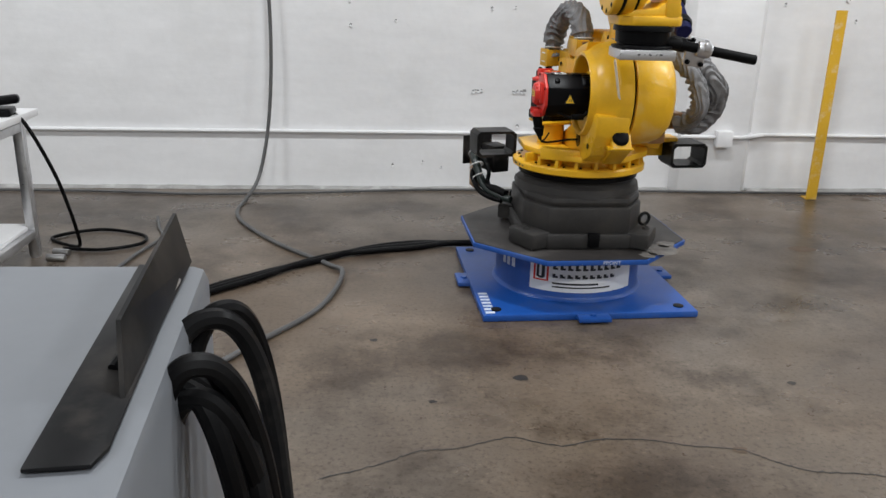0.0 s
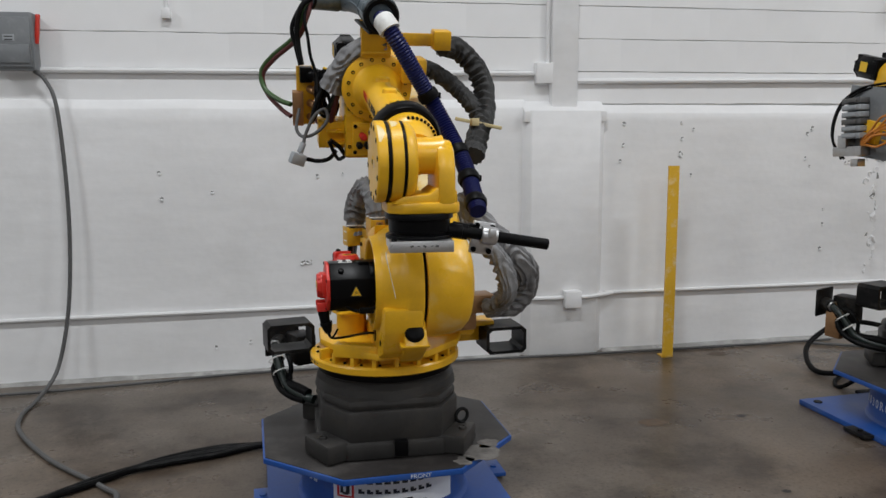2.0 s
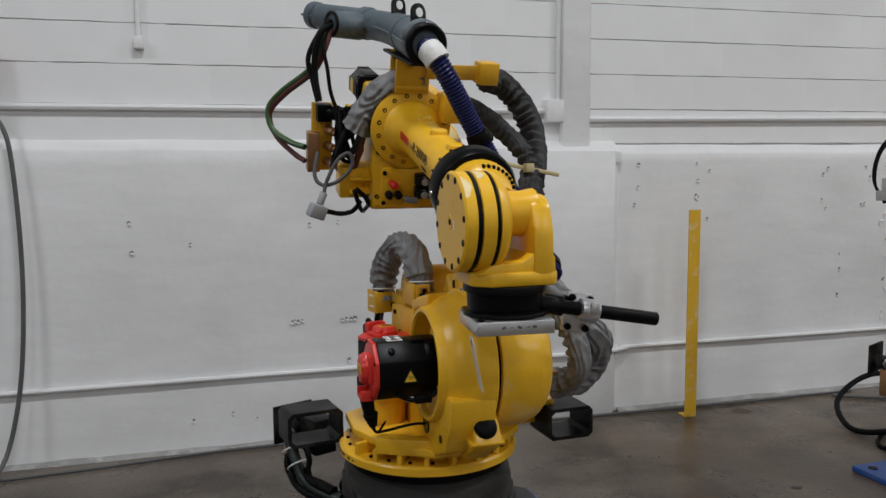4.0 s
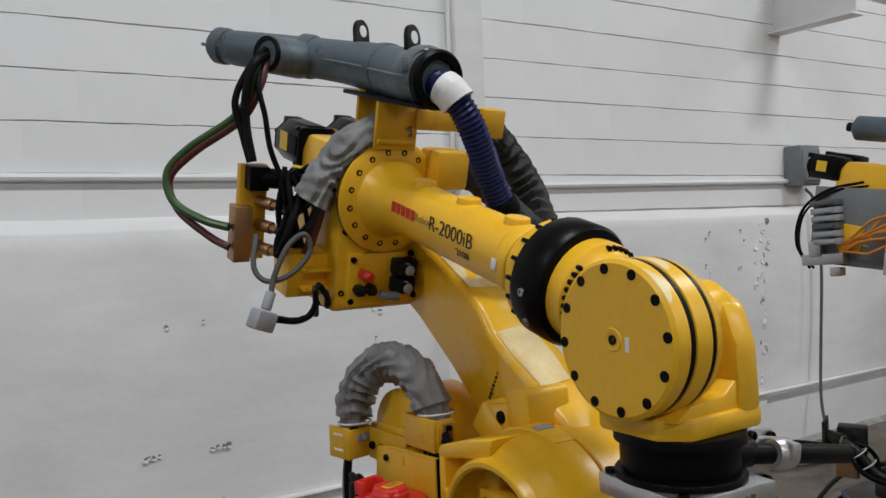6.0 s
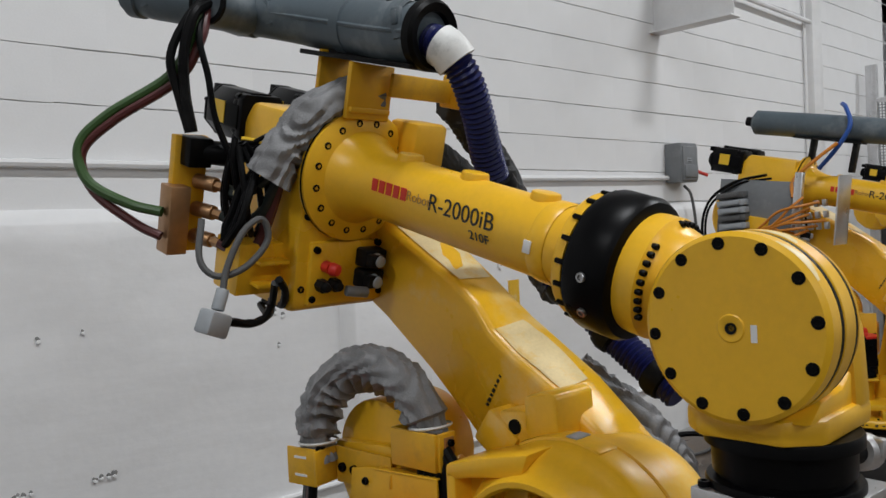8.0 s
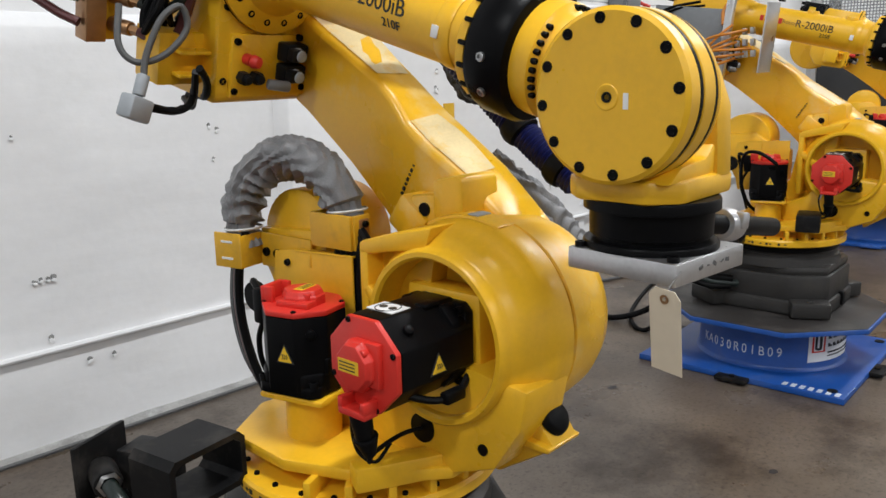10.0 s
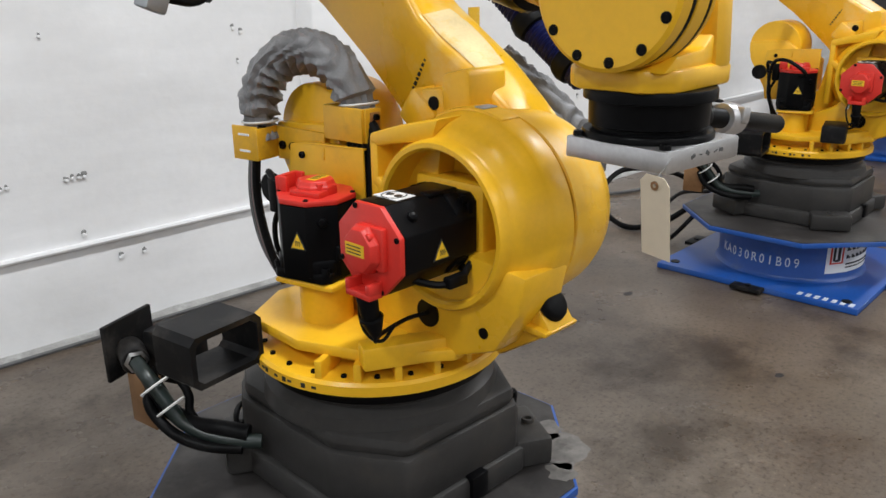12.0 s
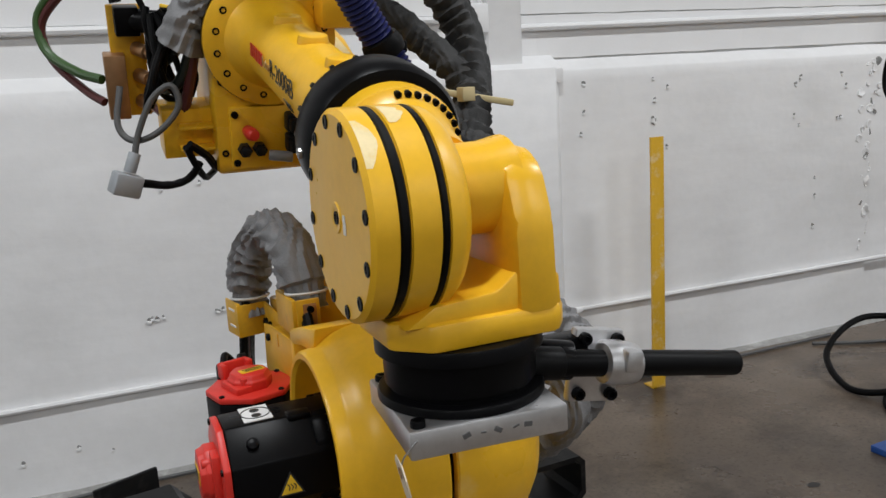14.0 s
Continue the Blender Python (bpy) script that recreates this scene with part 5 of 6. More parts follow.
# blue corrugated hose with white collar and black clamps
HOSE = [(0.006, -0.005, 1.872), (0.012, -0.040, 1.852), (0.045, -0.060, 1.795), (0.090, -0.050, 1.725), (0.140, -0.028, 1.65), (0.205, -0.015, 1.55), (0.255, -0.055, 1.44), (0.282, -0.15, 1.335), (0.282, -0.25, 1.25), (0.270, -0.365, 1.175)]
bm = B()
tube(bm, HOSE, 0.031, 18, 10, rings=0.0022, pitch=0.011)
hose = part("air_hose", bm, BLUE_HOSE, robot, "dark blue corrugated hose", TURRET)
bm = B()
tube(bm, [(0.010, -0.030, 1.858), (0.016, -0.045, 1.845), (0.028, -0.056, 1.822)], 0.041, 22, 4)
part("hose_collar", bm, WHITE_CUFF, hose, "worn white hose collar", TURRET)
for i, (a, b) in enumerate(((HOSE[4], HOSE[5]), (HOSE[6], HOSE[7]), (HOSE[7], HOSE[8]), (HOSE[8], HOSE[9]))):
    bm = B()
    a, b = Vector(a), Vector(b)
    d = (b - a).normalized()
    c = a.lerp(b, 0.6)
    lathe(bm, [(0.030, -0.02), (0.038, -0.018), (0.042, 0), (0.038, 0.018), (0.030, 0.02)], c, d, 20)
    if i in (0, 2):
        box(bm, c + Vector((0.035, 0.01, 0.0)), (0.03, 0.03, 0.025), bevel=0.005)
    part("hose_clamp", bm, RUBBER, hose, "black hose clamp", TURRET)

# grey cloth sleeves over the cable bundles
def sleeve(pts, r, seed, material, label, rough=0.24, parent=robot):
    bm = B()
    tube(bm, pts, r, 48, 10, rough=rough, seed=seed)
    return part("cable_sleeve", bm, material, parent, label, TURRET)


sleeve([(-0.052, 0.312, 1.02), (-0.055, 0.318, 1.07), (-0.048, 0.300, 1.150), (-0.032, 0.243, 1.213), (-0.020, 0.165, 1.230), (-0.012, 0.09, 1.203), (-0.008, 0.045, 1.150), (-0.004, 0.026, 1.085)], lambda f: 0.046 if 0.12 < f < 0.9 else 0.037, 1, SLEEVE, "grey cloth cable sleeve bent over the turret", 0.26)
sleeve([(0.07, 0.215, 1.800), (-0.01, 0.235, 1.792), (-0.07, 0.262, 1.752), (-0.112, 0.295, 1.69), (-0.145, 0.325, 1.625)], lambda f: 0.038 + 0.012 * f, 2, SLEEVE, "grey cloth cable sleeve beside the forearm")
sleeve([(0.29, 0.19, 1.795), (0.36, 0.23, 1.79), (0.435, 0.24, 1.73), (0.47, 0.21, 1.64), (0.455, 0.14, 1.53), (0.40, 0.05, 1.44), (0.35, -0.05, 1.36)], 0.042, 3, DARK_SLEEVE, "dark grey cloth cable sleeve hanging beside the arm")
sleeve([(0.16, 0.24, 1.72), (0.26, 0.25, 1.70), (0.36, 0.23, 1.63), (0.42, 0.15, 1.54), (0.425, 0.07, 1.46)], 0.033, 4, DARK_SLEEVE, "dark grey cloth cable sleeve behind the hose")
sleeve([(0.275, -0.12, 1.20), (0.300, -0.165, 1.155), (0.350, -0.21, 1.10), (0.42, -0.23, 1.03), (0.495, -0.23, 0.95), (0.52, -0.17, 0.86), (0.48, -0.13, 0.79), (0.40, -0.12, 0.785)], 0.046, 5, SLEEVE, "grey cloth cable sleeve sagging beside the turret")
sleeve([(0.272, -0.14, 1.15), (0.290, -0.18, 1.11), (0.325, -0.23, 1.06), (0.385, -0.265, 0.98), (0.415, -0.27, 0.88), (0.40, -0.22, 0.81), (0.36, -0.18, 0.785)], 0.036, 6, SLEEVE, "grey cloth cable sleeve sagging beside the turret")
bm = B()
box(bm, (0.405, 0.06, 1.485), (0.19, 0.03, 0.014), rot=(0, 12, -20), bevel=0.003)
box(bm, (0.38, 0.03, 1.49), (0.03, 0.03, 0.03), bevel=0.003)
part("sleeve_strap", bm, TAN_STRAP, robot, "tan strap round the sleeves", TURRET)
bm = B()
box(bm, (0.34, -0.12, 0.80), (0.12, 0.10, 0.07), bevel=0.008)
box(bm, (0.29, -0.10, 0.76), (0.08, 0.12, 0.12), bevel=0.01)
part("sleeve_bracket", bm, BRASS, robot, "brown bracket under the sagging sleeves", TURRET)
# ties and bare cables below the bent sleeve
for c, d in (((-0.055, 0.317, 1.065), (0, 0.05, 1)), ((-0.005, 0.028, 1.125), (0, 0.1, 1))):
    bm = B()
    lathe(bm, [(0.042, -0.003), (0.045, 0), (0.042, 0.003)], c, d, 18)
    part("cable_tie", bm, TIE, robot, m=TURRET)
for k in range(5):
    bm = B()
    o = 0.014 * (k - 2)
    tube(bm, [(-0.055 + o * 0.6, 0.318 + o, 1.06), (-0.068 + o * 0.5, 0.335 + o * 0.9, 0.97), (-0.075 + o * 0.4, 0.335 + o * 0.9, 0.87), (-0.08 + o * 0.3, 0.30 + o * 0.8, 0.77), (-0.08 + o * 0.3, 0.24 + o * 0.5, 0.69)], 0.0105, 8)
    part("cable", bm, (RUBBER, RED_CABLE, RUBBER, DKGREEN_CABLE, RUBBER)[k], robot, m=TURRET)
for k in range(7):
    bm = B()
    v = 0.030 - 0.0155 * k
    tube(bm, [(-0.020, 0.04 - 0.008 * k, 1.11), (-0.030, v, 1.05), (-0.036, v, 0.98), (-0.036, v - 0.006, 0.86), (-0.026, v, 0.74)], 0.0105, 8)
    part("cable", bm, RUBBER, robot, "black cable running down behind the motor", TURRET)
# sheet clamps at the ends of the bent sleeve
bm = B()
box(bm, (-0.096, 0.325, 1.018), (0.006, 0.080, 0.080), rot=(0, 0, 8), bevel=0.002)
box(bm, (-0.065, 0.284, 1.018), (0.066, 0.006, 0.074), rot=(0, 0, 8), bevel=0.002)
box(bm, (-0.032, 0.20, 1.016), (0.006, 0.17, 0.078), bevel=0.002)
clampA = part("sleeve_clamp", bm, YELLOW_SHEET, robot, "yellow sheet-metal sleeve clamp", TURRET)
for v in (0.225, 0.262):
    bm = B()
    bolt(bm, (-0.036, v, 1.012), (-1, 0, 0), 0.010)
    part("bolt", bm, BLACK, clampA, m=TURRET)
for z in (1.0, 1.038):
    bm = B()
    box(bm, (-0.0995, 0.325, z), (0.002, 0.034, 0.005), rot=(0, 0, 8))
    part("clamp_slot", bm, WALL, clampA, m=TURRET)
bm = B()
box(bm, (-0.046, 0.035, 1.086), (0.010, 0.120, 0.072), bevel=0.002)
box(bm, (-0.020, -0.026, 1.086), (0.046, 0.010, 0.072), bevel=0.002)
box(bm, (-0.020, 0.096, 1.086), (0.046, 0.010, 0.072), bevel=0.002)
clampB = part("sleeve_clamp", bm, YELLOW_SHEET, robot, "yellow sheet-metal sleeve clamp", TURRET)
bm = B()
box(bm, (-0.018, -0.0325, 1.086), (0.026, 0.004, 0.056), bevel=0.001)
part("clamp_pad", bm, BRASS, clampB, "rusty clamp strip", TURRET)
for dz in (-0.018, 0.018):
    bm = B()
    bolt(bm, (-0.018, -0.035, 1.086 + dz), (0, -1, 0), 0.007)
    part("bolt", bm, BLACK, clampB, m=TURRET)

# hose manifold with fittings and hoses
MANIFOLD = FORE @ pose(-0.022, 0.022, -0.012)
bm = B()
box(bm, (-0.252, 1.145, -0.075), (0.075, 0.022, 0.25), bevel=0.003)
man = part("hose_manifold", bm, YELLOW_SHEET, robot, "ochre manifold plate with bronze hose fittings", MANIFOLD)
bm = B()
box(bm, (-0.285, 1.125, -0.125), (0.045, 0.05, 0.145), bevel=0.003)
part("manifold_block", bm, BRASS, man, "brown steel manifold block", MANIFOLD)
bm = B()
box(bm, (-0.25, 1.12, 0.02), (0.052, 0.05, 0.062), bevel=0.004)
cyl(bm, (-0.24, 1.12, 0.02), (-0.17, 1.08, 0.02), 0.026, seg=16, bevel=0.003)
part("plug_socket", bm, BLACK, man, m=MANIFOLD)
for k, n in enumerate((-0.045, -0.105, -0.165)):
    bm = B()
    cyl(bm, (-0.235, 1.135, n), (-0.215, 1.085, n), 0.016, seg=14, bevel=0.002)
    cyl(bm, (-0.215, 1.085, n), (-0.205, 1.06, n - 0.002), 0.011, seg=6)
    part("hose_fitting", bm, BRASS, man, "bronze hose fitting", MANIFOLD)
    bm = B()
    tube(bm, [(-0.208, 1.065, n), (-0.19, 1.03, n - 0.008), (-0.16, 0.995, n + 0.03 - 0.01 * k), (-0.13, 0.985, 0.04 - 0.035 * k), (-0.12, 0.99, 0.10 - 0.03 * k)], 0.012, 10)
    part("supply_hose", bm, (DKGREEN_CABLE, DKGREEN_CABLE, RED_CABLE)[k], robot, "dark supply hose between manifold and forearm", MANIFOLD)
    bm = B()
    lathe(bm, [(0.0125, -0.004), (0.0135, 0), (0.0125, 0.004)], (-0.193, 1.035, n - 0.007), (0.3, -0.7, 0), 10)
    part("hose_ferrule", bm, TAN_STRAP, robot, m=MANIFOLD)
loose_bundle((-0.17, 1.08, 0.03), (-0.12, 0.97, 0.08), 7, 0.007, 0.022, 0.02, 3, "black cable between sleeve and manifold", MANIFOLD)
bm = B()
tube(bm, [(-0.18, 1.06, 0.06), (-0.15, 1.0, 0.065), (-0.12, 0.96, 0.09)], 0.005, 8)
part("ground_lead", bm, LABEL_YELLOW, robot, "yellow ground lead", MANIFOLD)
# hoses falling from the carrier's outlet
drops = [([(-0.20, 0.425, 2.0), (-0.245, 0.41, 1.965), (-0.265, 0.42, 1.89), (-0.262, 0.43, 1.81), (-0.25, 0.43, 1.73)], 0.011, RUBBER),
         ([(-0.205, 0.42, 2.015), (-0.25, 0.43, 1.96), (-0.285, 0.44, 1.88), (-0.27, 0.44, 1.80), (-0.255, 0.435, 1.73)], 0.009, RUBBER),
         ([(-0.21, 0.43, 1.985), (-0.235, 0.41, 1.92), (-0.225, 0.40, 1.84), (-0.215, 0.40, 1.76), (-0.19, 0.39, 1.68)], 0.007, RUBBER),
         ([(-0.215, 0.43, 2.0), (-0.24, 0.43, 1.93), (-0.27, 0.47, 1.85), (-0.36, 0.57, 1.775), (-0.405, 0.61, 1.715), (-0.395, 0.60, 1.64), (-0.34, 0.54, 1.59), (-0.295, 0.49, 1.57)], 0.011, GREEN_CABLE),
         ([(-0.20, 0.43, 1.99), (-0.225, 0.42, 1.92), (-0.26, 0.46, 1.84), (-0.35, 0.56, 1.765), (-0.40, 0.61, 1.70), (-0.385, 0.60, 1.62), (-0.33, 0.54, 1.55), (-0.295, 0.50, 1.52)], 0.010, RED_CABLE)]
for pts, r, mt in drops:
    bm = B()
    tube(bm, pts, r, 10)
    part("drop_hose", bm, mt, robot, {RUBBER: "black hose from the carrier", GREEN_CABLE: "green hose looping to the manifold", RED_CABLE: "dark red hose looping to the manifold"}[mt], TURRET)
# hanging plug
bm = B()
box(bm, (-0.288, 0.327, 1.345), (0.062, 0.038, 0.048), rot=(12, 18, 20), bevel=0.006)
cyl(bm, (-0.278, 0.327, 1.37), (-0.262, 0.328, 1.41), 0.013, seg=14, bevel=0.002)
plug = part("hanging_plug", bm, LIGHT_GREY, robot, "pale grey connector plug hanging on its cable", TURRET)
bm = B()
tube(bm, [(-0.264, 0.328, 1.40), (-0.25, 0.33, 1.45), (-0.215, 0.32, 1.52), (-0.175, 0.31, 1.545), (-0.165, 0.31, 1.50), (-0.21, 0.325, 1.45), (-0.26, 0.35, 1.435), (-0.285, 0.37, 1.47), (-0.27, 0.38, 1.55)], 0.007, 10)
part("plug_cable", bm, GREY_CABLE, plug, m=TURRET)
bm = B()
tube(bm, [(-0.255, 0.327, 1.345), (-0.20, 0.33, 1.335), (-0.155, 0.34, 1.345), (-0.125, 0.36, 1.375)], 0.009, 10, rough=0.1)
part("plug_cable", bm, RUBBER, plug, m=TURRET)
# loose black cables behind the housing
loose_bundle((-0.19, 0.36, 1.70), (-0.13, 0.42, 1.52), 8, 0.007, 0.03, 0.03, 8, "loose black cable behind the housing", TURRET)
loose_bundle((-0.17, 0.33, 1.64), (-0.215, 0.38, 1.50), 5, 0.008, 0.02, 0.02, 12, "loose black cable beside the manifold", TURRET)
loose_bundle((-0.16, 0.30, 1.42), (-0.06, 0.5, 1.36), 3, 0.008, 0.02, 0.03, 9, "loose black cable under the housing", TURRET)

# tool plate, clamp, rod and paper tag
PLATE = ARM @ pose(-0.003, -0.666, 1.121, 0, 0, -5.3)
bm = B()
box(bm, (0, 0, 0), (0.192, 0.192, 0.034), bevel=0.003)
tool = part("tool_plate", bm, ALU, robot, "scuffed square aluminium tool plate", PLATE)
bm = B()
for k, (x, w) in enumerate(((-0.03, 0.012), (-0.01, 0.008), (0.008, 0.012), (0.03, 0.010), (0.045, 0.012))):
    box(bm, (x, -0.0965, 0.002), (w * 0.8, 0.001, 0.002 if k % 2 else 0.006), rot=(0, 25 * (k % 3) - 20, 0))
part("marker_writing", bm, GREY_CABLE, tool, m=PLATE)
for sx, sy in ((-1, -1), (1, 1), (-1, 1)):
    bm = B()
    bolt(bm, (sx * 0.082, sy * 0.082, 0.017), (0, 0, 1), 0.009, 0.008)
    part("bolt", bm, BLACK, tool, m=PLATE)
bm = B()
r0, r1 = Vector((0.075, -0.680, 1.162)), Vector((0.402, -0.697, 1.105))
cyl(bm, r0, r1, 0.0175, seg=20, bevel=0.003)
cyl(bm, r0, r0.lerp(r1, 0.16), 0.022, seg=20, bevel=0.003)
rod = part("support_rod", bm, RUBBER, robot, "black rod held in an aluminium clamp", ARM)
CL = ARM @ pose(*r0.lerp(r1, 0.385), 0, 10, -3)
bm = B()
lathe(bm, [(0.018, -0.026), (0.026, -0.024), (0.029, -0.012), (0.029, 0.012), (0.026, 0.024), (0.018, 0.026)], (0.012, 0, 0), (1, 0, 0), 24)
box(bm, (0.012, 0.012, 0.0), (0.044, 0.040, 0.052), bevel=0.010, seg=3)
box(bm, (0.016, -0.022, 0.010), (0.026, 0.024, 0.030), bevel=0.006, seg=2)
box(bm, (0.002, 0.042, -0.014), (0.074, 0.016, 0.102), bevel=0.004)
clamp = part("rod_clamp", bm, ALU, rod, "cast aluminium rod clamp", CL)
for sy in (-1, 1):
    for sz in (-1, 1):
        bm = B()
        bolt(bm, (0.002 + sy * 0.025, 0.034, sz * 0.038 - 0.014), (0, -1, 0), 0.009, 0.010)
        part("bolt", bm, BLACK, clamp, m=CL)
bm = B()
box(bm, (0.135, -0.635, 1.150), (0.12, 0.035, 0.045), bevel=0.006)
cyl(bm, (0.10, -0.66, 1.158), (0.15, -0.675, 1.150), 0.026, seg=18, bevel=0.004)
part("rod_mount", bm, BLACK, rod, m=ARM)
TG = ARM @ pose(-0.118, -0.742, 1.104, 0, 0, -97)
bm = B()
prism(bm, [(-0.026, -0.135), (0.026, -0.135), (0.026, -0.012), (0.016, 0.0), (-0.016, 0.0), (-0.026, -0.012)], -0.0007, 0.0007, "y", 0.0)
for v in bm.verts:
    v.co.y += 0.12 * v.co.z * v.co.z * 6
tag = part("paper_tag", bm, TAG, robot, "cream paper tag on a wire", TG @ pose(0, 0, 0, 6, 4, 0))
bm = B()
for s in (-1, 1):
    lathe(bm, [(0.007, 0), (0.007, 0.0006), (0.003, 0.0006)], (0, s * 0.0009, -0.015), (0, s, 0), 14)
part("tag_eyelet", bm, BRASS, tag, m=TG @ pose(0, 0, 0, 6, 4, 0))
bm = B()
tube(bm, [(0, 0, -0.014), (0.006, 0.005, 0.006), (0.012, 0.02, 0.025)], 0.001, 6, 4)
part("tag_wire", bm, STEEL, tag, m=TG)

# ---- dress of the second robot ----
def block(bm, c, s, b=0.003):
    box(bm, c, s, bevel=b)


bm = B()
tube(bm, [(0.0, -0.42, 1.745), (0.0, -0.2, 1.805), (0.0, 0.1, 1.885), (0.0, 0.38, 1.955), (0.0, 0.46, 1.975)], lambda f: 0.058 if f < 0.93 else 0.058 - 0.35 * (f - 0.93), 26, 10)
c2 = part("hose_carrier", bm, GREY_TUBE, robot_b, "grey plastic hose carrier tube", UPPER_B)
bm = B()
cyl(bm, (0, 0.455, 1.975), (0, 0.49, 1.985), 0.022, seg=12)
part("carrier_nozzle", bm, STEEL_BLACK, c2, m=UPPER_B)
bm = B()
for v, z in ((0.02, 1.815), (0.20, 1.855)):
    box(bm, (0.0, v, z - 0.07), (0.05, 0.02, 0.16), rot=(15, 0, 0), bevel=0.004)
box(bm, (0.0, 0.12, 1.83), (0.09, 0.30, 0.01), rot=(15, 0, 0))
part("mount_rail", bm, STEEL_BLACK, c2, "black mounting rail", UPPER_B)
for k, (c, sz, rt) in enumerate((((-0.20, 0.42, 1.50), (0.008, 0.34, 0.36), (10, 0, 8)), ((-0.25, 0.02, 1.50), (0.10, 0.008, 0.30), (10, 0, -12)), ((-0.21, 0.23, 1.48), (0.03, 0.035, 0.42), (10, 0, 0)))):
    bm = B()
    box(bm, c, sz, rot=rt, bevel=0.002)
    pl = part("valve_plate", bm, BOX_GREY if k == 0 else ALU, robot_b, "aluminium plate carrying pneumatic valves", UPPER_B)
    vp = pl if k == 0 else vp
for k in range(6):
    bm = B()
    block(bm, (-0.245, 0.50, 1.62 - 0.036 * k), (0.06, 0.13, 0.028))
    block(bm, (-0.28, 0.50, 1.62 - 0.036 * k), (0.012, 0.09, 0.018))
    part("valve", bm, LIGHT_GREY if k % 3 else GREY_CABLE, vp, "grey pneumatic valve", UPPER_B)
bm = B()
block(bm, (-0.24, 0.53, 1.36), (0.06, 0.20, 0.05))
block(bm, (-0.25, 0.47, 1.30), (0.05, 0.05, 0.04))
block(bm, (-0.24, 0.56, 1.41), (0.07, 0.06, 0.07))
part("valve_block", bm, STEEL, vp, m=UPPER_B)
for k in range(9):
    bm = B()
    rnd = random.Random(40 + k)
    a = Vector((-0.24, 0.46, 1.40 + rnd.uniform(-0.02, 0.03)))
    b = Vector((-0.225, rnd.uniform(0.10, 0.26), 1.50 + rnd.uniform(-0.09, 0.10)))
    mid = (a + b) / 2 + Vector((-0.05, rnd.uniform(-0.03, 0.03), rnd.uniform(-0.04, 0.05)))
    tube(bm, [a, a.lerp(mid, 0.5), mid, mid.lerp(b, 0.6) + Vector((-0.02, 0, 0)), b], 0.006, 8)
    part("sensor_cable", bm, ORANGE_CABLE, vp, "orange sensor cable", UPPER_B)
for k in range(12):
    bm = B()
    block(bm, (-0.215, 0.10 + 0.035 * (k % 5), 1.44 + 0.05 * (k // 5)), (0.025, 0.018, 0.03), 0.002)
    part("cable_socket", bm, STEEL, vp, m=UPPER_B)
bm = B()
tube(bm, [(-0.22, 0.62, 1.32), (-0.25, 0.66, 1.45), (-0.24, 0.62, 1.60), (-0.22, 0.50, 1.68), (-0.16, 0.36, 1.70)], 0.007, 8)
tube(bm, [(-0.22, 0.60, 1.32), (-0.26, 0.64, 1.42), (-0.25, 0.61, 1.58), (-0.22, 0.48, 1.67), (-0.16, 0.34, 1.68)], 0.006, 8)
part("supply_hose", bm, RUBBER, vp, "black hose round the valves", UPPER_B)
bm = B()
tube(bm, [(0.0, 0.05, 1.985), (-0.06, 0.02, 1.955), (-0.10, 0.0, 1.87), (-0.11, 0.06, 1.78), (-0.09, 0.15, 1.70)], 0.010, 10)
part("air_line", bm, BLUE_CABLE, robot_b, "bright blue air line", UPPER_B)
bm = B()
tube(bm, [(-0.13, 0.05, 1.80), (-0.15, 0.14, 1.74), (-0.17, 0.24, 1.66), (-0.20, 0.24, 1.58)], 0.008, 10)
part("sensor_cable", bm, ORANGE_CABLE, robot_b, "orange sensor cable", UPPER_B)
bm = B()
tube(bm, [(-0.20, 0.02, 0.93), (-0.23, -0.02, 0.95), (-0.235, 0.06, 1.0), (-0.21, 0.13, 0.98), (-0.20, 0.14, 0.85), (-0.17, 0.12, 0.76)], 0.008, 8)
part("motor_lead", bm, RUBBER, robot_b, "black motor lead", TURRET)
bm = B()
block(bm, (-0.235, -0.13, 0.70), (0.16, 0.10, 0.075), 0.008)
part("fork_pocket", bm, STEEL_BLACK, robot_b, "black steel forklift pocket", TURRET @ pose(0, 0, 0, 0, 0, 10))

# ---- yellow guard post at the wall ----
bm = B()
prism(bm, [(3.282, 5.105), (3.352, 5.105), (3.352, 5.118), (3.346, 5.118), (3.346, 5.112), (3.288, 5.112), (3.288, 5.118), (3.282, 5.118)], 0.0, 1.226, "z")
box(bm, (3.317, 5.145, 0.004), (0.070, 0.08, 0.008), bevel=0.002)
thing("guard_post", bm, POST_YELLOW, "narrow upright yellow steel guard post, chipped at its foot", "post", at=(3.317, 5.12, 0))

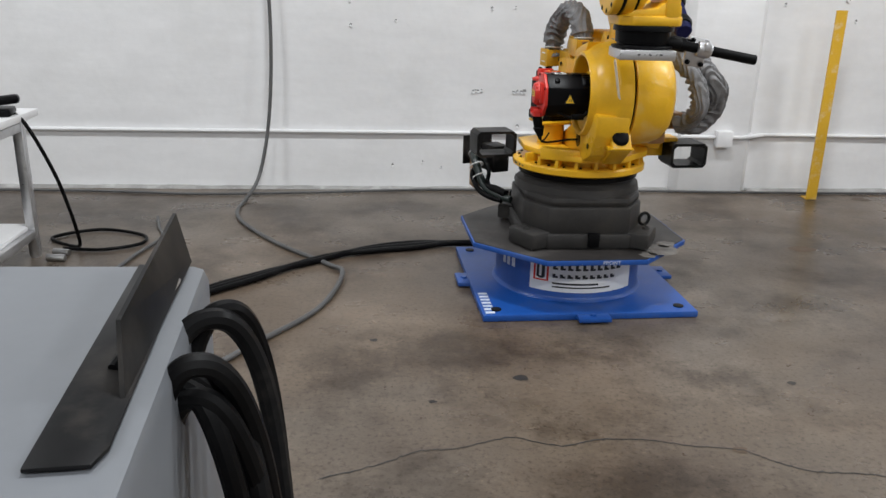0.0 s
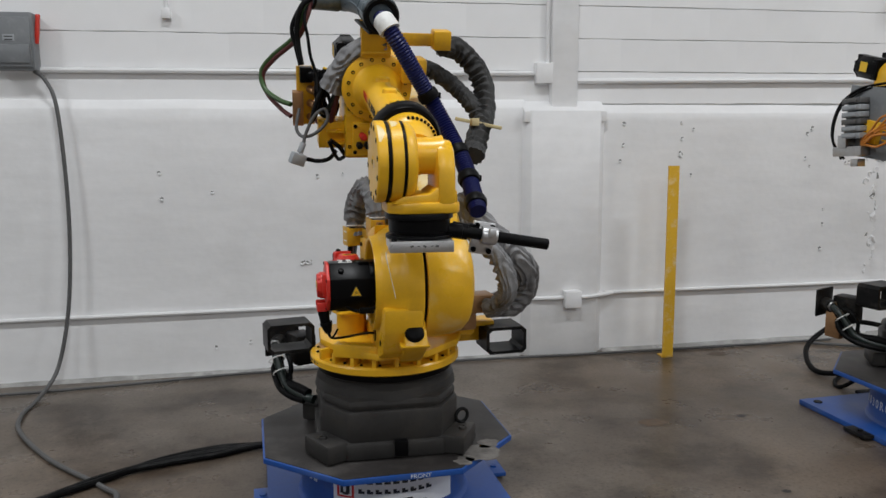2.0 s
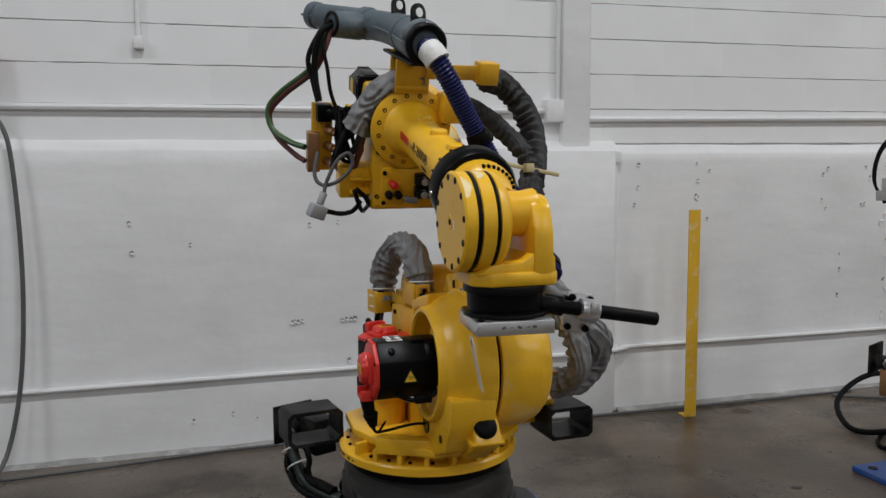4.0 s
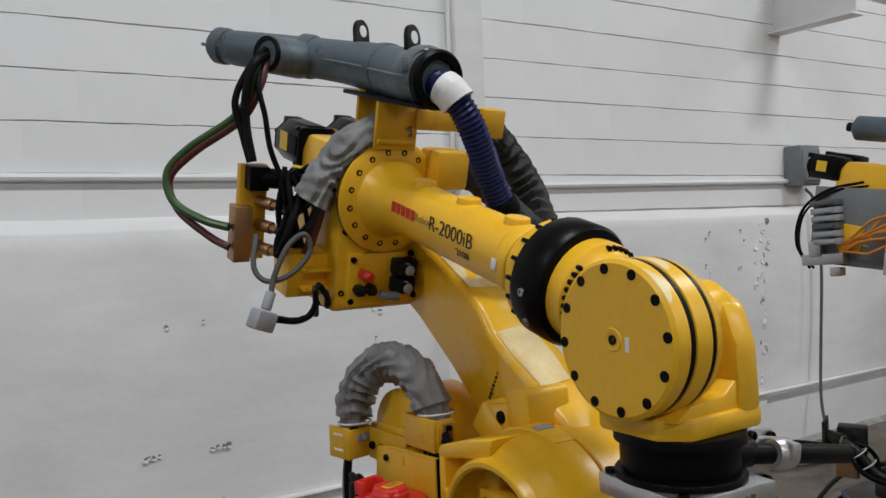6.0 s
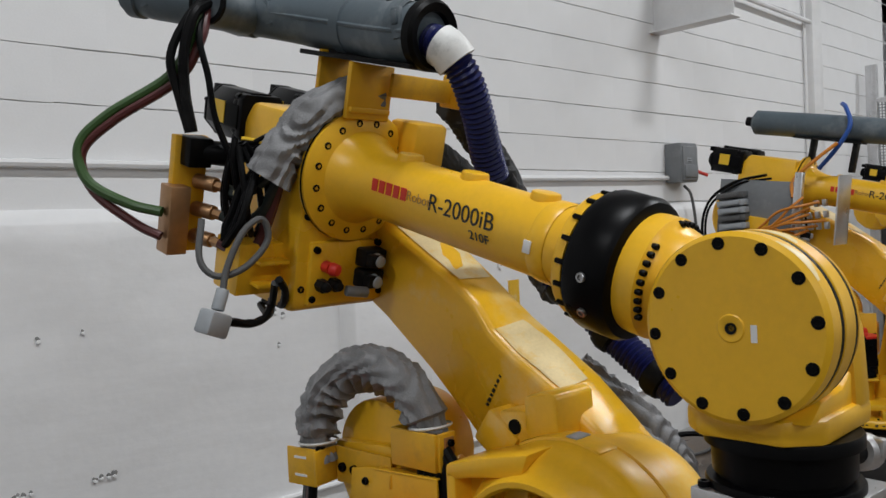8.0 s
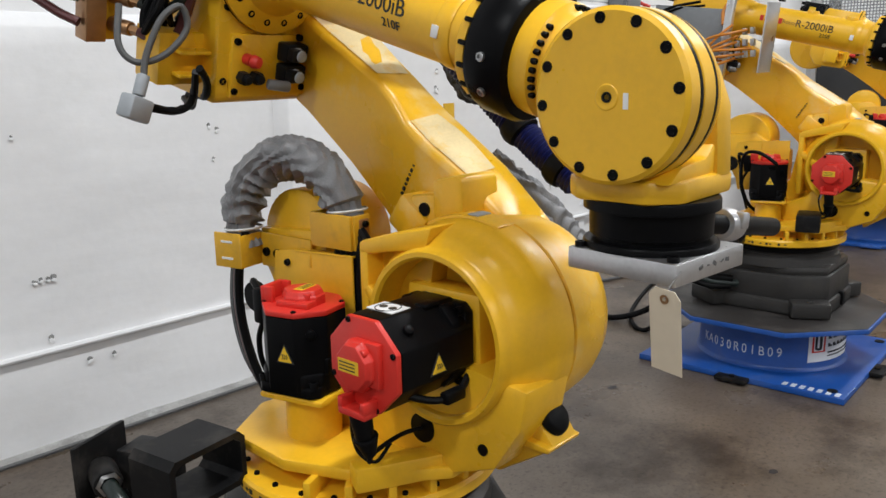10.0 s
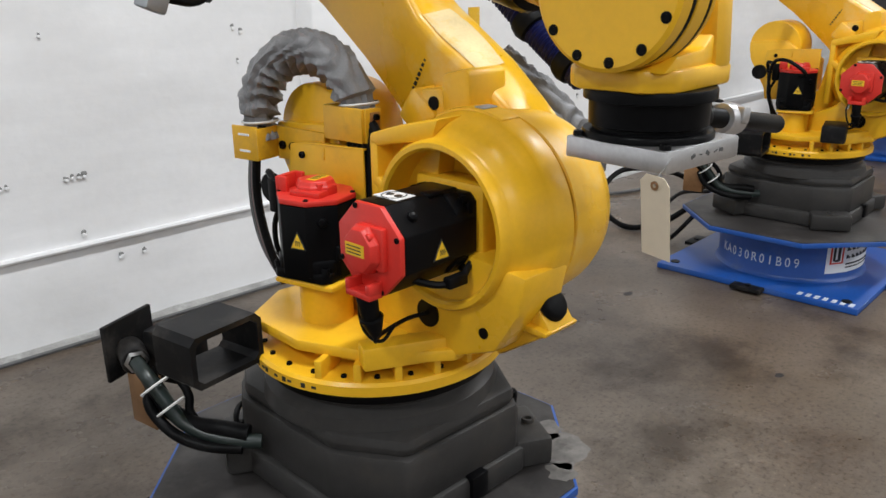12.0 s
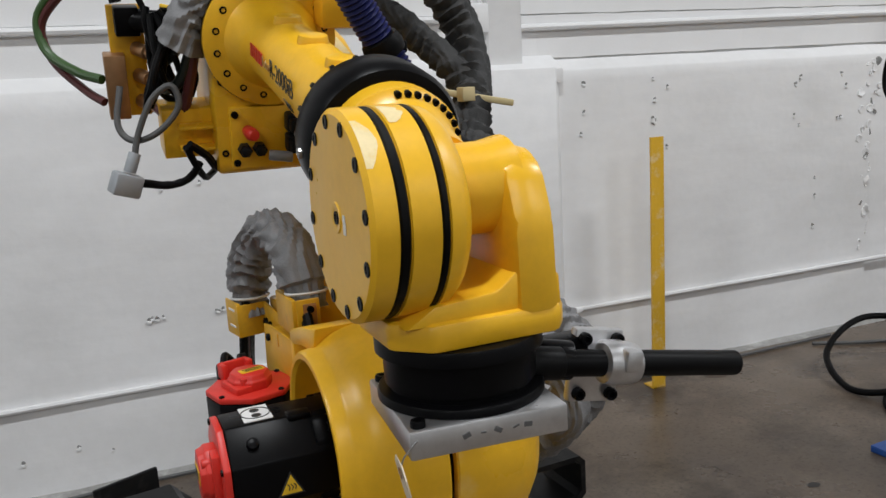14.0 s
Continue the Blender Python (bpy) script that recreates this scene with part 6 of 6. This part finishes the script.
# ---- switch boxes and the hanging cable ----
def switch_box(at, handle_side, w=0.21, h=0.31, d=0.12):
    sb = root("switch_box", at, "grey steel safety switch box with a red side handle", "switch box", "grey switch boxes on the wall")
    bm = B()
    box(bm, (0, -d / 2, 0), (w, d, h), bevel=0.008)
    box(bm, (0, -d - 0.004, -0.005), (w * 0.9, 0.014, h * 0.86), bevel=0.006)
    part("case", bm, BOX_GREY, sb)
    bm = B()
    box(bm, (-w * 0.08, -d - 0.012, h * 0.06), (w * 0.28, 0.002, h * 0.11))
    part("label", bm, LIGHT_GREY, sb)
    bm = B()
    for k in range(2):
        box(bm, (-w * 0.08, -d - 0.0135, h * 0.075 - k * 0.016), (w * 0.2, 0.001, 0.006))
    part("label_print", bm, INK, sb)
    bm = B()
    box(bm, (0, -d - 0.014, -h * 0.22), (w * 0.8, 0.012, h * 0.32), bevel=0.005)
    part("cover_rib", bm, BOX_GREY, sb)
    bm = B()
    if handle_side > 2:
        cyl(bm, (w / 2, -d * 0.6, -0.02), (w / 2 + 0.02, -d * 0.6, -0.02), 0.035, seg=18)
        tube(bm, [(w / 2 + 0.015, -d * 0.6, -0.02), (w / 2 + 0.03, -d * 0.9, -0.06), (w / 2 + 0.07, -d * 1.3, -0.09)], 0.012, 10)
    else:
        box(bm, (w / 2 + 0.012, -d * 0.6, 0.07), (0.02, 0.03, 0.16), rot=(0, 6, 0), bevel=0.005)
    part("handle", bm, INK_RED, sb, "red switch handle")
    return sb


switch_box((-0.485, 5.42, 1.945), 1)
switch_box((5.38, 5.42, 1.875), 3, 0.21, 0.27, 0.13)


def loose_cable(name, pts, r, material, label, n=8):
    bm = B()
    tube(bm, pts, r, 10, n)
    return thing(name, bm, material, label, "cable", at=pts[0])


loose_cable("power_cable", [(-0.40, 5.35, 1.79), (-0.345, 5.34, 1.74), (-0.29, 5.31, 1.60), (-0.265, 5.30, 1.2), (-0.268, 5.29, 0.8), (-0.30, 5.27, 0.42), (-0.36, 5.20, 0.12), (-0.42, 5.0, 0.015), (-0.43, 4.75, 0.012), (-0.36, 4.5, 0.012), (-0.125, 4.115, 0.012), (0.16, 3.78, 0.012), (0.245, 3.60, 0.025), (0.16, 3.20, 0.012), (-0.078, 2.817, 0.012), (-0.33, 2.40, 0.012), (-0.55, 1.95, 0.012), (-0.75, 1.5, 0.012)], 0.0115, GREY_CABLE, "grey power cable hanging down the wall and lying on the floor")
loose_cable("power_cable", [(5.42, 5.36, 1.72), (5.47, 5.33, 1.62), (5.50, 5.31, 1.2), (5.46, 5.30, 0.7), (5.40, 5.27, 0.3), (5.30, 5.16, 0.03), (5.0, 5.0, 0.012), (4.7, 5.05, 0.012), (4.4, 5.2, 0.012)], 0.010, GREY_CABLE, "grey cable hanging from the far switch box")
for k, off in enumerate((0.0, 0.045, -0.035)):
    w = 0.03 * math.sin(k * 2.1)
    end = [(-0.44, 2.36), (-0.30, 2.36), (-0.36, 2.38)][k]
    loose_cable("robot_cable", [(1.15, 3.97, 0.03), (1.0, 4.06, 0.025), (0.80, 4.085, 0.02), (0.60, 4.05 + off, 0.018), (0.36, 3.97 + off * 0.6, 0.02), (0.116, 3.83 - off * 0.5, 0.019), (-0.14, 3.58 + off * 0.7, 0.02), (-0.386, 3.33 + w, 0.018), (-0.47 + 0.1 * (k == 1), 3.02, 0.018), (-0.46 + 0.15 * (k == 1), 2.7, 0.018), (*end, 0.018), (end[0] - 0.10, 1.8, 0.018), (end[0] - 0.25, 1.1, 0.018)], (0.017, 0.015, 0.013)[k], RUBBER, "thick black robot cable lying on the floor")
loose_cable("wall_cable", [(-3.0, 5.25, 0.01), (-1.5, 5.22, 0.01), (-0.756, 5.15, 0.01), (-0.04, 5.20, 0.01), (0.665, 5.285, 0.01), (1.4, 5.29, 0.01), (2.2, 5.285, 0.01), (2.7, 5.265, 0.01), (3.0, 5.26, 0.01), (3.6, 5.25, 0.01), (4.6, 5.265, 0.01)], 0.008, GREY_CABLE, "thin grey cable along the foot of the wall")
loose_cable("robot_cable", [(4.25, 4.05, 0.30), (4.20, 4.25, 0.20), (4.10, 4.42, 0.06), (4.02, 4.62, 0.02), (4.16, 4.88, 0.10), (4.45, 4.92, 0.22), (4.75, 4.75, 0.18), (5.1, 4.7, 0.03), (5.6, 4.8, 0.018)], 0.016, RUBBER, "black robot cable looping behind the pedestal")
loose_cable("robot_cable", [(4.22, 4.05, 0.30), (4.15, 4.22, 0.16), (3.98, 4.30, 0.02), (4.02, 4.42, 0.016), (4.25, 4.55, 0.03), (4.6, 4.6, 0.10), (5.0, 4.6, 0.04), (5.5, 4.65, 0.016)], 0.012, RUBBER, "black robot cable looping behind the pedestal")

# ---- controller cabinet with flaps and a coil of cable ----
cab = root("controller_cabinet", (-0.12, 0.33, 0), "pale grey enamelled controller cabinet with rounded edges", "cabinet")
bm = B()
prism(bm, [(-0.55, 0.02), (0.325, 0.02), (0.278, 0.655), (-0.55, 0.66)], 0.03, 1.104, "z", 0.012)
bmesh.ops.translate(bm, verts=bm.verts, vec=(0.12, -0.33, 0))
part("body", bm, CAB_GREY, cab)
bm = B()
box(bm, (-0.02, 0.0, 0.016), (0.80, 0.58, 0.03), bevel=0.004)
part("plinth", bm, BLACK, cab)
hp = root("hinged_cover", (0.25, 0.48, 1.106), "dark grey steel hinged cover lying half open on the cabinet", "cover")
bm = B()
prism(bm, [(0.249, 0.325), (0.283, 0.328), (0.287, 0.345), (0.262, 0.638), (0.222, 0.638)], 1.1055, 1.1085, "z", 0.001)
bmesh.ops.translate(bm, verts=bm.verts, vec=(-0.25, -0.48, -1.106))
part("leaf", bm, STEEL_BLACK, hp, "dark lying leaf")
bm = B()
q = [Vector(p) for p in ((0.277, 0.397, 1.108), (0.262, 0.645, 1.108), (0.252, 0.645, 1.152), (0.270, 0.425, 1.147))]
for o in (0, 0.003):
    for v in q:
        bm.verts.new(v + Vector((o, 0, 0)) - Vector((0.25, 0.48, 1.106)))
bm.verts.ensure_lookup_table()
V = bm.verts
for f in ((0, 1, 2, 3), (7, 6, 5, 4), (0, 4, 5, 1), (1, 5, 6, 2), (2, 6, 7, 3), (3, 7, 4, 0)):
    bm.faces.new([V[i] for i in f])
part("leaf", bm, STEEL_BLACK, hp, "dark raised leaf")
for y in (0.44, 0.50, 0.56):
    bm = B()
    cyl(bm, (0.272 - 0.05 * (y - 0.44), y, 1.111), (0.271 - 0.05 * (y - 0.44), y + 0.03, 1.111), 0.0035, seg=10)
    bmesh.ops.translate(bm, verts=bm.verts, vec=(-0.25, -0.48, -1.106))
    part("hinge", bm, ALU, hp, "bright hinge knuckle")
bm = B()
cyl(bm, (0.262, 0.435, 1.109), (0.266, 0.45, 1.114), 0.004, seg=10)
bmesh.ops.translate(bm, verts=bm.verts, vec=(-0.25, -0.48, -1.106))
part("latch", bm, BLACK, hp)
coil = root("cable_coil", (0.296, 0.52, 1.096), "coil of thick black cable hung on the cabinet", "cable")
rnd = random.Random(5)
for k in range(7):
    bm = B()
    cx, cy = rnd.uniform(-0.012, 0.012), rnd.uniform(-0.045, 0.04)
    wx, top, bot = rnd.uniform(0.036, 0.056), rnd.uniform(-0.035, 0.005), rnd.uniform(-0.62, -0.45)
    pts = []
    for i in range(33):
        a = 2 * math.pi * i / 32 + 4.2
        zz = (top + bot) / 2 + (top - bot) / 2 * math.sin(a)
        f = math.copysign(abs(math.cos(a)) ** 0.85, math.cos(a))
        pts.append((cx + wx * f, cy + 0.02 * math.sin(2 * a + k), zz))
    tube(bm, pts, 0.0085, 10, 4)
    part("cable_loop", bm, RUBBER if k % 4 else STEEL_BLACK, coil)
bm = B()
tube(bm, [(-0.05, 0.01, -0.04), (-0.02, 0.01, -0.03), (0.02, 0.01, -0.035)], 0.004, 8, 5)
part("hook", bm, STEEL_BLACK, coil, "steel hook carrying the coil")

# ---- work table with aluminium frame ----
tbl = root("work_table", (-1.75, 3.57, 0), "aluminium-framed work table with a pale top", "table")
for x in (-1.28, -2.3):
    for y in (3.21, 3.93):
        bm = B()
        box(bm, (x + 1.75, y - 3.57, 0.34), (0.045, 0.045, 0.66), bevel=0.003)
        for s in (-1, 1):
            box(bm, (x + 1.75 + s * 0.0225, y - 3.57, 0.34), (0.003, 0.010, 0.66))
        cyl(bm, (x + 1.75, y - 3.57, 0.0), (x + 1.75, y - 3.57, 0.03), 0.025, seg=12)
        part("leg", bm, ALU, tbl)
bm = B()
box(bm, (-0.04, 0.04, 0.70), (1.14, 0.84, 0.035), bevel=0.004)
part("tabletop", bm, CONDUIT, tbl)
for z in (0.12, 0.645):
    bm = B()
    box(bm, (0.47, 0.04, z), (0.04, 0.68, 0.04), bevel=0.003)
    part("rail", bm, ALU, tbl)
bm = B()
box(bm, (-0.04, 0.04, 0.15), (1.0, 0.7, 0.02), bevel=0.003)
part("shelf", bm, CONDUIT, tbl)
bm = B()
box(bm, (-1.62, 3.6, 0.40), (0.4, 0.4, 0.45), bevel=0.02)
thing("equipment_case", bm, DARK_PANEL, "dark equipment case on the table shelf", "case", at=(-1.62, 3.6, 0.16))
bm = B()
box(bm, (-1.33, 3.80, 0.735), (0.18, 0.14, 0.035), rot=(0, 0, 12), bevel=0.012)
box(bm, (-1.30, 3.78, 0.785), (0.20, 0.06, 0.04), rot=(0, -6, 20), bevel=0.015)
thing("hand_controller", bm, BLACK, "black hand-held device lying on the table", "device", at=(-1.33, 3.80, 0.72))
loose_cable("table_cable", [(-1.28, 3.85, 0.74), (-1.20, 3.84, 0.66), (-1.12, 3.90, 0.40), (-1.08, 3.96, 0.12), (-1.12, 4.05, 0.012), (-1.30, 4.2, 0.012), (-1.10, 4.35, 0.012), (-0.85, 4.25, 0.012), (-0.82, 4.10, 0.012), (-0.98, 4.0, 0.012), (-1.18, 4.02, 0.012)], 0.009, RUBBER, "black cable falling from the table in a loop")
loose_cable("table_cable", [(-0.86, 4.6, 0.012), (-0.80, 4.40, 0.012), (-0.74, 4.2, 0.012), (-0.80, 3.9, 0.012), (-0.84, 3.5, 0.012), (-0.8, 3.0, 0.012)], 0.009, GREY_CABLE, "grey cable lying on the floor")
bm = B()
cyl(bm, (-1.20, 3.95, 0.018), (-1.12, 3.93, 0.018), 0.018, seg=14, bevel=0.003)
cyl(bm, (-1.20, 3.86, 0.018), (-1.11, 3.85, 0.018), 0.018, seg=14, bevel=0.003)
thing("cable_plug", bm, STEEL, "bright metal cable plugs on the floor", "plug", at=(-1.16, 3.9, 0))

# ---- far guard fence ----
FX = 8.9
fence = root("guard_fence", (FX, 3.6, 0), "aluminium guard fence with perforated and dark panels", "fence")
for k in range(4):
    y = 5.30 - 1.05 * k
    bm = B()
    box(bm, (0, y - 3.6, 1.45), (0.06, 0.10, 2.9), bevel=0.004)
    box(bm, (-0.031, y - 3.6, 1.45), (0.004, 0.02, 2.9))
    part("post", bm, ALU, fence)
    if k < 3:
        bm = B()
        box(bm, (0.0, y - 0.525 - 3.6, 0.85), (0.02, 0.96, 1.5), bevel=0.002)
        part("panel", bm, DARK_PANEL, fence, "dark solid panel")
        for z in (0.08, 1.62, 2.55):
            bm = B()
            box(bm, (0.0, y - 0.525 - 3.6, z), (0.045, 0.97, 0.045), bevel=0.003)
            part("rail", bm, ALU, fence)
        bm = B()
        for i in range(33):
            box(bm, (-0.004, y - 0.06 - 0.029 * i - 3.6, 2.085), (0.003, 0.010, 0.88))
        for i in range(30):
            box(bm, (0.0, y - 0.525 - 3.6, 1.66 + 0.029 * i), (0.003, 0.95, 0.010))
        part("mesh_panel", bm, MESH_GREY, fence, "grey perforated panel")
bm = B()
for y in (3.2, 2.3):
    box(bm, (8.3, y, 1.0), (0.06, 0.06, 2.0), bevel=0.004)
for i in range(16):
    box(bm, (8.3, 2.36 + 0.055 * i, 1.0), (0.006, 0.006, 1.9))
    box(bm, (8.302, 2.75, 0.1 + 0.115 * i), (0.005, 0.9, 0.006))
thing("mesh_guard", bm, POST_YELLOW, "yellow wire mesh machine guard", "guard", at=(8.3, 2.75, 0))

# ---- floor details: crack and spots ----
crack = [(0.247, 1.962), (0.42, 2.03), (0.539, 2.097), (0.66, 2.11), (0.824, 2.167), (0.90, 2.14), (0.99, 2.113), (1.10, 2.145), (1.263, 2.136), (1.38, 2.10), (1.526, 2.073), (1.60, 2.01), (1.696, 1.951), (1.85, 1.93), (2.1, 1.86)]
bm = B()
fine = smooth_path([(x, y, 0.0012) for x, y in crack], 10)
prev = None
for i, p in enumerate(fine):
    w = 0.0022 + 0.0022 * abs(noise.noise((i * 0.3, 0, 0)))
    if i in (0, len(fine) - 1):
        w = 0.0004
    j = Vector((0.006 * noise.noise((i * 0.9, 3, 0)), 0.010 * noise.noise((i * 0.7, 9, 0)), 0))
    a, b = bm.verts.new(p + j + Vector((0, w, 0))), bm.verts.new(p + j - Vector((0, w, 0)))
    if prev:
        bm.faces.new((prev[0], prev[1], b, a))
    prev = (a, b)
crack_ob = new("crack", finish(bm, "crack", INK))
crack_ob.parent = floor
for k, (x, y, r) in enumerate(((0.93, 2.565, 0.02), (3.67, 5.11, 0.045), (2.71, 4.04, 0.05), (1.526, 2.073, 0.018), (0.4, 2.9, 0.012), (1.9, 2.5, 0.012), (1.0, 1.8, 0.01), (2.9, 3.2, 0.014), (3.196, 4.035, 0.018), (1.15, 1.75, 0.008), (0.6, 2.4, 0.01))):
    bm = B()
    vs = []
    for i in range(14):
        a = 2 * math.pi * i / 14
        rr = r * (1 + 0.45 * noise.noise((math.cos(a) * 1.5 + k, math.sin(a) * 1.5, k)))
        vs.append(bm.verts.new((x + rr * 1.5 * math.cos(a), y + rr * math.sin(a), 0.0011)))
    bm.faces.new(vs)
    ob = new("floor_spot", finish(bm, "floor_spot", FLOOR_STAIN if k in (1, 2, 3) else DIRTY_TOP))
    ob.parent = floor

# ---- block courses of the upper wall, last ----
upper = root("wall_north_upper", (0, 5.6, 1.63), "white-painted concrete block upper wall with open bed joints", "wall")
upper["kind"] = "structure"
bm = B()
box(bm, ((X0 + X1) / 2, -0.03, 2.0), (X1 - X0, 0.28, 4.0 + 0.05))
part("wall_core", bm, MORTAR, upper)
BW, BH = 0.405, 0.2025


def block_mesh(w, seed):
    rnd = random.Random(seed)
    bm = bmesh.new()
    h = BH - rnd.uniform(0.003, 0.006)
    d, e = 0.10, 0.0018
    n = 5
    front = []
    for zi, z in enumerate((0, h)):
        row = []
        for i in range(n + 1):
            x = w * i / n
            row.append((x, z + rnd.uniform(-0.0022, 0.0022)))
        front.append(row)
    lo = [bm.verts.new((x, -d + e, z)) for x, z in front[0]]
    lo2 = [bm.verts.new((x, -d, z + e)) for x, z in front[0]]
    hi2 = [bm.verts.new((x, -d, z - e)) for x, z in front[1]]
    hi = [bm.verts.new((x, -d + e, z)) for x, z in front[1]]
    back_lo = [bm.verts.new((x, 0, z)) for x, z in front[0]]
    back_hi = [bm.verts.new((x, 0, z)) for x, z in front[1]]
    for a, b in ((back_lo, lo), (lo, lo2), (lo2, hi2), (hi2, hi), (hi, back_hi)):
        for i in range(n):
            bm.faces.new((a[i], a[i + 1], b[i + 1], b[i]))
    return finish(bm, "block", BLOCK, 0.3)


blocks = [block_mesh(BW, s) for s in range(8)]
rnd = random.Random(11)
count = 0
far = []
for row in range(19):
    z = 1.615 - 1.63 + BH * row
    x = -3.2 - (BW / 2 if row % 2 else 0)
    while x < 9.6:
        if row < 9 and count < 300 and -2.4 < x:
            ob = new("block", blocks[rnd.randrange(8)])
            ob.location = (x, UPPER_Y + 0.10 - 5.6, z)
            ob.parent = upper
            count += 1
        else:
            far.append((x, z))
        x += BW
bm = bmesh.new()
for x, z in far:
    k = len(bm.verts)
    bm.from_mesh(blocks[rnd.randrange(8)])
    bm.verts.ensure_lookup_table()
    for v in bm.verts[k:]:
        v.co += Vector((x, UPPER_Y + 0.10 - 5.6, z))
ob = part("far_blocks", bm, BLOCK, upper)
ob["kind"] = "stuff"
for xa, xb in ((X0, -3.2), (9.6, X1)):
    bm = B()
    for row in range(19):
        box(bm, ((xa + xb) / 2, UPPER_Y + 0.05 - 5.6, 1.615 - 1.63 + BH * (row + 0.5)), (xb - xa, 0.10, BH - 0.006))
    ob = part("block_course", bm, BLOCK, upper)
    ob["kind"] = "stuff"
